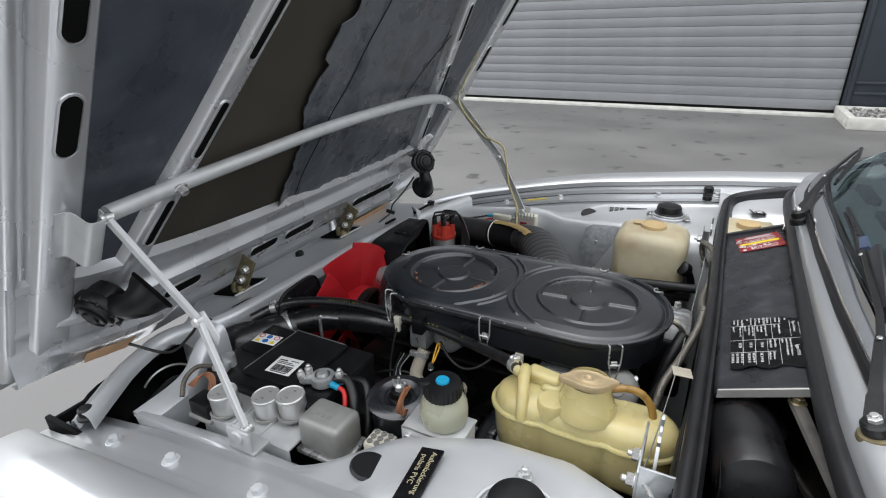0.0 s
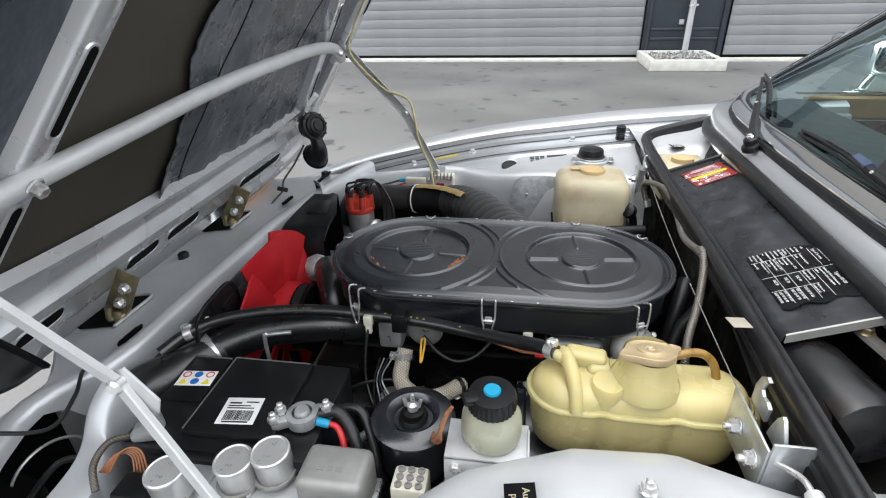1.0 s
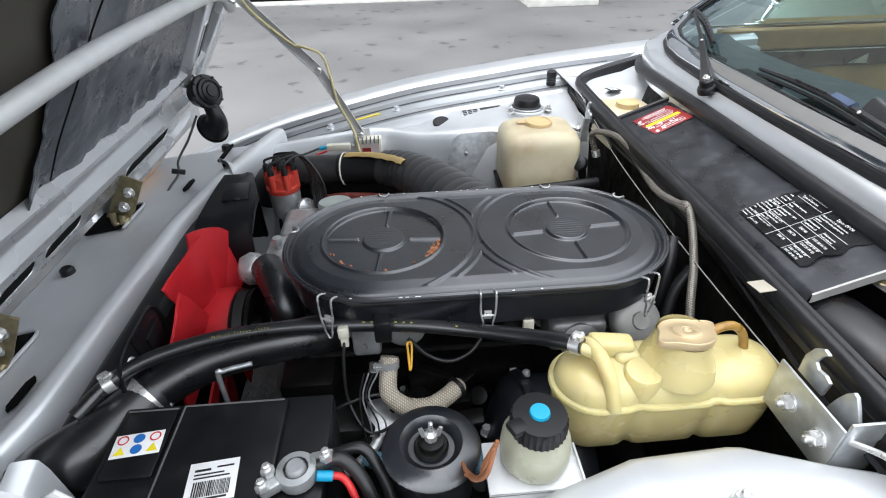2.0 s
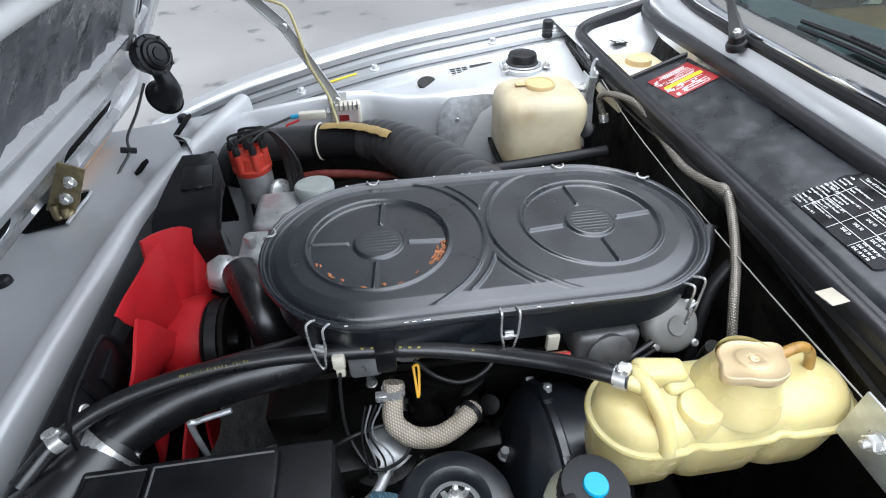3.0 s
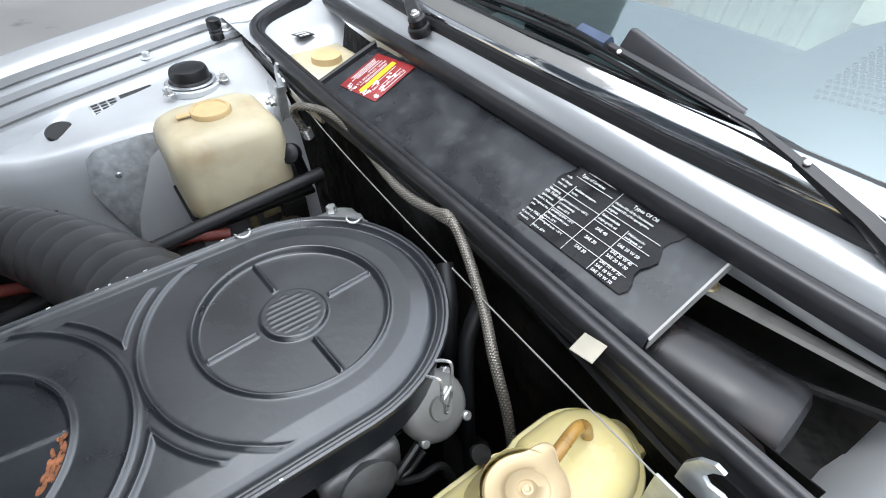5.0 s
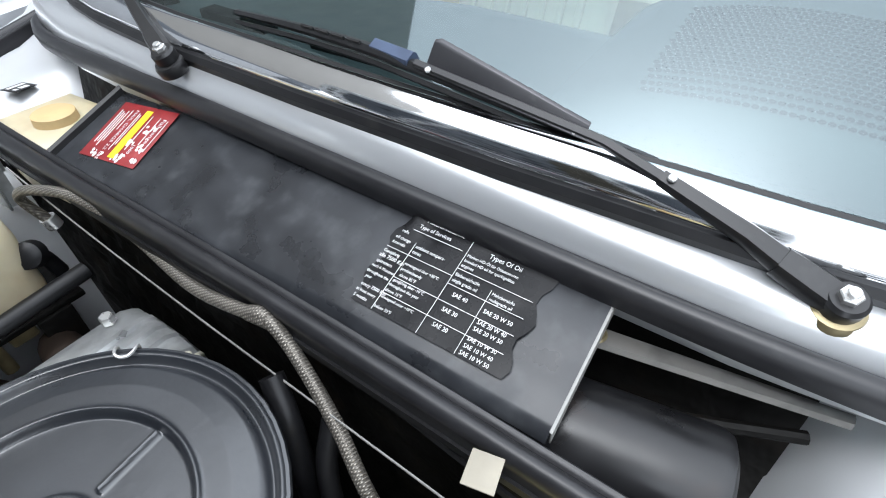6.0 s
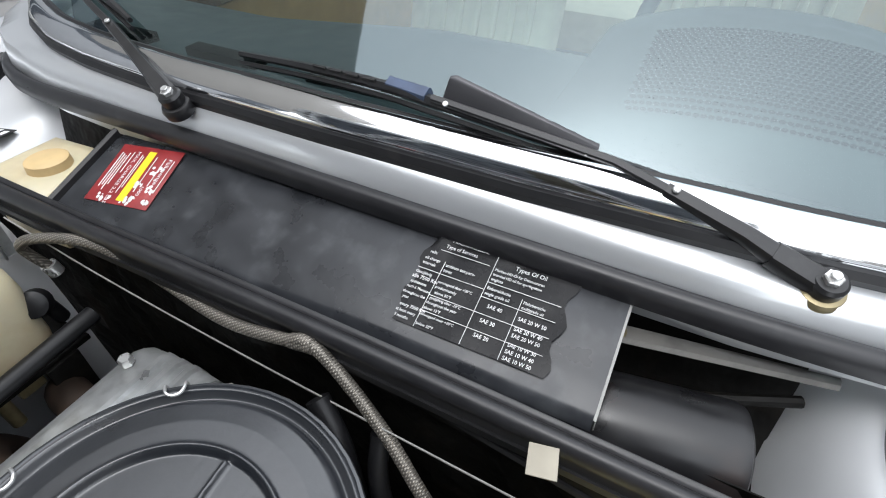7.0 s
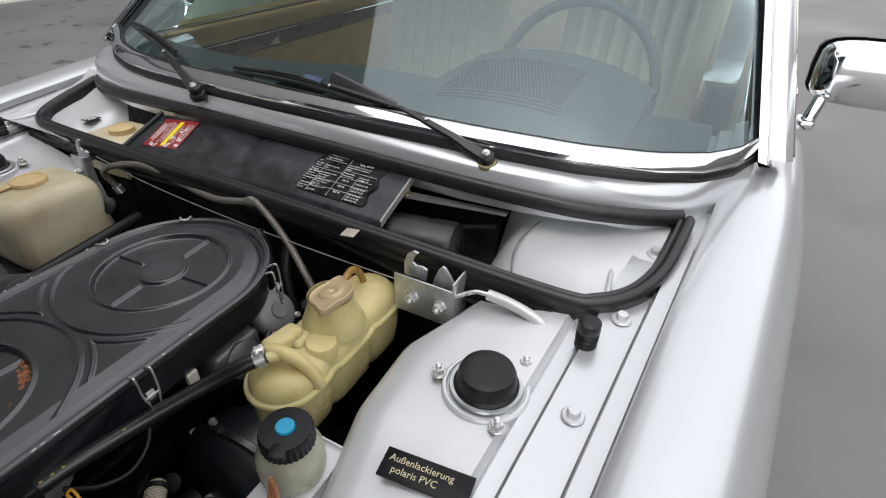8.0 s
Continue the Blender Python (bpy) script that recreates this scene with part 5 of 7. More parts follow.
def wiper(name, label, pivot, joint, mid, far, blade, shield=None, blue=None):
    w = thing(name, label, "wiper", pivot)
    p, up = V(pivot), V((-.35, 0, .94))
    a = (V(joint) - p).normalized()
    part("spindle_seat", lathe([(.011, -.004), (.0165, -.004), (.0172, .004), (.015, .008), (.011, .009)], p - up * .0125, up, 28), CADMIUM if shield else ARMBLACK, w, "dull collar round the spindle")
    part("arm_head", merge(lathe([(0, -.006), (.0112, -.006), (.0122, -.002), (.0122, .006), (.010, .0085), (0, .009)], p, up, 24), bar_run([p, p + a * .022, p + a * .040], (.021, .018), (.014, .013))), ARMBLACK, w)
    part("spindle_nut", merge(hexnut(.0065, .005, p + up * .008, up), disc(.0038, .008, p + up * .008, up, 12, .0006)), STEEL, w)
    part("arm", bar_run([p + a * .030, p.lerp(V(joint), .5) + up * .003, V(joint)], (.0165, .0105), (.011, .007)), ARMBLACK, w)
    part("arm_link", bar_run([joint, mid, far], (.0080, .0065), (.0045, .0035)), ARMBLACK, w)
    part("rivet", disc(.0030, .0025, V(joint).lerp(p, .06) + up * .0045, up, 12, .0006), STEEL, w)
    b = [V(q) for q in blade]
    part("blade_carrier", tube(blade, lambda q: .0032 + .0022 * math.sin(math.pi * q), 6), ARMBLACK, w)
    part("rubber_blade", tube([q + V((-.002, 0, -.009)) for q in b], .0030, 5), RUBBER, w)
    for k in range(4):
        c = b[1].lerp(b[2], .05 + .24 * k)
        d = (b[2] - b[1]).normalized()
        part("vent", merge(bar_run([c + V((-.004, 0, .005)), c + d * .015 + V((-.004, 0, .005))], (.0022, .0022), (.0022, .0022)), bar_run([c + V((-.004, 0, .005)), c + V((.002, 0, .001))], (.0022, .0022), (.0022, .0022))), ARMBLACK, w)
    if blue:
        part("clip", bar_run([blue[0], V(blue[0]).lerp(V(blue[1]), .5), blue[1]], (.014, .012), (.011, .009)), mat("blue_grey_clip", (0.045, 0.065, 0.115), 0.4, 0.0, 0.25, 50, 0.0, 60, dirt=((0.02, 0.02, 0.025), 0.2, 60)), w, "blue-grey plastic blade clip")
    if shield:
        part("wind_shield", prism(shield, (.0025, 0, .0015), .0005), mat("black_aluminium_fin", (0.05, 0.05, 0.054), 0.30, 0.5, 0.15, 20, 0.0, 60, dirt=((0.12, 0.12, 0.12), 0.12, 70)), w, "black wedge-shaped wind fin")
        for c in (V(shield[0]).lerp(V(shield[1]), .05) + V((-.002, 0, .004)), V(shield[1]).lerp(V(shield[0]), .05) + V((-.002, 0, .006))):
            part("rivet", disc(.0026, .0022, c, (-.7, 0, .7), 12, .0006), STEEL, w)


wiper("wiper", "black wiper arm with a finned blade lying along the screen's foot", (.168, .529, .974), (.184, .648, 1.007), (.188, .690, 1.017), (.194, .850, 1.031),
      [(.214, 1.085, 1.020), (.207, .985, 1.026), (.201, .905, 1.028), (.197, .850, 1.026), (.200, .720, 1.012), (.207, .655, 1.003)],
      shield=[(.190, .704, 1.013), (.193, .842, 1.024), (.203, .838, 1.047), (.205, .833, 1.048), (.196, .704, 1.021)], blue=((.199, .856, 1.029), (.203, .898, 1.031)))
wiper("wiper", "black wiper arm standing off the screen's corner", (.153, 1.132, .984), (.203, 1.270, 1.028), (.228, 1.335, 1.036), (.276, 1.457, 1.046),
      [(.219, 1.252, 1.027), (.238, 1.305, 1.034), (.268, 1.395, 1.044), (.287, 1.475, 1.050)])

# ---- mirrors ----
for side in 'LR':
    m = thing("door_mirror", "chrome-faced door mirror with a black shell", "mirror", (.70, put(.06, side), .96))
    c = V((.74, put(-.050, side), 1.034))
    shell = [[(c.x + dx, c.y + dy * k, c.z + dz * k2) for dy, dz in [(.148 * math.cos(t) * (abs(math.cos(t)) ** -.6 if abs(math.cos(t)) > .01 else 1), .057 * math.sin(t) * (abs(math.sin(t)) ** -.6 if abs(math.sin(t)) > .01 else 1)) for t in [2 * math.pi * j / 24 for j in range(24)]]]
             for dx, k, k2 in ((-.036, .80, .72), (-.030, .92, .88), (-.020, .97, .96), (-.005, 1.0, 1.0), (.03, 1.0, 1.0))]
    part("shell", loft(shell), CHROME, m, "bright chrome mirror shell")
    part("rim", loft([[(x + .012 + q, c.y + (y - c.y) * 1.035, c.z + (z - c.z) * 1.06) for x, y, z in shell[4]] for q in (-.010, .006)], True, False), BLACKPLASTIC, m)
    part("stem", tube([(.698, put(.082, side), .945), (.708, put(.078, side), .965), (.722, put(.072, side), .985), (.738, put(.062, side), 1.005)], .013, 10), CHROME, m)
    part("foot", obox((.695, put(.085, side), .945), (.05, .03, .02), (0, 0, 0), .006), CHROME, m)

# ---- cabin ----
dash = thing("dashboard", "dark padded dashboard with a perforated binnacle top", "dashboard", (.55, .955, .80))
rows = []
for y in [.24 + 1.43 * k / 20 for k in range(21)]:
    b = base_x(y) + .05
    up = .035 * min(1, max(0, (1.40 - y) / .35))
    rows.append([(x, y, z) for x, z in ((b, .948), (b + .04, .956), (b + .10, .950 + up * .3), (max(b + .13, .53), .930 + up * .7), (.59, .908 + up), (.625, .895 + up), (.645, .87 + up), (.64, .70))])
part("pad", sheet(rows, .004), DASH, dash, angle=60)
rows = []
for k in range(11):
    y = .36 + .42 * k / 10
    e = math.sin(math.pi * (k + .2) / 10.4)
    rows.append([(x, y, .965 + dz * e ** .5) for x, dz in ((.30, -.02), (.32, .032), (.36, .050), (.52, .072), (.60, .072), (.64, .050), (.65, -.03))])
part("binnacle", sheet(rows, .004), DASH, dash, angle=60)
# raised black dots paint the shade of each hole
grid = []
for i in range(34):
    for j in range(22):
        x, y = .335 + .0082 * j, .478 + .0068 * i + (.0034 if j % 2 else 0)
        e = math.sin(math.pi * ((y - .36) / .42 * 10 + .2) / 10.4)
        z = .965 + lin(x, [(.32, .032), (.36, .050), (.52, .072), (.60, .072)]) * e ** .5
        grid.append(lathe([(0, .0014), (.0026, .0014), (.0030, 0)], (x, y, z), n=6))
tagged(part("perforations", merge(*grid), GASKETSHADE, dash, "rows of small black dots for the shade in perforations"), kind="stuff")
# black bars stand for the shade in the air slots
for y in (1.02, 1.22, 1.42):
    part("air_slot", box(.30, .325, y - .06, y + .06, .953, .966, .001), GASKETSHADE, dash)
sw = thing("steering_wheel", "dark three-spoke steering wheel", "steering wheel", (.78, .57, .92))
mw = basis((.78, .57, .92), (0, -1, 0), (.35, 0, 1))
part("rim", tube([mw @ V((.19 * math.cos(t), .19 * math.sin(t), 0)) for t in [2 * math.pi * k / 28 for k in range(29)]], .013, 10, 2), DASH, sw)
part("hub", lathe([(0, -.03), (.06, -.03), (.07, -.01), (.065, .01), (0, .014)], (.78, .57, .92), mw.to_3x3() @ V((0, 0, 1)), 28), DASH, sw)
for a in (0, 180, 270):
    part("spoke", tube([mw @ V((.05 * math.cos(radians(a)), .05 * math.sin(radians(a)), -.01)), mw @ V((.185 * math.cos(radians(a)), .185 * math.sin(radians(a)), 0))], .012, 8), DASH, sw)


def seat(y):
    s = thing("front_seat", "beige pleated front seat with a head restraint", "car seat", (1.25, y, .30), group="front seats")
    part("cushion", box(1.02, 1.52, y - .25, y + .25, .42, .60, .05, 3), BEIGE, s)
    part("backrest", moved(box(-.07, .07, -.26, .26, 0, .62, .05, 3), pose(1.50, y, .55, 0, 16, 0)), BEIGE, s)
    for k in range(7):
        part("pleat", moved(box(-.085, -.06, -.012, .012, .06, .54, .010, 2), pose(1.50, y - .18 + .06 * k, .55, 0, 16, 0)), BEIGE, s)
    part("head_restraint", moved(box(-.05, .05, -.14, .14, .66, .84, .04, 3), pose(1.50, y, .55, 0, 16, 0)), BEIGE, s)


seat(.57)
seat(1.34)
lone("rear_seat", merge(box(2.0, 2.45, .30, 1.61, .42, .60, .05), moved(box(-.08, .08, -.65, .65, 0, .60, .05), pose(2.48, .955, .55, 0, 20, 0))), BEIGE, "beige bench seat in the back", "car seat")
lone("cabin_floor", box(.55, 2.6, .20, 1.71, .28, .31, .005), DASH, "dark carpeted cabin floor", "floor", kind="structure")
for side in 'LR':
    ys = lambda a, b: sorted((put(a, side), put(b, side)))
    c = thing("door_card", "tan leather door card with a walnut strip and chrome edge", "door trim", (1.1, put(.16, side), .4))
    part("upper_roll", box(.52, 2.4, *ys(.135, .175), .885, .945, .012), TAN, c)
    part("wood_strip", box(.56, 2.4, *ys(.150, .178), .835, .883, .003), WOOD, c)
    part("chrome_bead", tube([(.50, put(.140, side), .950), (2.4, put(.140, side), .958)], .004, 8), CHROME, c)
    part("chrome_bead", tube([(.56, put(.180, side), .884), (2.4, put(.180, side), .884)], .0025, 8), CHROME, c)
    part("lower_card", box(.56, 2.4, *ys(.150, .172), .35, .833, .006), TAN, c)
    part("door_lever", prism([(.93, put(.182, side), .845), (.99, put(.182, side), .842), (.985, put(.182, side), .872)], (0, .012 if side == 'L' else -.012, 0), .002), CHROME, c)
lone("firewall_inside", box(.43, .45, .22, 1.69, .30, .93, .005), DASH, "dark inner bulkhead under the dashboard", "bulkhead")

# ---- air filter housing ----
FX, FY, FZ, FH, FR = -.302, .868, .853, .140, .1395
AF = thing("air_filter_housing", "satin-black twin-barrel air filter housing held by wire clips", "air filter", (FX, FY, .79))
part("pan", loft([oval(FX, FY, z, FH, r, 24) for z, r in ((.792, .110), (.794, .126), (.800, .131), (.840, .133), (.846, .137), (.850, .1395), (.853, .1385))], top=False), FILTERBLACK, AF, angle=30)


def bell(d, w):
    return math.exp(-(d / w) ** 2)


CEN = ((FX - FH + .004, FY, radians(-6)), (FX + FH - .004, FY, radians(5)))


def lid_height(x, y):
    r = FR - (math.hypot(max(0, abs(x - FX) - FH), y - FY))
    h = .0042 * bell(r - .004, .0032) - .0030 * bell(r - .010, .0026) + .0016 * min(1, max(0, (r - .013) / .005))
    for cx, cy, rot in CEN:
        d = math.hypot(x - cx, y - cy)
        h += .0026 * bell(d - .132, .0022) if r > .02 else 0
        h += .0024 * bell(d - .0885, .0020)
        if d < .0865:
            h -= .0040 * min(1, (.0865 - d) / .0025)
        if d < .032:
            h += .0034 * min(1, (.032 - d) / .0025)
            h += .0004 * bell(math.sin((y - cy) * 520), .5) * (1 if d < .024 else 0)
        a = math.atan2(y - cy, x - cx) - rot
        a = (a + math.pi / 4) % (math.pi / 2) - math.pi / 4
        if .037 < d < .083:
            h += .0038 * bell(d * math.sin(a), .0019)
    # pressed three-cornered fields between the two rounds
    dl, dr = (math.hypot(x - c[0], y - c[1]) for c in CEN)
    off = abs(y - FY)
    if .045 < off < .108 and min(dl, dr) > .139:
        h += .0026 * bell(min(dl, dr) - .1450, .0019) * min(1, (.108 - off) / .004)
    return 1.25 * h + .006 * min(1, max(0, (r - .004) / .03))


NX, NY = 520, 260
verts, faces, index = [], [], {}
for i in range(NX + 1):
    for j in range(NY + 1):
        x, y = FX - .28 + .56 * i / NX, FY - .14 + .28 * j / NY
        o = math.hypot(max(0, abs(x - FX) - FH), y - FY)
        if o <= FR + .004:
            if o > FR:
                k = (o - FR) / o
                sx = (abs(x - FX) - FH) if abs(x - FX) > FH else 0
                x -= math.copysign(sx * k, x - FX)
                y -= (y - FY) * k
            index[i, j] = len(verts)
            verts.append((x, y, FZ + lid_height(x, y)))
for i in range(NX):
    for j in range(NY):
        q = [(i, j), (i + 1, j), (i + 1, j + 1), (i, j + 1)]
        if all(c in index for c in q):
            faces.append([index[c] for c in q])
me = bpy.data.meshes.new("lid_tmp")
me.from_pydata(verts, [], faces)
bm = bmesh.new()
bm.from_mesh(me)
bpy.data.meshes.remove(me)
part("lid", bm, FILTERBLACK, AF, "satin-black pressed lid with two ringed rounds and spokes", angle=180)
part("lid_bead", loft([oval(FX, FY, z, FH, r, 24) for z, r in ((.851, .1395), (.853, .1415), (.8555, .1420), (.858, .1408), (.8585, .1385), (.856, .136))], False, False), FILTERBLACK, AF)
rng = random.Random(3)
spots = []
for a, n in ((-18, 14), (-26, 16), (-34, 10), (-12, 6), (205, 3), (222, 4), (235, 2), (255, 3), (270, 2), (282, 2), (300, 1)):
    for k in range(n):
        r, t = .0815 + rng.uniform(-.008, .002), radians(a + rng.uniform(-5, 5))
        x, y = CEN[0][0] + r * math.cos(t), CEN[0][1] + r * math.sin(t)
        spots.append(moved(lathe([(0, .0004), (rng.uniform(.0008, .002), .0003), (rng.uniform(.0012, .0028), -.001)], (0, 0, 0), n=9), pose(x, y, FZ + lid_height(x, y) + .0008, 0, 0, math.degrees(t) + rng.uniform(-15, 15)) @ Matrix.Diagonal((rng.uniform(.5, .9), rng.uniform(.8, 2.0), 1, 1))))
tagged(part("rust_spots", merge(*spots), RUST, AF, "orange rust spots along one ring"), label="orange rust spots along one ring", kind="stuff")
chips = []
for k in range(16):
    t = rng.choice((rng.uniform(-.14, .14),))
    side = rng.choice((-1, -1, 1))
    chips.append(obox((FX + t * 1.6, FY + side * (.1395 if abs(t * 1.6) < .14 else .1395 - (abs(t * 1.6) - .14) ** 2 * 3.6), .8587), (rng.uniform(.0015, .005), rng.uniform(.0010, .0018), .0006), (0, 0, rng.uniform(-10, 10)), .0002))
tagged(part("paint_chips", merge(*chips), PRINT, AF, "pale paint chips along the lid's edge"), label="pale paint chips along the lid's edge", kind="stuff")


def wire_clip(x, y, out):
    o = V((math.cos(radians(out)), math.sin(radians(out)), 0))
    t = V((-o.y, o.x, 0))
    p = V((x, y, 0))
    pts = [(-.0085, -.006, .858), (-.0095, .002, .862), (-.0098, .008, .860), (-.0095, .009, .835), (-.007, .010, .822), (-.0045, .009, .806), (0, .009, .798), (.0045, .009, .806), (.007, .010, .822), (.0095, .009, .835), (.0098, .008, .860), (.0095, .002, .862), (.0085, -.006, .858)]
    near = out > 180
    part("wire_clip", tube([p + t * a + o * b + V((0, 0, z)) for a, b, z in (pts if near else [(-.0075, .004, .854), (-.0080, .003, .860), (-.0070, -.004, .8615), (-.003, -.0075, .8605), (.003, -.0075, .8605), (.0070, -.004, .8615), (.0080, .003, .860), (.0075, .004, .854)])], .0014, 6, 4), STEEL, AF, "bright sprung wire clip")
    if near:
        part("clip_pin", tube([p + t * -.009 + o * .009 + V((0, 0, .829)), p + t * .009 + o * .009 + V((0, 0, .829))], .0015, 6), STEEL, AF)
        part("clip_tab", moved(box(-.005, .005, 0, .004, -.006, .006, .001), basis(p + o * .004 + V((0, 0, .828)), t, (0, 0, 1)) @ pose(0, 0, 0, 90)), STEEL, AF)


for x, y, a in ((-.506, .738, 242), (-.306, .727, 270), (-.094, .738, 298), (-.575, .905, 165), (-.44, 1.004, 90), (-.165, 1.004, 90), (-.055, .956, 42)):
    wire_clip(x, y, a)

# ---- intake trunking on the far side ----
duct = thing("intake_duct", "black intake trunking, ribbed at the bend, wrapped with brown tape", "air duct", (-.5, 1.3, .70))
part("straight_pipe", tube([(-.70, 1.392, .735), (-.62, 1.378, .742), (-.50, 1.350, .752), (-.43, 1.325, .758)], .034, 22), DUSTY, duct)
part("ribbed_bend", tube([(-.455, 1.335, .756), (-.415, 1.310, .760), (-.375, 1.255, .766), (-.335, 1.18, .772), (-.295, 1.09, .778), (-.265, 1.00, .79)], lambda q: .040 + .024 * q + .0016 * abs(math.sin(q * 44)) ** .5, 24, 40), DUSTY, duct)
part("tape", tube([(-.555, 1.363, .747), (-.50, 1.350, .752), (-.45, 1.333, .757), (-.425, 1.320, .759)], .0365, 22), RUBBER, duct)
rows = []
for k, (x, y, z) in enumerate(spline([(-.535, 1.352, .7925), (-.49, 1.334, .7985), (-.455, 1.310, .8035), (-.425, 1.280, .8080), (-.405, 1.252, .8120)], 4)):
    w = .014 + .002 * math.sin(k * 1.9)
    rows.append([(x + .62 * q * w, y + .78 * q * w, z - .0055 * q * q * 1.2 + .0012 * (q < -.5)) for q in (-1, -.6, -.2, .2, .6, 1)])
part("tape_patch", sheet(rows, .0016), TAPE, duct, "strip of brown cloth tape")
part("cord", lathe([(.0375, -.002), (.0395, 0), (.0375, .002)], (-.545, 1.361, .748), (1, -.25, .08), 20), CREAM, duct)
part("inlet_horn", tube([(-.695, 1.391, .735), (-.73, 1.40, .71), (-.75, 1.41, .66)], lambda q: .034 + .008 * q, 18), BLACKPLASTIC, duct)

# ---- engine ----
eng = thing("engine", "black oily straight-six engine with a ribbed alloy cam cover", "engine", (-.3, .95, .30))
part("block", box(-.60, -.02, .82, 1.20, .32, .62, .02), ENGINE, eng)
part("sump", box(-.62, .0, .75, 1.20, .24, .33, .02), ENGINE, eng)
part("cylinder_head", moved(box(-.31, .31, -.09, .09, -.07, .05, .012), pose(-.30, 1.07, .665, -14)), ENGINE, eng)
rows = []
for x in (-.610, -.605, -.59, -.2, .0, .012, .018):
    e = 0 if -.6 < x < .008 else (.03 if x in (-.610, .018) else .008)
    rows.append([(x, 1.085 + y, .712 + z - e * .8) for y, z in ((-.085, -.02), (-.080, .020), (-.066, .038), (-.045, .042), (-.042, .046), (-.036, .046), (-.033, .043), (-.026, .043), (-.023, .046), (-.017, .046), (-.014, .043), (-.007, .043), (-.004, .046), (.002, .046), (.005, .042), (.03, .038), (.055, .022), (.075, .0), (.085, -.03))])
part("cam_cover", sheet(rows, .002), ALLOY, eng, "dull ribbed alloy cam cover", angle=35)
for x in (-.55, -.40, -.2, -.02):
    part("cover_bolt", hexnut(.008, .010, (x, 1.115, .752)), STEEL, eng)
part("thermostat_housing", merge(box(-.66, -.575, 1.10, 1.21, .655, .735, .015, 3), lathe([(0, -.03), (.026, -.03), (.028, 0), (.02, .02), (0, .022)], (-.60, 1.10, .70), (-.2, -1, .1), 20)), ALLOY, eng)
part("hose_union", lathe([(.020, -.03), (.023, -.02), (.028, .0), (.0, .012)], (-.655, .985, .752), (.2, .4, .7), 20), ALLOY, eng)
part("water_outlet", merge(box(-.655, -.61, .975, 1.05, .70, .765, .010, 3), lathe([(0, -.024), (.018, -.022), (.027, -.008), (.028, .006), (.018, .022), (0, .026)], (-.668, .958, .757), (-1, -.2, .2), 22), disc(.007, .02, (-.632, 1.005, .765), n=12), hexnut(.010, .012, (-.632, 1.005, .775))), ALLOY, eng, "bright cast water outlet")
part("oil_filler_cap", lathe([(.026, -.035), (.026, .0), (.0345, .001), (.036, .004), (.036, .014), (.033, .018), (.020, .019), (0, .017)] , (-.552, 1.185, .738), (0, .12, 1), 36), mat("grey_green_plastic", (0.33, 0.36, 0.34), 0.5), eng, "grey-green plastic filler cap")
part("filler_neck", lathe([(.03, 0), (.034, .03), (.030, .045)], (-.552, 1.180, .695), (0, .12, 1), 24), ALLOY, eng)
part("intake_manifold", merge(*[tube([(x, 1.0, .68), (x, .92, .69), (x, .86, .74)], .028, 12) for x in (-.52, -.44, -.36, -.25, -.17, -.09)], tube([(-.54, .88, .735), (-.06, .88, .735)], .034, 14)), ENGINE, eng)
for x in (-.55, -.46, -.36, -.25, -.16, -.06):
    part("exhaust_branch", tube([(x, 1.14, .665), (x, 1.19, .672), (x + .01, 1.24, .655), (x + .03, 1.27, .60), (x + .05, 1.275, .52)], .024, 14), MANIFOLD, eng, "rusty dark exhaust branch")
    part("exhaust_flange", box(x - .034, x + .034, 1.145, 1.157, .635, .705, .004), MANIFOLD, eng)
    for dz in (.648, .692):
        part("stud", hexnut(.0075, .012, (x + .024, 1.157, dz), (0, 1, 0)), STEEL, eng)
# made-up sheet that keeps light out between engine and inner wing
part("cavity_cover", sheet([[(x, y, z + .004 * math.sin(x * 60)) for y, z in ((1.19, .700), (1.23, .706), (1.28, .698), (1.31, .66), (1.315, .56))] for x in [-.58 + .03 * k for k in range(14)]], .0015), GRIME, eng, "dark sheet added to block light from the cavity beside the engine", angle=50)
for x in (-.445, -.163):
    part("carburettor", merge(box(x - .055, x + .055, .80, .93, .72, .79, .010), box(x - .045, x - .005, .765, .81, .725, .775, .006), lathe([(0, 0), (.028, 0), (.030, .012), (.02, .02), (0, .022)], (x + .03, .80, .75), (0, -1, .1), 20),
                              disc(.006, .02, (x - .03, .768, .775), n=10), disc(.005, .03, (x + .01, .78, .79), (0, -1, 0), 10)), ALLOY, eng, "alloy carburettor under the filter")
part("throttle_rod", tube([(-.56, .785, .715), (-.30, .785, .712), (-.05, .785, .715)], .005, 8), GRIME, eng)
part("starter_motor", merge(lathe([(0, 0), (.045, 0), (.05, .01), (.05, .16), (.04, .17), (0, .17)], (-.30, .79, .52), (1, 0, 0), 24)), ENGINE, eng)
part("oil_filter_housing", lathe([(0, 0), (.05, .0), (.052, .10), (.045, .115), (.02, .12), (0, .12)], (-.46, .70, .55), (0, 0, 1), 24), ENGINE, eng)
part("filter_bracket", box(-.56, -.46, .70, .80, .52, .66, .012), ENGINE, eng)
part("mount_casting", box(-.60, -.52, .74, .82, .60, .70, .010), ENGINE, eng)
part("pump_casting", moved(box(-.05, .05, -.03, .03, -.03, .03, .008), pose(-.52, .69, .665, 0, 20, 15)), ENGINE, eng)
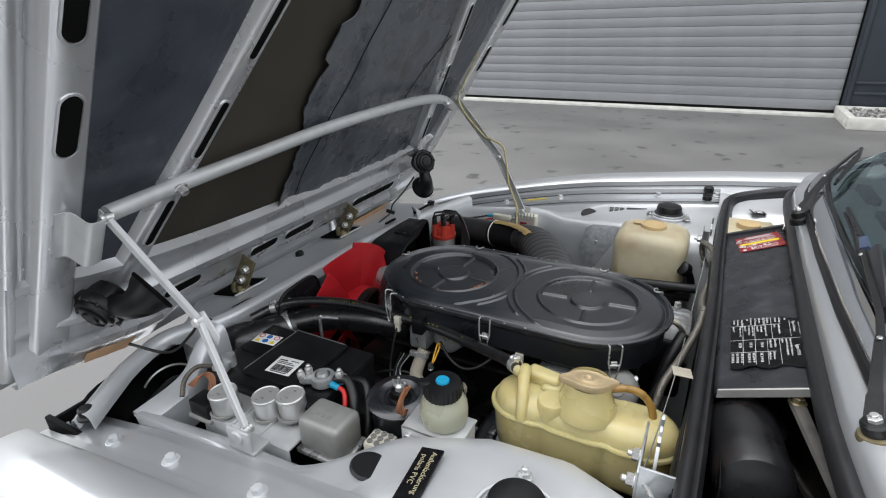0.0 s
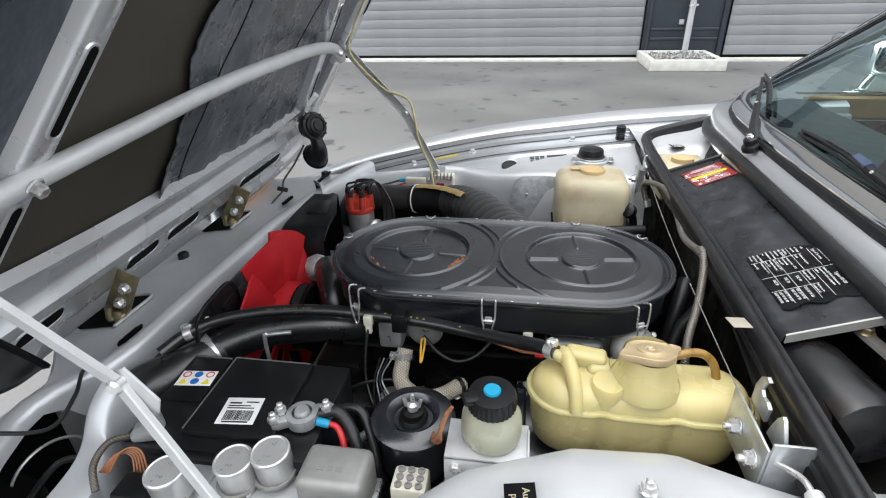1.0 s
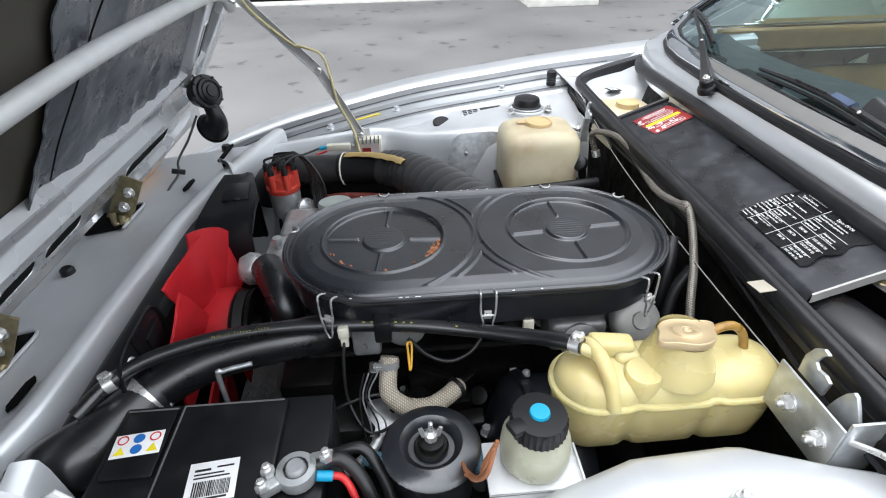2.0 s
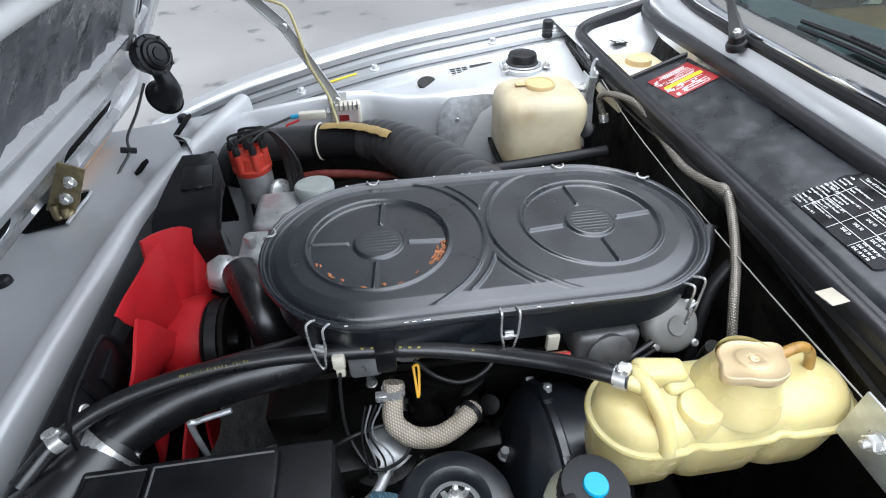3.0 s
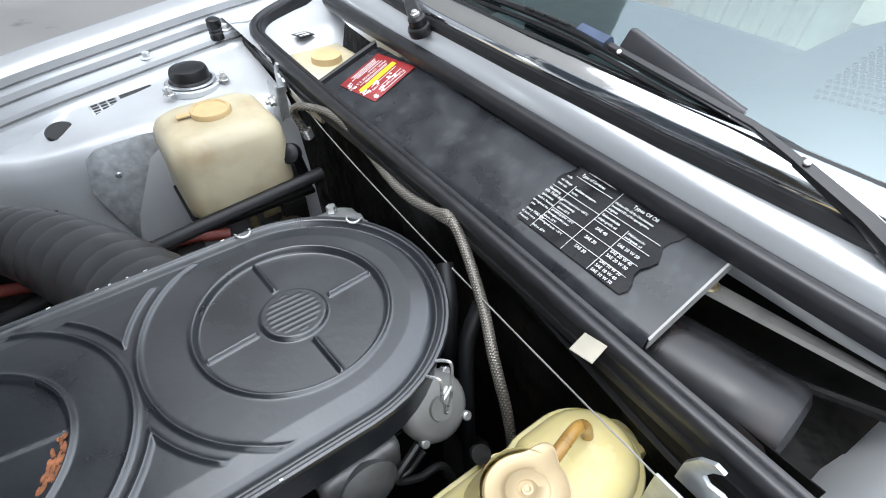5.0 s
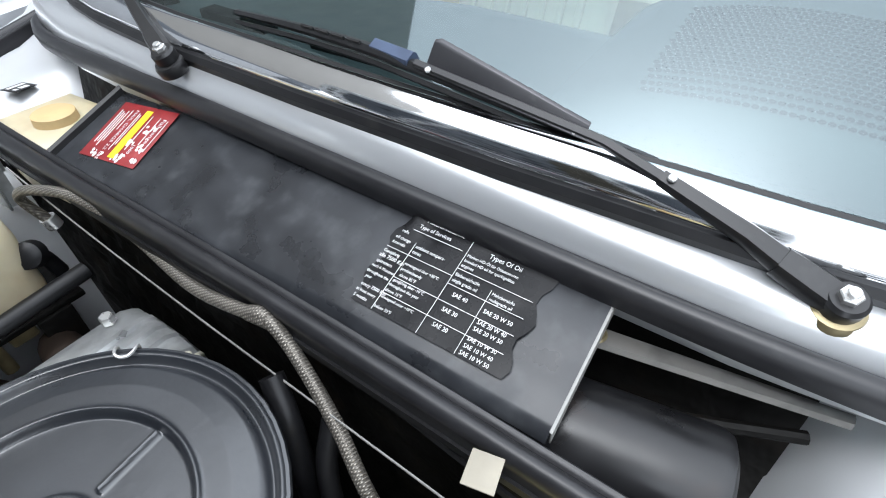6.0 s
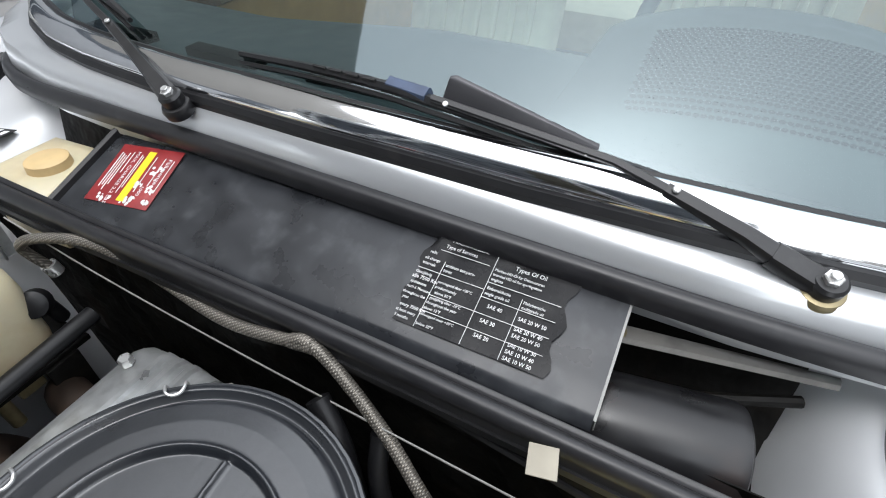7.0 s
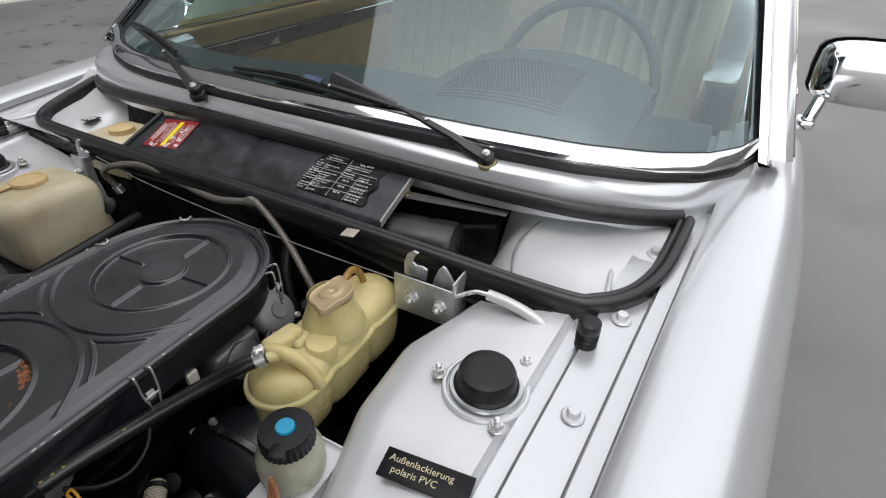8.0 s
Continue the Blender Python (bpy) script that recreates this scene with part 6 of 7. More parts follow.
part("fuel_pump", merge(lathe([(0, -.03), (.020, -.03), (.024, -.018), (.038, -.014), (.041, -.010), (.041, -.004), (.036, 0), (.030, .008), (.016, .014), (0, .015)], (-.455, .690, .662), (.1, -.45, .9), 32), tube([(-.455, .672, .668), (-.47, .648, .664), (-.50, .632, .65)], .007, 10)), ALLOY, eng, "cast alloy fuel pump")
for k in range(6):
    part("screw", hexnut(.0042, .005, (-.455 + .0375 * math.cos(k * 1.047), .690 + .034 * math.sin(k * 1.047), .655 + .017 * math.sin(k * 1.047)), (.1, -.45, .9)), STEEL, eng)
part("alternator", merge(lathe([(0, -.05), (.045, -.05), (.058, -.042), (.062, -.030), (.062, .030), (.058, .042), (.045, .05), (0, .05)], (-.580, .705, .585), (1, 0, 0), 36), box(-.60, -.56, .69, .72, .64, .668, .005)), ALLOY, eng, "grimy alloy alternator")
part("mount_bracket", prism([(-.545, .675, .640), (-.505, .668, .652), (-.488, .670, .612), (-.500, .674, .560), (-.548, .680, .560)], (0, .006, 0), .0015), GALV, eng, "grey steel mount bracket")
rng = random.Random(21)
for k in range(60):
    x, y = rng.uniform(-.62, -.28), rng.uniform(.66, .82)
    z = .52 + rng.uniform(0, .14)
    if k % 3 == 0:
        part("bolt", merge(disc(.009, .003, (x, y, z + .012), n=14), hexnut(.007, .012, (x, y, z + .014))), rng.choice((ALLOY, STEEL, GRIME)), eng)
    elif k % 3 == 1:
        part("casting_boss", obox((x, y, z), (rng.uniform(.03, .07), rng.uniform(.02, .05), rng.uniform(.03, .06)), (rng.uniform(-12, 12), rng.uniform(-20, 20), rng.uniform(-30, 30)), .006), ENGINE, eng)
    else:
        part("casting_boss", lathe([(0, 0), (.020, 0), (.022, .01), (.015, .03), (0, .032)], (x, y, z), (rng.uniform(-.5, .5), rng.uniform(-1, 0), 1), 16), ENGINE, eng)

di = thing("distributor", "alloy distributor with an orange-red cap and six black leads", "distributor", (-.672, 1.268, .66))
di.scale = (.86, .86, 1)
part("body", lathe([(.018, -.06), (.022, -.03), (.037, -.02), (.039, .036), (.040, .040), (0, .040)], (-.672, 1.268, .699), (0, 0, 1), 28), ALLOY, di)
part("cap", lathe([(.041, .0), (.0425, .004), (.0425, .010), (.036, .013), (.034, .034), (.028, .038), (.0, .040)], (-.672, 1.268, .738), (0, 0, 1), 28), CAPRED, di, "orange-red distributor cap")
for k in range(7):
    r = .0335 if k < 6 else 0
    p = V((-.672 + r * math.cos(k * 1.047), 1.268 + r * math.sin(k * 1.047), .772))
    part("tower", lathe([(.0095, -.024), (.0092, .008), (.008, .012), (0, .012)], p, (0, 0, 1), 14), CAPRED, di)
    part("boot", lathe([(.0075, .004), (.0085, .006), (.0080, .020), (.0050, .027), (0, .027)], p, (0, 0, 1), 12), RUBBER, di)
    q = V((-.612 + .006 * k, 1.262 - .004 * k, .772 - .004 * k))
    part("plug_lead", tube([p + V((0, 0, .020)), p + V((.006, .004, .036)), V((-.628 + .003 * k, 1.285 - .003 * k, .812)), q + V((.008, .010, .010)), q + V((.012, 0, -.05)), q + V((.02, -.02, -.09))], .0028, 8), WIRE, di)
part("vacuum_unit", lathe([(0, 0), (.028, 0), (.032, .006), (.032, .014), (.02, .022), (.006, .026), (.005, .045), (0, .045)], (-.628, 1.245, .690), (.8, -.5, .1), 24), STEEL, di)

fan = thing("cooling_fan", "red plastic engine fan in front of the pulley", "fan", (-.735, .94, .66))
FC = V((-.742, .912, .668))
part("hub", lathe([(0, -.02), (.050, -.02), (.062, -.012), (.068, .0), (.071, .034), (.069, .046), (.062, .051), (.056, .049), (.050, .030), (0, .030)], FC, (1, 0, 0), 44), FANRED, fan, "red moulded hub ring")
for k in range(9):
    a0 = 2 * math.pi * k / 9 + .35
    rows = []
    for r in (.060, .082, .105, .130, .152, .168, .174):
        w = .352 * (1 if r < .165 else .94)
        rows.append([FC + V((.004 - .012 * j + .004 * math.cos(j * 2.6), r * math.cos(a0 + j * w), r * math.sin(a0 + j * w))) for j in (-1.0, -.66, -.33, 0, .33, .66, 1.0)])
    part("blade", sheet(rows, .004), FANRED, fan, angle=60)
di.location.z += .012
pul = thing("pulley", "black grooved pulley with a hub of bolts", "pulley", (-.65, .90, .62))
part("wheel", lathe([(0, -.02), (.055, -.02), (.064, -.015), (.052, -.004), (.066, .008), (.066, .014), (.045, .014), (.035, .004), (.02, .004), (.018, .02), (0, .02)], (-.672, .890, .685), (1, 0, 0), 36), ENGINE, pul)
part("belt", lathe([(.062, -.010), (.066, -.010), (.064, .004), (.058, .004)], (-.672, .890, .685), (1, 0, 0), 36), RUBBER, pul)

# ---- radiator and its shrouds ----
rad = thing("radiator", "black radiator with a plastic cowl behind the slam panel", "radiator", (-.80, .95, .35))
part("core", box(-.835, -.795, .56, 1.36, .36, .72, .006), GRIME, rad)
part("top_tank", box(-.838, -.790, .60, 1.34, .715, .748, .010, 3), BLACKPLASTIC, rad)
FLAP = [(.690, .760), (.700, .795), (.722, .808), (.760, .812), (.795, .812), (.815, .800), (.824, .770), (.822, .735), (.800, .700), (.760, .700), (.725, .720)]
part("cowl_flap", merge(prism([(-.768, y, z) for y, z in FLAP], (.003, 0, 0), .001), tube([(-.765, y, z) for y, z in FLAP[:8]], .003, 6), tube([(-.764, .745, .806), (-.762, .748, .76), (-.763, .735, .725)], .004, 6), obox((-.764, .79, .77), (.006, .04, .03), (8, 0, 0), .002)), BLACKPLASTIC, rad, "bent black plastic flap")
part("screw", disc(.007, .004, (-.765, .725, .785), (1, -.3, .3), 12), STEEL, rad)
part("cowl_side", merge(sheet([[(x - (.045 * max(0, y - 1.15) / .14 if x > -.74 else 0), y, z + (.004 if x == -.745 else 0)) for y, z in ((1.045, .60), (1.050, .72), (1.058, .762), (1.075, .780), (1.10, .785), (1.16, .787), (1.22, .787), (1.28, .785), (1.305, .772), (1.315, .70), (1.32, .60))] for x in (-.795, -.79, -.76, -.745, -.70, -.692)], .003),
                         obox((-.745, 1.185, .790), (.05, .075, .006), (0, 4, 10), .002), disc(.006, .004, (-.735, 1.15, .790), n=12), tube([(-.692, 1.058, .765), (-.690, 1.085, .785), (-.70, 1.16, .790)], .003, 6)), BLACKPLASTIC, rad, "black plastic cowl beside the fan")
part("cowl_rail", box(-.80, -.775, .62, 1.20, .690, .752, .004), BLACKPLASTIC, rad)

# ---- hoses ----
th = thing("top_hose", "glossy black radiator hose with worm-drive clamps", "hose", (-.7, .7, .70))
part("elbow", tube([(-.850, .615, .705), (-.820, .622, .725), (-.785, .645, .733), (-.766, .680, .731), (-.754, .709, .730)], lambda q: .042 - .006 * q, 24), HOSE, th)
part("hose", tube([(-.762, .695, .732), (-.738, .722, .740), (-.680, .752, .752), (-.615, .767, .758), (-.560, .778, .758), (-.530, .80, .745), (-.53, .84, .715), (-.56, .88, .69)], .0285, 24), HOSE, th)
part("second_run", tube([(-.585, .840, .62), (-.590, .845, .69), (-.598, .862, .745), (-.615, .895, .768), (-.640, .945, .765)], .027, 20), HOSE, th)
d = (V((-.738, .722, .740)) - V((-.762, .695, .732))).normalized()
part("clamp", merge(lathe([(.034, -.007), (.0365, -.007), (.0365, .007), (.034, .007)], (-.754, .706, .733), d, 30), obox((-.729, .698, .726), (.012, .012, .016), (0, 20, 30), .002), disc(.005, .024, (-.733, .688, .726), (.3, .8, 0), 10)), STEEL, th, "bright worm-drive clamp")
ns = thing("vent_hose", "thin black hose with yellow print, clamped at both ends", "hose", (-.4, .72, .78))
VH = [(-.805, .655, .770), (-.779, .693, .782), (-.735, .722, .792), (-.660, .742, .800), (-.572, .748, .805), (-.488, .744, .806), (-.405, .733, .808), (-.330, .712, .812), (-.268, .678, .828), (-.236, .648, .846), (-.214, .629, .853)]
part("hose", tube(VH, .0095, 14), HOSE, ns)
for a, b in ((VH[1], VH[2]), (VH[-2], VH[-1])):
    dd = (V(b) - V(a)).normalized()
    c = V(a) + dd * (.0 if a is VH[1] else .022)
    part("clamp", merge(lathe([(.0098, -.006), (.0112, -.006), (.0112, .006), (.0098, .006)], c, dd, 22), obox(c + V((0, 0, .012)), (.010, .012, .010), (0, 0, 40), .002), disc(.004, .016, c + V((-.008, -.002, .013)), (1, .3, 0), 10)), STEEL, ns)
sp = spline(VH, 8)
for text, k0 in (("Made in France 12/92", 33),):
    letters = bmesh.new()
    for n, ch in enumerate(text):
        if ch == " ":
            continue
        f = k0 - 9 + n * .34
        k = int(f)
        c = sp[k].lerp(sp[k + 1], f - k)
        dd = (sp[k + 1] - sp[k]).normalized()
        out = (V((.15, -.55, .8)) - dd * V((.15, -.55, .8)).dot(dd)).normalized()
        m = basis(c + out * .0097, dd, out.cross(dd))
        letters = merge(letters, lettering([(ch, -.002, -.0015, .0040)], m, .0001))
    part("print", letters, OLIVE, ns, "yellow printed wording")
part("print_bars", merge(*[moved(box(-.0016, .0016, -.0011, .0011, 0, .0003, 0), basis(sp[k] + V((.10, -.45, .85)).normalized() * .0096, sp[k + 1] - sp[k], V((0, .85, .45)))) for k in (*range(42, 49), *range(54, 72))]), OLIVE, ns, "illegible yellow print")
part("bracket_clip", box(-.452, -.430, .716, .742, .795, .828, .003), BLACKPLASTIC, ns)
bzh = thing("braided_hose", "braided steel-sheathed hose lying along the bulkhead", "hose", (0, 1.0, .84))
part("sheath", tube([(.020, 1.262, .795), (.006, 1.270, .838), (.013, 1.237, .859), (.028, 1.163, .870), (.032, 1.083, .855), (.020, .979, .855), (.019, .905, .869), (.021, .880, .877), (.018, .849, .860), (.000, .792, .829), (-.018, .750, .800), (-.024, .715, .745), (-.026, .695, .68)], .0060, 14), STEELWEAVE, bzh)
lone("overflow_hose", tube([(-.030, .775, .62), (-.050, .72, .70), (-.085, .690, .78), (-.10, .670, .83)], .008, 10), GRIME, "dull black overflow hose", "hose")
part("joint", tube([(.020, .896, .871), (.021, .872, .875)], .0072, 14), STEELWEAVE, bzh)
part("end_fitting", tube([(.020, 1.262, .792), (.017, 1.264, .806)], .0092, 12), STEEL, bzh, "bright end fitting")
bh = thing("woven_hose", "beige woven-sleeved hose bent in a U", "hose", (-.4, .71, .69))
part("sleeve", tube([(-.437, .735, .752), (-.440, .722, .735), (-.440, .705, .712), (-.420, .692, .700), (-.392, .690, .697), (-.370, .697, .700), (-.352, .706, .708), (-.345, .715, .705)], .0125, 16), BEIGEWEAVE, bh)
part("clamp", merge(lathe([(.0128, -.005), (.014, -.005), (.014, .005), (.0128, .005)], (-.438, .728, .745), (0, .4, 1), 20), obox((-.452, .718, .750), (.014, .010, .010), (0, 0, 0), .002)), STEEL, bh)
part("end_ring", lathe([(.0125, -.003), (.0155, -.003), (.0155, .003), (.0125, .003)], (-.348, .710, .707), (.7, .6, 0), 20), RUBBER, bh)
lone("blue_sleeve", tube([(-.475, .640, .665), (-.450, .632, .668), (-.430, .622, .662)], .011, 12), BLUEWEAVE, "blue woven hose sleeve", "hose")
lone("blue_sleeve", tube([(-.345, .655, .672), (-.330, .640, .665), (-.322, .620, .65)], .011, 12), BLUEWEAVE, "blue woven hose sleeve", "hose")
lone("dipstick_handle", merge(tube([(-.412, .742, .768), (-.411, .728, .755), (-.410, .716, .742)], .0017, 8), tube([(-.412, .742, .768), (-.406, .741, .767), (-.408, .722, .746), (-.410, .716, .742)], .0017, 8)), AMBER, "amber plastic loop handle of a dipstick", "handle")

# ---- expansion tank ----
TX, TY = -.112, .6245
et = thing("expansion_tank", "yellowed plastic coolant expansion tank", "coolant tank", (TX, TY, .71))


def tank_loop(z, grow, waist=.0065):
    """The tank's rounded outline, pinched at its two moulded waists."""
    out = []
    for p in oval(TX, TY, z, .0865, .0440 + grow, 18):
        out.append(p)
    full = []
    for a, b in zip(out, out[1:] + out[:1]):
        n = 24 if (b - a).length > .1 else 1
        full += [a.lerp(b, k / n) for k in range(n)]
    for p in full:
        if abs(p.x - TX) < .0865:
            w = sum(bell(p.x - gx, .0085) for gx in (-.158, -.072))
            p.y -= math.copysign(waist * w, p.y - TY)
    return full


part("lower_shell", loft([tank_loop(z, g) for z, g in ((.712, -.040), (.714, -.024), (.720, -.013), (.732, -.005), (.755, -.001), (.785, .001), (.798, .001))]), TANKPLASTIC, et, "yellowed translucent lower half", angle=60)
part("seam", loft([tank_loop(z, g, .004) for z, g in ((.798, .0), (.7985, .0050), (.8005, .0062), (.8035, .0062), (.8055, .0048), (.806, .0))]), TANKPLASTIC, et, "pale moulded seam flange", angle=40)
part("upper_shell", loft([tank_loop(z, g, .004) for z, g in ((.805, .0005), (.812, -.0005), (.8195, -.004), (.826, -.010), (.8295, -.018), (.831, -.028), (.8315, -.040))]), TANKPLASTIC, et, "yellowed translucent upper half", angle=60)
part("neck", lathe([(.043, -.004), (.0405, .006), (.037, .015), (.0335, .024), (.031, .033), (.030, .046)], (-.107, .619, .827), n=36), TANKPLASTIC, et)


def cap_loop(k, h, ear=1.0):
    out = []
    for j in range(72):
        a = 2 * math.pi * j / 72
        r = (.0290 + .0120 * ear * abs(math.cos(a - .42)) ** 22) * k
        out.append(V((-.107 + r * math.cos(a), .617 + r * math.sin(a), .875 + h - .008 * r * math.sin(a) / .03)))
    return out


part("cap", loft([cap_loop(*row) for row in ((.93, -.0075), (.995, -.0075), (1.015, -.0055), (1.015, .0), (.995, .0020), (.955, .0026), (.90, .0016), (.62, .0012, .3), (.55, .0018, 0), (.52, .0036, 0), (.48, .0044, 0), (.24, .0046, 0), (.21, .0034, 0), (.07, .0030, 0))]), CAPMETAL, et, "gold-passivated pressure cap with two ears", angle=50)
part("cap_rivet", lathe([(.004, 0), (.004, .0012), (.0028, .0016), (.0015, .0006), (0, .0006)], (-.107, .617, .878), n=14), CAPMETAL, et)
part("moulded_bridge", merge(tube([(-.206, .648, .838), (-.203, .632, .849), (-.198, .612, .848), (-.193, .596, .836), (-.190, .584, .818), (-.189, .579, .804)], lambda q: .0098 - .002 * q, 14), obox((-.176, .643, .836), (.052, .026, .026), (0, 4, -6), .007, 3), obox((-.160, .636, .829), (.030, .034, .020), (0, 0, 0), .007, 3)), TANKPLASTIC, et, "moulded hose bridge")
part("float_nub", lathe([(.0215, -.014), (.0205, .010), (.0185, .0145), (.012, .0155), (0, .0155)], (-.152, .603, .822), (0, -.06, 1), 28), TANKPLASTIC, et)
part("spout", tube([(-.222, .634, .851), (-.196, .616, .847)], .0072, 12), TANKPLASTIC, et)
part("overflow_pipe", tube([(-.078, .624, .864), (-.058, .628, .869), (-.040, .632, .864), (-.026, .633, .848), (-.019, .631, .820), (-.017, .628, .78)], .0052, 12), mat("amber_rubber_pipe", (0.30, 0.17, 0.04), 0.3, 0.0, 0.3, 60, 0.0), et, "brown overflow pipe")
part("mount_lug", box(.012, .035, .600, .64, .775, .800, .006), TANKPLASTIC, et)

# latch bracket on the bulkhead
for side, x0, y0, z0 in (('L', -.022, .53, .858), ('R', .006, 1.345, .846)):
    lb = thing("bonnet_latch", "bright zinc bonnet latch bracket with hooked plates", "latch", (x0, y0, z0 - .04))
    sg = 1 if side == 'L' else -1
    w = .045 if side == 'L' else .018
    part("plate", merge(box(x0 - .003, x0, y0 - w, y0 + w, z0 - .050, z0 + .012, .001), box(x0, x0 + (.05 if side == 'L' else .012), y0 - w - .0015 * sg, y0 - w + .0015 * sg, z0 - .045, z0 + (.022 if side == 'L' else .01), .0005)), GALV, lb)
    for dy, dz in ((-.024, 0), (.020, .004)) if side == 'L' else ((0, 0),):
        out = ((-.018, -.012), (-.019, .004), (-.010, .022), (-.003, .034), (.002, .036), (.008, .026), (.013, .010), (.018, -.012)) if dy < 0 else ((-.018, -.012), (-.020, .012), (-.012, .016), (-.002, .014), (.004, .020), (.000, .034), (-.006, .042), (.002, .044), (.012, .034), (.018, .016), (.018, -.012))
        pts = [(x0 + .012, y0 + dy + p * .95, z0 + .008 + dz + q * .78) for p, q in out]
        part("hook", prism(pts, (.004, 0, 0), .0006), GALV, lb)
    for dy in (-.028, .014) if side == 'L' else (0,):
        part("nut", merge(disc(.010, .002, (x0 - .003, y0 + dy, z0 - .018), (-1, 0, 0)), hexnut(.008, .008, (x0 - .005, y0 + dy, z0 - .018), (-1, 0, 0)), disc(.004, .014, (x0 - .005, y0 + dy, z0 - .018), (-1, 0, 0), 10)), STEEL, lb)
lone("latch_cable", tube([(-.015, .485, .856), (-.006, .46, .868), (-.004, .44, .869)], .003, 8), STEEL, "bright end of the latch cable", "cable")
lone("latch_conduit", tube([(-.004, .442, .869), (-.006, .41, .868), (-.010, .375, .862), (-.012, .355, .852)], .0075, 12), BARPAINT, "silver-painted latch cable conduit", "conduit")

# ---- brake booster, fluid reservoir, small black filter can ----
bb = thing("brake_booster", "large black brake servo drum with a riveted rim", "brake servo", (-.19, .665, .46))
part("drum", lathe([(0, -.005), (.05, -.005), (.085, .010), (.118, .030), (.124, .045), (.130, .048), (.131, .056), (.124, .060), (.122, .10), (.10, .13), (0, .135)], (-.305, .672, .585), (1, 0, 0), 56), FILTERBLACK, bb)
for k in range(10):
    a = 2 * math.pi * k / 10
    part("rim_tab", obox((-.253, .672 + .131 * math.cos(a), .585 + .131 * math.sin(a)), (.012, .010, .006), (math.degrees(a) - 90, 0, 0), .001), FILTERBLACK, bb)
for a in (62, 120):
    part("clip", disc(.006, .010, (-.245, .672 + .126 * math.cos(radians(a)), .585 + .126 * math.sin(radians(a))), (0, math.cos(radians(a)), math.sin(radians(a))), 10), STEEL, bb)
rs = thing("fluid_reservoir", "translucent fluid reservoir with a ribbed black and blue cap", "fluid reservoir", (-.288, .522, .78))
part("bottle", lathe([(.028, -.017), (.033, -.012), (.0345, -.004), (.0345, .006), (.0335, .018), (.029, .026), (.025, .036)], (-.288, .524, .818), n=34), RESPLASTIC, rs, "cloudy cream reservoir")
ribs = []
for k in range(60):
    a = 2 * math.pi * k / 60
    ribs.append((.0262 if k % 2 else .0274, a))
part("cap", loft([[V((-.288 + (r if f > .5 else .0266) * f2 * math.cos(a), .522 + (r if f > .5 else .0266) * f2 * math.sin(a), z)) for r, a in ribs] for z, f, f2 in ((.852, 1, 1), (.867, 1, 1), (.871, .0, .95), (.872, .0, .6))]), BLACKPLASTIC, rs, "ribbed black screw cap", angle=25)
part("blue_button", lathe([(.0095, -.002), (.0098, .003), (.009, .005), (0, .0055)], (-.288, .522, .870), n=28), BLUE, rs, "bright blue centre button")
part("sensor_plug", obox((-.306, .513, .868), (.028, .017, .008), (0, 6, 25), .003), BLACKPLASTIC, rs)
for k in range(3):
    part("wire", tube([(-.330 - .002 * k, .503 - .004 * k, .862), (-.342, .500 - .006 * k, .835), (-.345 - .004 * k, .505, .805), (-.36, .53 + .01 * k, .775)], .0022, 6), COPPER, rs)
part("bracket", merge(box(-.338, -.245, .4865, .489, .735, .802, .001), box(-.338, -.245, .4865, .545, .799, .802, .001), box(-.2465, -.244, .4865, .535, .74, .806, .001)), BARPAINT, rs, "white-painted sheet bracket")
for x in (-.325, -.262):
    part("bolt", hexnut(.007, .006, (x, .4865, .788), (0, -1, 0)), STEEL, rs)
rs.location.y += .008
fc = thing("filter_can", "round black filter can with a wing nut on its spindle", "filter canister", (-.389, .571, .70))
part("can", lathe([(0, -.075), (.040, -.075), (.045, -.065), (.047, .0), (.053, .002), (.054, .006), (.050, .011), (.034, .015), (.026, .008), (.025, .004), (.018, .004), (.016, .008), (0, .010)], (-.389, .571, .772), n=44), FILTERBLACK, fc)
part("spring_seat", lathe([(.017, 0), (.019, .002), (.017, .005), (.014, .005), (.014, .012), (.010, .013), (.006, .013), (0, .013)], (-.389, .571, .778), n=28), ENGINE, fc)
part("wing_nut", merge(lathe([(.004, 0), (.007, .002), (.007, .010), (.003, .014), (.0025, .026), (0, .027)], (-.389, .571, .790), n=14), prism([(-.399, .570, .796), (-.395, .570, .793), (-.395, .570, .802), (-.398, .570, .810), (-.402, .570, .808)], (0, .002, 0)), prism([(-.379, .570, .796), (-.383, .570, .793), (-.383, .570, .802), (-.380, .570, .810), (-.376, .570, .808)], (0, .002, 0))), STEEL, fc, "bright wing nut")
part("can_tab", box(-.36, -.352, .55, .60, .774, .782, .002), FILTERBLACK, fc)
gd = thing("valve_unit", "grey pressed-metal vacuum valve below the filter", "vacuum valve", (-.085, .765, .74))
part("cover", lathe([(0, .018), (.012, .019), (.013, .016), (.026, .015), (.034, .010), (.037, .002), (.036, -.008), (0, -.010)], (-.085, .762, .762), (.1, -.75, .6), 32), GREYBOX, gd)
for k in range(4):
    a = radians(45 + 90 * k)
    part("screw", disc(.005, .010, (-.085 + .036 * math.cos(a), .762 + .026 * math.sin(a), .762 + .024 * math.sin(a)), (.1, -.75, .6), 10), STEEL, gd)
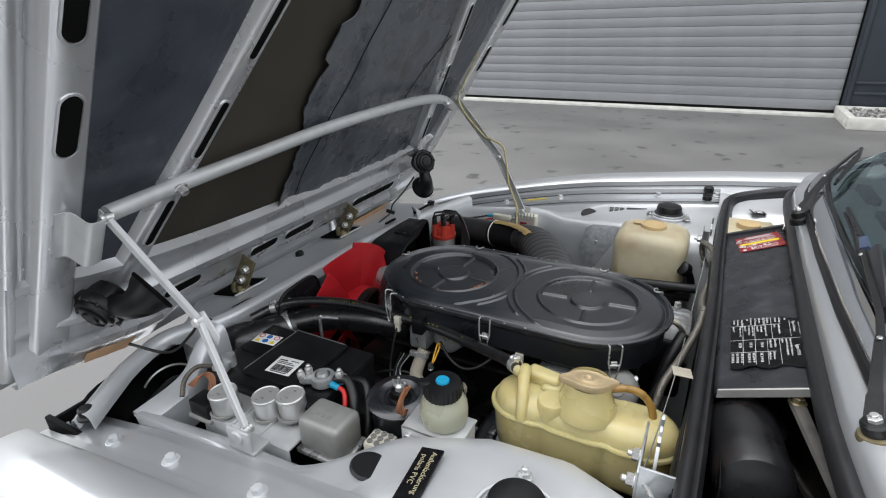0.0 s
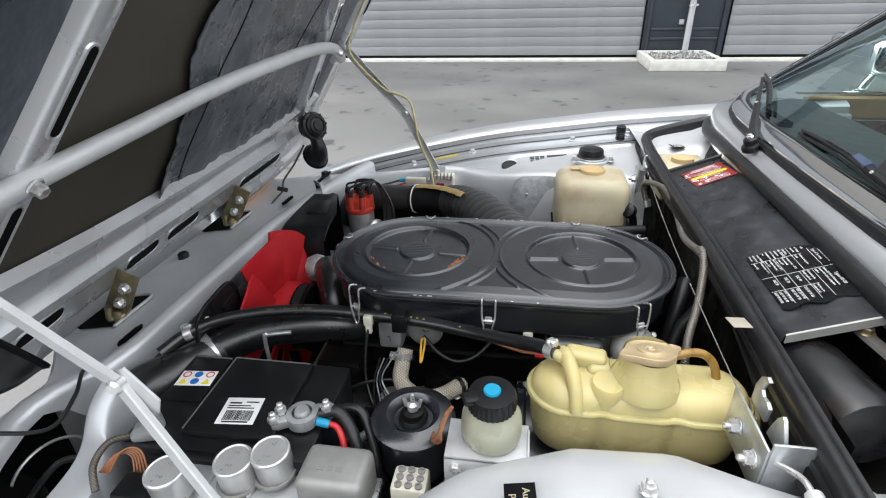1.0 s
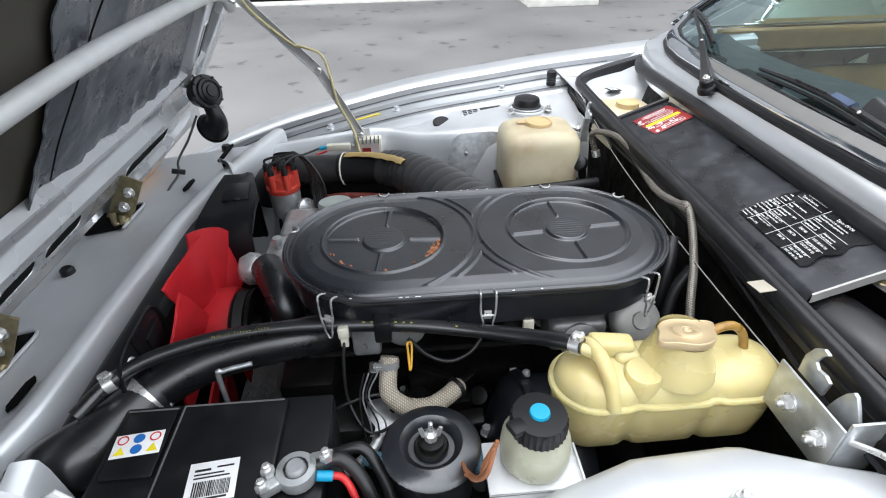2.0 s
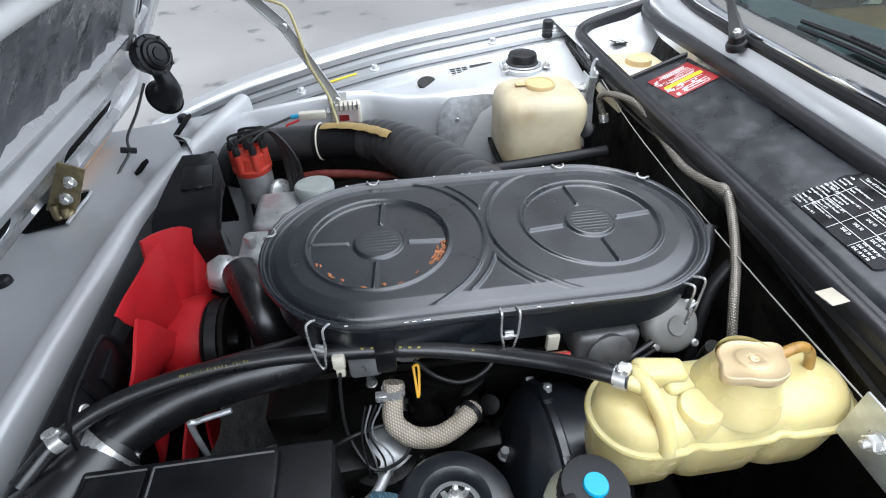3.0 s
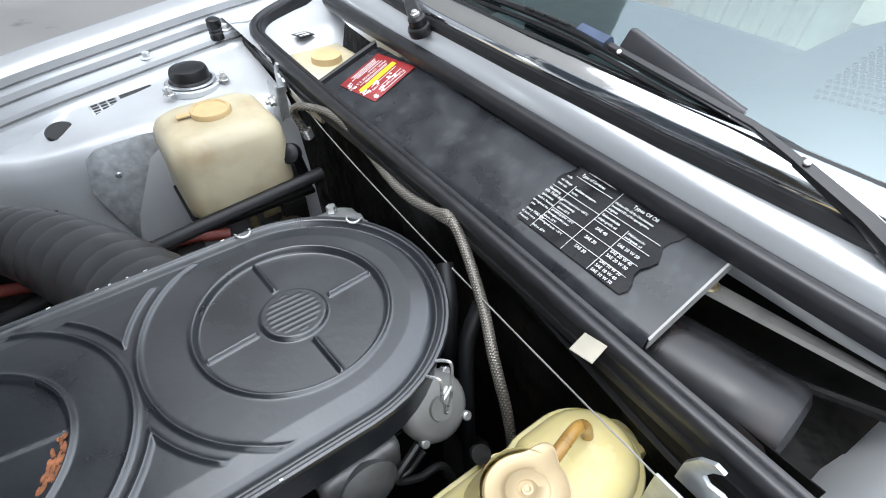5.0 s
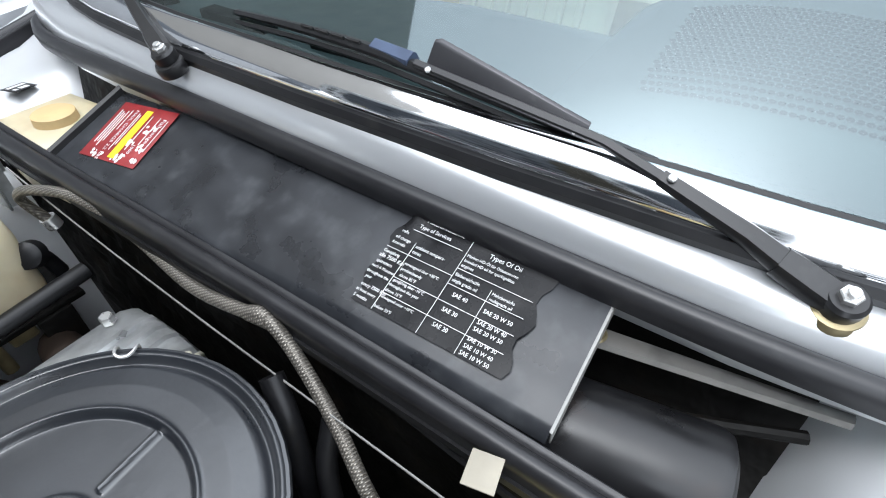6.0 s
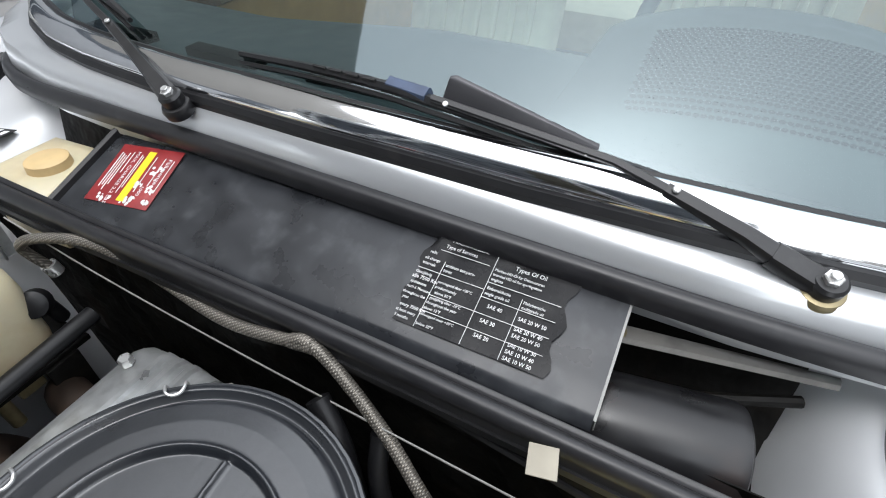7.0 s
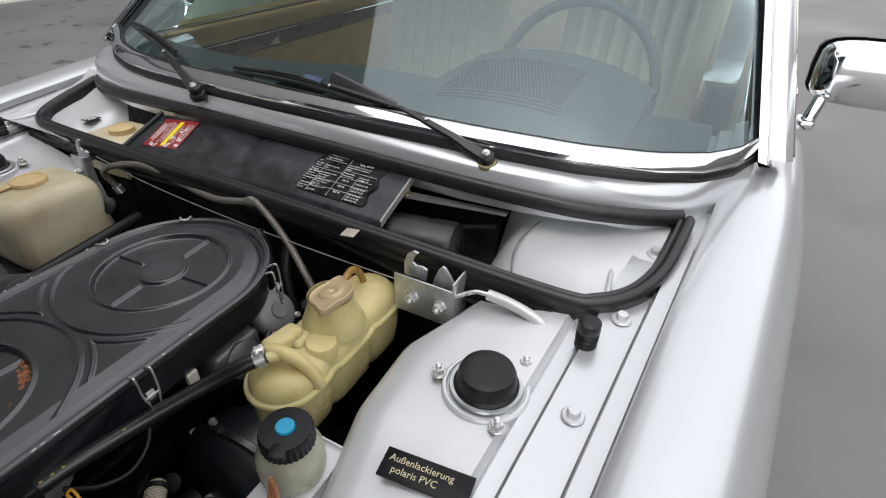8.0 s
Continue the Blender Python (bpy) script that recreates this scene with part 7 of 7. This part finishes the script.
lone("choke_unit", merge(box(-.215, -.135, .735, .80, .735, .785, .010, 3), lathe([(0, 0), (.026, 0), (.028, .01), (.02, .016), (0, .018)], (-.175, .738, .758), (0, -1, .2), 24)), mat("grey_cast_choke", (0.16, 0.16, 0.16), 0.42, 0.4, 0.3, 40, 0.3, 120, dirt=((0.05, 0.05, 0.05), 0.3, 40)), "grey cast choke unit under the filter", "choke")

# ---- battery and electrics ----
bt = thing("battery", "black car battery with white labels and a clamp terminal", "battery", (-.642, .572, .58))
part("case", box(-.765, -.520, .487, .657, .58, .752, .005), BLACKPLASTIC, bt)
part("lid", merge(box(-.766, -.519, .486, .658, .748, .768, .004), box(-.695, -.570, .505, .650, .766, .778, .005), box(-.758, -.700, .560, .650, .766, .772, .004)), BLACKPLASTIC, bt)
part("lid_ridge", merge(tube([(-.690, .645, .7785), (-.575, .645, .7785)], .0012, 6), tube([(-.690, .508, .7785), (-.690, .645, .7785)], .0012, 6), tube([(-.758, .648, .7725), (-.70, .648, .7725)], .0012, 6)), mat("worn_black_edge", (0.10, 0.10, 0.10), 0.4), bt)
ML = basis((-.654, .520, .7785), (1, .10, 0), (-.10, 1, 0))
part("barcode_label", moved(box(0, .050, 0, .046, 0, .0004, .0001), ML), WHITE, bt, "white barcode label")
rng = random.Random(5)
x, rows = .007, []
while x < .043:
    w = rng.choice((.0006, .0009, .0014))
    rows.append((x, .006, w, .017))
    x += w + rng.choice((.0006, .0010))
rows += [(.006, .035, .016, .0025), (.028, .037, .017, .0018), (.006, .0305, .030, .0016), (.006, .0265, .036, .0016), (.008, .0025, .034, .0020)]
part("barcode", bars(rows, ML @ pose(0, 0, .0005)), INK, bt)
MS = basis((-.754, .584, .7725), (1, .10, 0), (-.10, 1, 0))
part("warning_label", moved(box(0, .052, 0, .030, 0, .0004, .0001), MS), WHITE, bt, "white label with six warning signs")
for k in range(6):
    cx, cy = .009 + .017 * (k % 3), .0225 - .014 * (k // 3)
    mm = MS @ pose(cx, cy, .0005)
    if k in (3, 5):
        part("warning_sign", moved(prism([(-.006, -.005, 0), (.006, -.005, 0), (0, .0055, 0)], (0, 0, .0003)), mm), YELLOW, bt)
    elif k in (0, 2):
        part("warning_sign", moved(lathe([(.0045, 0), (.0045, .0004), (.006, .0004), (.006, 0)], (0, 0, 0), n=20), mm), REDWIRE, bt)
    else:
        part("warning_sign", moved(lathe([(.006, 0), (.006, .0004), (0, .0004)], (0, 0, 0), n=20), mm), LABELBLUE, bt)
part("terminal", merge(lathe([(.012, 0), (.013, .006), (.010, .022), (.008, .026), (0, .026)], (-.545, .545, .768), n=22), lathe([(.013, 0), (.020, .001), (.021, .008), (.020, .016), (.013, .017)], (-.545, .545, .772), n=24), obox((-.568, .532, .780), (.026, .014, .014), (0, 0, 30), .004), obox((-.520, .556, .782), (.026, .016, .016), (0, 0, 10), .004)), ALLOY, bt, "grey lead battery clamp")
for p in ((-.574, .525, .787), (-.572, .542, .787), (-.514, .552, .790)):
    part("clamp_bolt", merge(hexnut(.007, .010, p), disc(.004, .016, p, n=10)), STEEL, bt)
part("terminal", merge(lathe([(.012, 0), (.011, .022), (0, .024)], (-.735, .515, .768), n=20), obox((-.735, .500, .776), (.030, .026, .014), (0, 0, 15), .004)), ALLOY, bt)
part("hold_down_rod", tube([(-.655, .672, .70), (-.655, .672, .795), (-.648, .674, .803), (-.615, .680, .806)], .0032, 10), GALV, bt, "bent bright hold-down rod")
bt.location.x += .016
bt.location.y += .006
bc = thing("battery_cables", "thick black and red battery leads with a blue joint", "cable", (-.50, .54, .72))
part("black_lead", tube([(-.508, .556, .783), (-.485, .560, .785), (-.465, .548, .770), (-.452, .530, .745), (-.445, .515, .70), (-.44, .50, .64)], .0075, 12), WIRE, bc)
part("black_lead", tube([(-.500, .575, .770), (-.465, .578, .775), (-.445, .560, .755), (-.432, .535, .72), (-.425, .52, .66)], .0065, 12), WIRE, bc)
part("red_lead", tube([(-.500, .546, .778), (-.482, .545, .774), (-.470, .530, .758), (-.466, .512, .73), (-.468, .50, .69)], .0040, 10), REDWIRE, bc)
part("blue_joint", tube([(-.508, .546, .780), (-.492, .546, .777)], .0055, 12), BLUE, bc)
part("bare_lug", obox((-.505, .560, .783), (.020, .012, .006), (0, 0, 10), .002), COPPER, bc)
rl = thing("plug_relay", "small black relay block with copper wires beside the braid", "relay", (-.690, .440, .735))
part("block", box(-.712, -.668, .424, .458, .735, .764, .003), BLACKPLASTIC, rl)
part("base", box(-.716, -.664, .421, .461, .729, .736, .002), GREYBOX, rl)
for k in range(5):
    part("wire", tube([(-.708 + .005 * k, .458, .750), (-.716 + .004 * k, .472, .770 + .003 * k), (-.732 + .003 * k, .468, .776 + .002 * k), (-.746 + .003 * k, .452, .762)], .0012, 6), COPPER, rl)
lone("earth_braid", tube([(-.735, .497, .775), (-.745, .475, .785), (-.748, .450, .775), (-.735, .430, .758)], .0042, 10), waved(mat("grey_braid", (0.17, 0.15, 0.125), 0.5, 0.5, 0.2, 60, 0.2, 200), 160, .8, 'Y', .4), "dull grey-brown earth braid at the battery", "cable")
for x, y, z in ((-.652, .448, .786), (-.583, .474, .784), (-.542, .487, .790)):
    can = thing("relay_can", "round spun-aluminium relay can", "relay", (x, y, z - .038), group="relay cans")
    part("can", lathe([(.0215, -.038), (.0225, -.036), (.0225, -.006), (.0234, -.004), (.0228, -.001), (.021, 0), (.0195, -.0012), (0, -.0012)], (x, y, z), (-.02, -.05, 1), 36), CANMETAL, can)
    part("base_ring", lathe([(.022, -.004), (.0255, -.004), (.0255, 0), (.022, 0)], (x, y, z - .034), (-.02, -.05, 1), 28), GREYBOX, can)
part_shelf = lone("relay_bracket", merge(box(-.688, -.50, .430, .515, .737, .742, .002), box(-.688, -.50, .428, .431, .700, .741, .001), box(-.622, -.618, .431, .515, .741, .746, .001), box(-.565, -.561, .431, .515, .741, .746, .001)), BARPAINT, "silver sheet bracket carrying the relay cans", "bracket")
vb = thing("voltage_regulator", "grey square regulator box with rounded corners", "regulator", (-.452, .463, .73))
part("cover", box(-.500, -.405, .428, .498, .738, .803, .012, 4), GREYBOX, vb)
part("base", box(-.506, -.400, .424, .502, .730, .740, .003), STEEL, vb)
vb.location += V((-.010, .020, -.012))
vb.scale = (.84, .86, .92)
part("embossed_bars", bars([(-.022, -.004, .010, .008), (-.008, -.004, .008, .008), (.004, -.004, .009, .008)], pose(-.452, .455, .803)), mat("worn_emboss", (0.24, 0.235, 0.225), 0.5), vb)
wp = thing("white_connector", "cream plastic connector with nine sockets", "connector", (-.379, .498, .72))
part("shell", box(-.400, -.358, .480, .515, .715, .757, .004), CREAM, wp)
for i in range(3):
    for j in range(3):
        part("socket", lathe([(.0046, 0), (.0046, .0022), (.0026, .0022), (.0026, .0005), (0, .0005)], (-.391 + .012 * i, .487 + .0105 * j, .757), n=12), GREYBOX, wp)
lone("wiring_loom", tube([(-.40, .50, .70), (-.42, .53, .66), (-.46, .60, .62), (-.52, .66, .60), (-.60, .68, .58)], .012, 10), WIRE, "taped black wiring loom", "wiring")
lone("thin_wire", tube([(-.492, .735, .800), (-.497, .720, .76), (-.495, .700, .71), (-.47, .670, .68), (-.435, .672, .690), (-.415, .695, .705)], .0022, 7), WIRE, "thin black wire looping from the filter clip", "wire")
lone("plug", merge(box(-.500, -.486, .728, .738, .795, .812, .002), box(-.498, -.488, .729, .737, .780, .796, .0015)), CREAM, "small white plug on a thin wire", "connector")
lone("plug", merge(box(-.255, -.240, .733, .741, .775, .800, .002)), CREAM, "small white plug on a thin wire", "connector")
for k in range(4):
    lone("thin_wire", tube([(-.470 + .006 * k, .705, .755), (-.478 + .004 * k, .690, .725), (-.476 + .010 * k, .672, .690), (-.470 + .004 * k, .66, .64)], .0012, 6), GALV if k % 2 else WIRE, "thin loose wire beside the engine", "wire")
lone("engine_wire", tube([(-.30, .74, .775), (-.275, .742, .765), (-.25, .742, .758), (-.225, .74, .760)], .0025, 8), COPPER, "brown wire under the filter", "wire")
lone("engine_wire", tube([(-.235, .738, .758), (-.222, .738, .757)], .0045, 8), REDWIRE, "red wire joint under the filter", "wire")
lone("engine_wire", tube([(-.12, .735, .765), (-.15, .725, .75), (-.13, .72, .735), (-.10, .72, .72), (-.09, .70, .66)], .004, 8), WIRE, "black looped wire below the valve", "wire")

# ---- far side: washer bottle, ignition box, plates ----
wb = thing("washer_bottle", "aged cream washer bottle with a tan lid", "washer bottle", (-.10, 1.30, .69))


def wash_loop(z, i):
    out = []
    for sx, sy, a0 in ((1, 1, 0), (-1, 1, 90), (-1, -1, 180), (1, -1, 270)):
        for k in range(6):
            t = radians(a0 + 18 * k)
            out.append(V((-.105 + sx * (.084 - .03 - i) + .03 * math.cos(t), 1.302 + sy * (.074 - .03 - i) + .03 * math.sin(t), z)))
    return out


part("bottle", loft([wash_loop(z, i) for z, i in ((.722, .018), (.7245, .008), (.731, .002), (.745, .0005), (.78, .0015), (.812, .0), (.834, .002), (.846, .008), (.854, .018), (.857, .030), (.858, .040))]), WASHPLASTIC, wb, angle=50)
part("lid", lathe([(.029, -.004), (.0295, .003), (.028, .0055), (.0245, .006), (.0235, .0042), (0, .0042)], (-.106, 1.303, .860), n=36), TANCAP, wb, "tan snap-on lid")
part("lid_tab", obox((-.143, 1.308, .862), (.022, .012, .003), (0, 0, 0), .001), TANCAP, wb)
part("pump_outlet", merge(tube([(-.105, 1.25, .72), (-.105, 1.244, .66)], .008, 10), box(-.09, -.06, 1.235, 1.255, .69, .715, .003)), CADMIUM, wb)
lone("bottle_shelf", merge(box(-.19, .0, 1.225, 1.40, .712, .721, .002), box(-.06, -.02, 1.220, 1.227, .65, .715, .002)), GRIME, "dark steel shelf under the washer bottle", "shelf")
lone("rubber_grommet", merge(lathe([(0, .014), (.010, .014), (.016, .010), (.017, -.006), (.012, -.012), (0, -.012)], (-.022, 1.244, .786), (-.5, -.6, .5), 22), tube([(-.018, 1.250, .78), (-.008, 1.262, .762), (.0, 1.268, .73)], .009, 10)), RUBBER, "black rubber knob on a short hose", "hose end")
gp = thing("splash_plate", "galvanised splash plate with a cut corner", "plate", (-.22, 1.43, .60))
part("plate", prism([(-.300, 1.388, .742), (-.287, 1.394, .796), (-.268, 1.396, .808), (-.20, 1.394, .812), (-.150, 1.390, .808), (-.145, 1.375, .610), (-.262, 1.372, .610)], (0, -.0025, 0), .0006), mat("dull_spangled_zinc", (0.42, 0.435, 0.445), 0.42, 0.4, 0.25, 70, 0.6, 90, dirt=((0.28, 0.29, 0.30), 0.4, 60), depth=.001), gp)
for p in ((-.255, 1.388, .76), (-.235, 1.376, .66), (-.19, 1.380, .70)):
    part("rivet", disc(.005, .004, p, (0, -1, 0), 12), GALV, gp)
# black sheet over the silver wall, in place of the deep shade there
lone("wing_shade_sheet", sheet([[(x, y, z + .003 * math.sin(x * 47)) for y, z in ((1.435, .705), (1.425, .64), (1.40, .52), (1.36, .40))] for x in [-.74 + .04 * k for k in range(12)]], .002), GRIME, "black sheet added for the shade low on the inner wing", "splash sheet")
ib = thing("ignition_box", "pale finned ignition box with a faded red label", "ignition unit", (-.505, 1.49, .68))
part("box", box(-.530, -.462, 1.462, 1.492, .690, .762, .003), CREAM, ib)
part("label", box(-.523, -.468, 1.4605, 1.4618, .700, .752, 0), mat("pale_pink_label", (0.55, 0.47, 0.45), 0.5), ib)
part("label_bars", merge(box(-.512, -.490, 1.4596, 1.4604, .726, .740, 0), *[box(-.518, -.472, 1.4598, 1.4604, .704 + .005 * k, .7062 + .005 * k, 0) for k in range(4)]), REDLABEL, ib)
part("fin", merge(*[box(-.530 + .010 * k, -.527 + .010 * k, 1.456, 1.462, .752, .772, .0005) for k in range(7)]), GALV, ib)
ib.location.y += .026
ib.location.z += .006
rz = thing("resistor", "small white ceramic resistor with blue crimped leads", "resistor", (-.565, 1.478, .74))
part("body", box(-.600, -.540, 1.470, 1.486, .748, .764, .003), CREAM, rz)
part("lead_end", merge(tube([(-.600, 1.478, .756), (-.618, 1.476, .755)], .005, 10)), BLUE, rz)
part("lead", tube([(-.618, 1.476, .755), (-.655, 1.460, .748), (-.70, 1.44, .745), (-.72, 1.42, .76), (-.70, 1.36, .78)], .0030, 8), WIRE, rz)
part("lead", tube([(-.60, 1.474, .748), (-.63, 1.468, .738), (-.60, 1.462, .730), (-.55, 1.462, .735)], .0026, 8), REDWIRE, rz)
lone("ignition_coil", lathe([(0, 0), (.026, 0), (.028, .004), (.028, .075), (.022, .080), (.018, .10), (0, .102)], (-.62, 1.47, .70), (-.9, 0, .1), 26), BLACKPLASTIC, "black ignition coil on the inner wing", "ignition coil")
lone("chalk_mark", sheet([[(-.533 + .068 * q, 1.599 + .005 * q + dy, lin(-.533 + .068 * q, CROWN) - .0448) for dy in (-.0055, .0045)] for q in (0, .25, .5, .75, 1)], .0008), YELLOW, "yellow paint mark on the wing flange", "paint mark")
ip = thing("identity_plate", "small black and silver data plate, print worn to bars", "data plate", (-.222, 1.52, .80))

MP = basis((-.250, 1.500, .8085), (1, .10, .06), (-.08, 1, .30))
part("plate", moved(box(0, .045, 0, .030, 0, .001, .0002), MP), GALV, ip)
part("print_bars", bars([(.003 + .014 * (k % 3), .003 + .007 * (k // 3), .011, .0045) for k in range(12)], MP @ pose(0, 0, .0011)), INK, ip)
part("strip", moved(box(.05, .105, .022, .031, 0, .001, .0004), MP), INK, ip, "black strip beside the plate")
ps = thing("paint_sticker", "black paint-code sticker with gold lettering", "sticker", (-.24, .39, .83))
MK = basis((-.266, .436, .8405), (.10, -1, .02), (1, .10, .12))
part("sticker", moved(box(-.004, .088, -.004, .026, -.003, .0006, .0003), MK), BLACKLABEL, ps)
part("lettering", lettering([("Außenlackierung", .002, .0135, .0100), ("polaris PVC", .008, .0025, .0100)], MK @ pose(0, 0, .0009), .0002), GOLDTXT, ps, "gold printed wording")

# ---- loose leads and pipes low in the bay ----
for pts, r, m, nm in ((((-.06, .99, .775), (-.05, .965, .800), (-.035, .95, .808), (-.015, .955, .800), (.0, .98, .77)), .0048, CREAM, "cream wire looped behind the cam cover"),
                      (((-.07, 1.0, .772), (-.052, .975, .806), (-.035, .962, .812), (-.012, .968, .795)), .0040, CREAM, "dull yellow wire behind the cam cover"),
                      (((-.03, .80, .62), (-.028, .81, .72), (-.015, .83, .80), (.0, .86, .835)), .011, RUBBER, "black heater hose rising to the bulkhead"),
                      (((-.045, .74, .60), (-.04, .76, .70), (-.02, .79, .78), (.004, .80, .82)), .009, RUBBER, "black heater hose rising to the bulkhead"),
                      (((-.56, .70, .64), (-.52, .69, .70), (-.47, .70, .715), (-.43, .71, .70), (-.40, .70, .66)), .0026, WIRE, "thin black lead beside the engine"),
                      (((-.41, .748, .770), (-.385, .74, .745), (-.355, .735, .735), (-.325, .74, .745), (-.30, .76, .765)), .003, WIRE, "thin black lead under the filter"),
                      (((-.18, .735, .775), (-.165, .728, .755), (-.14, .725, .748), (-.118, .728, .76)), .003, WIRE, "thin black lead round the choke")):
    lone("loose_lead" if r < .005 else "heater_hose", tube(pts, r, 10), m, nm, "wire" if r < .005 else "hose")
lone("fuel_hose", tube([(-.60, 1.305, .70), (-.55, 1.292, .711), (-.50, 1.282, .713), (-.45, 1.268, .714), (-.38, 1.245, .712), (-.30, 1.232, .712), (-.22, 1.232, .714), (-.15, 1.222, .70)], .009, 12), mat("brown_red_rubber", (0.15, 0.030, 0.022), 0.4, 0.0, 0.3, 40), "dull red rubber fuel hose beside the cam cover", "hose")
lone("heater_pipe", tube([(-.45, 1.200, .715), (-.25, 1.203, .738), (-.08, 1.205, .752), (.01, 1.207, .757)], .0105, 14), RUBBER, "black heater pipe running along the cam cover", "pipe")
lone("steel_strip", box(-.50, -.395, .688, .712, .665, .671, .002), GRIME, "dark steel strip below the woven hose", "bracket")
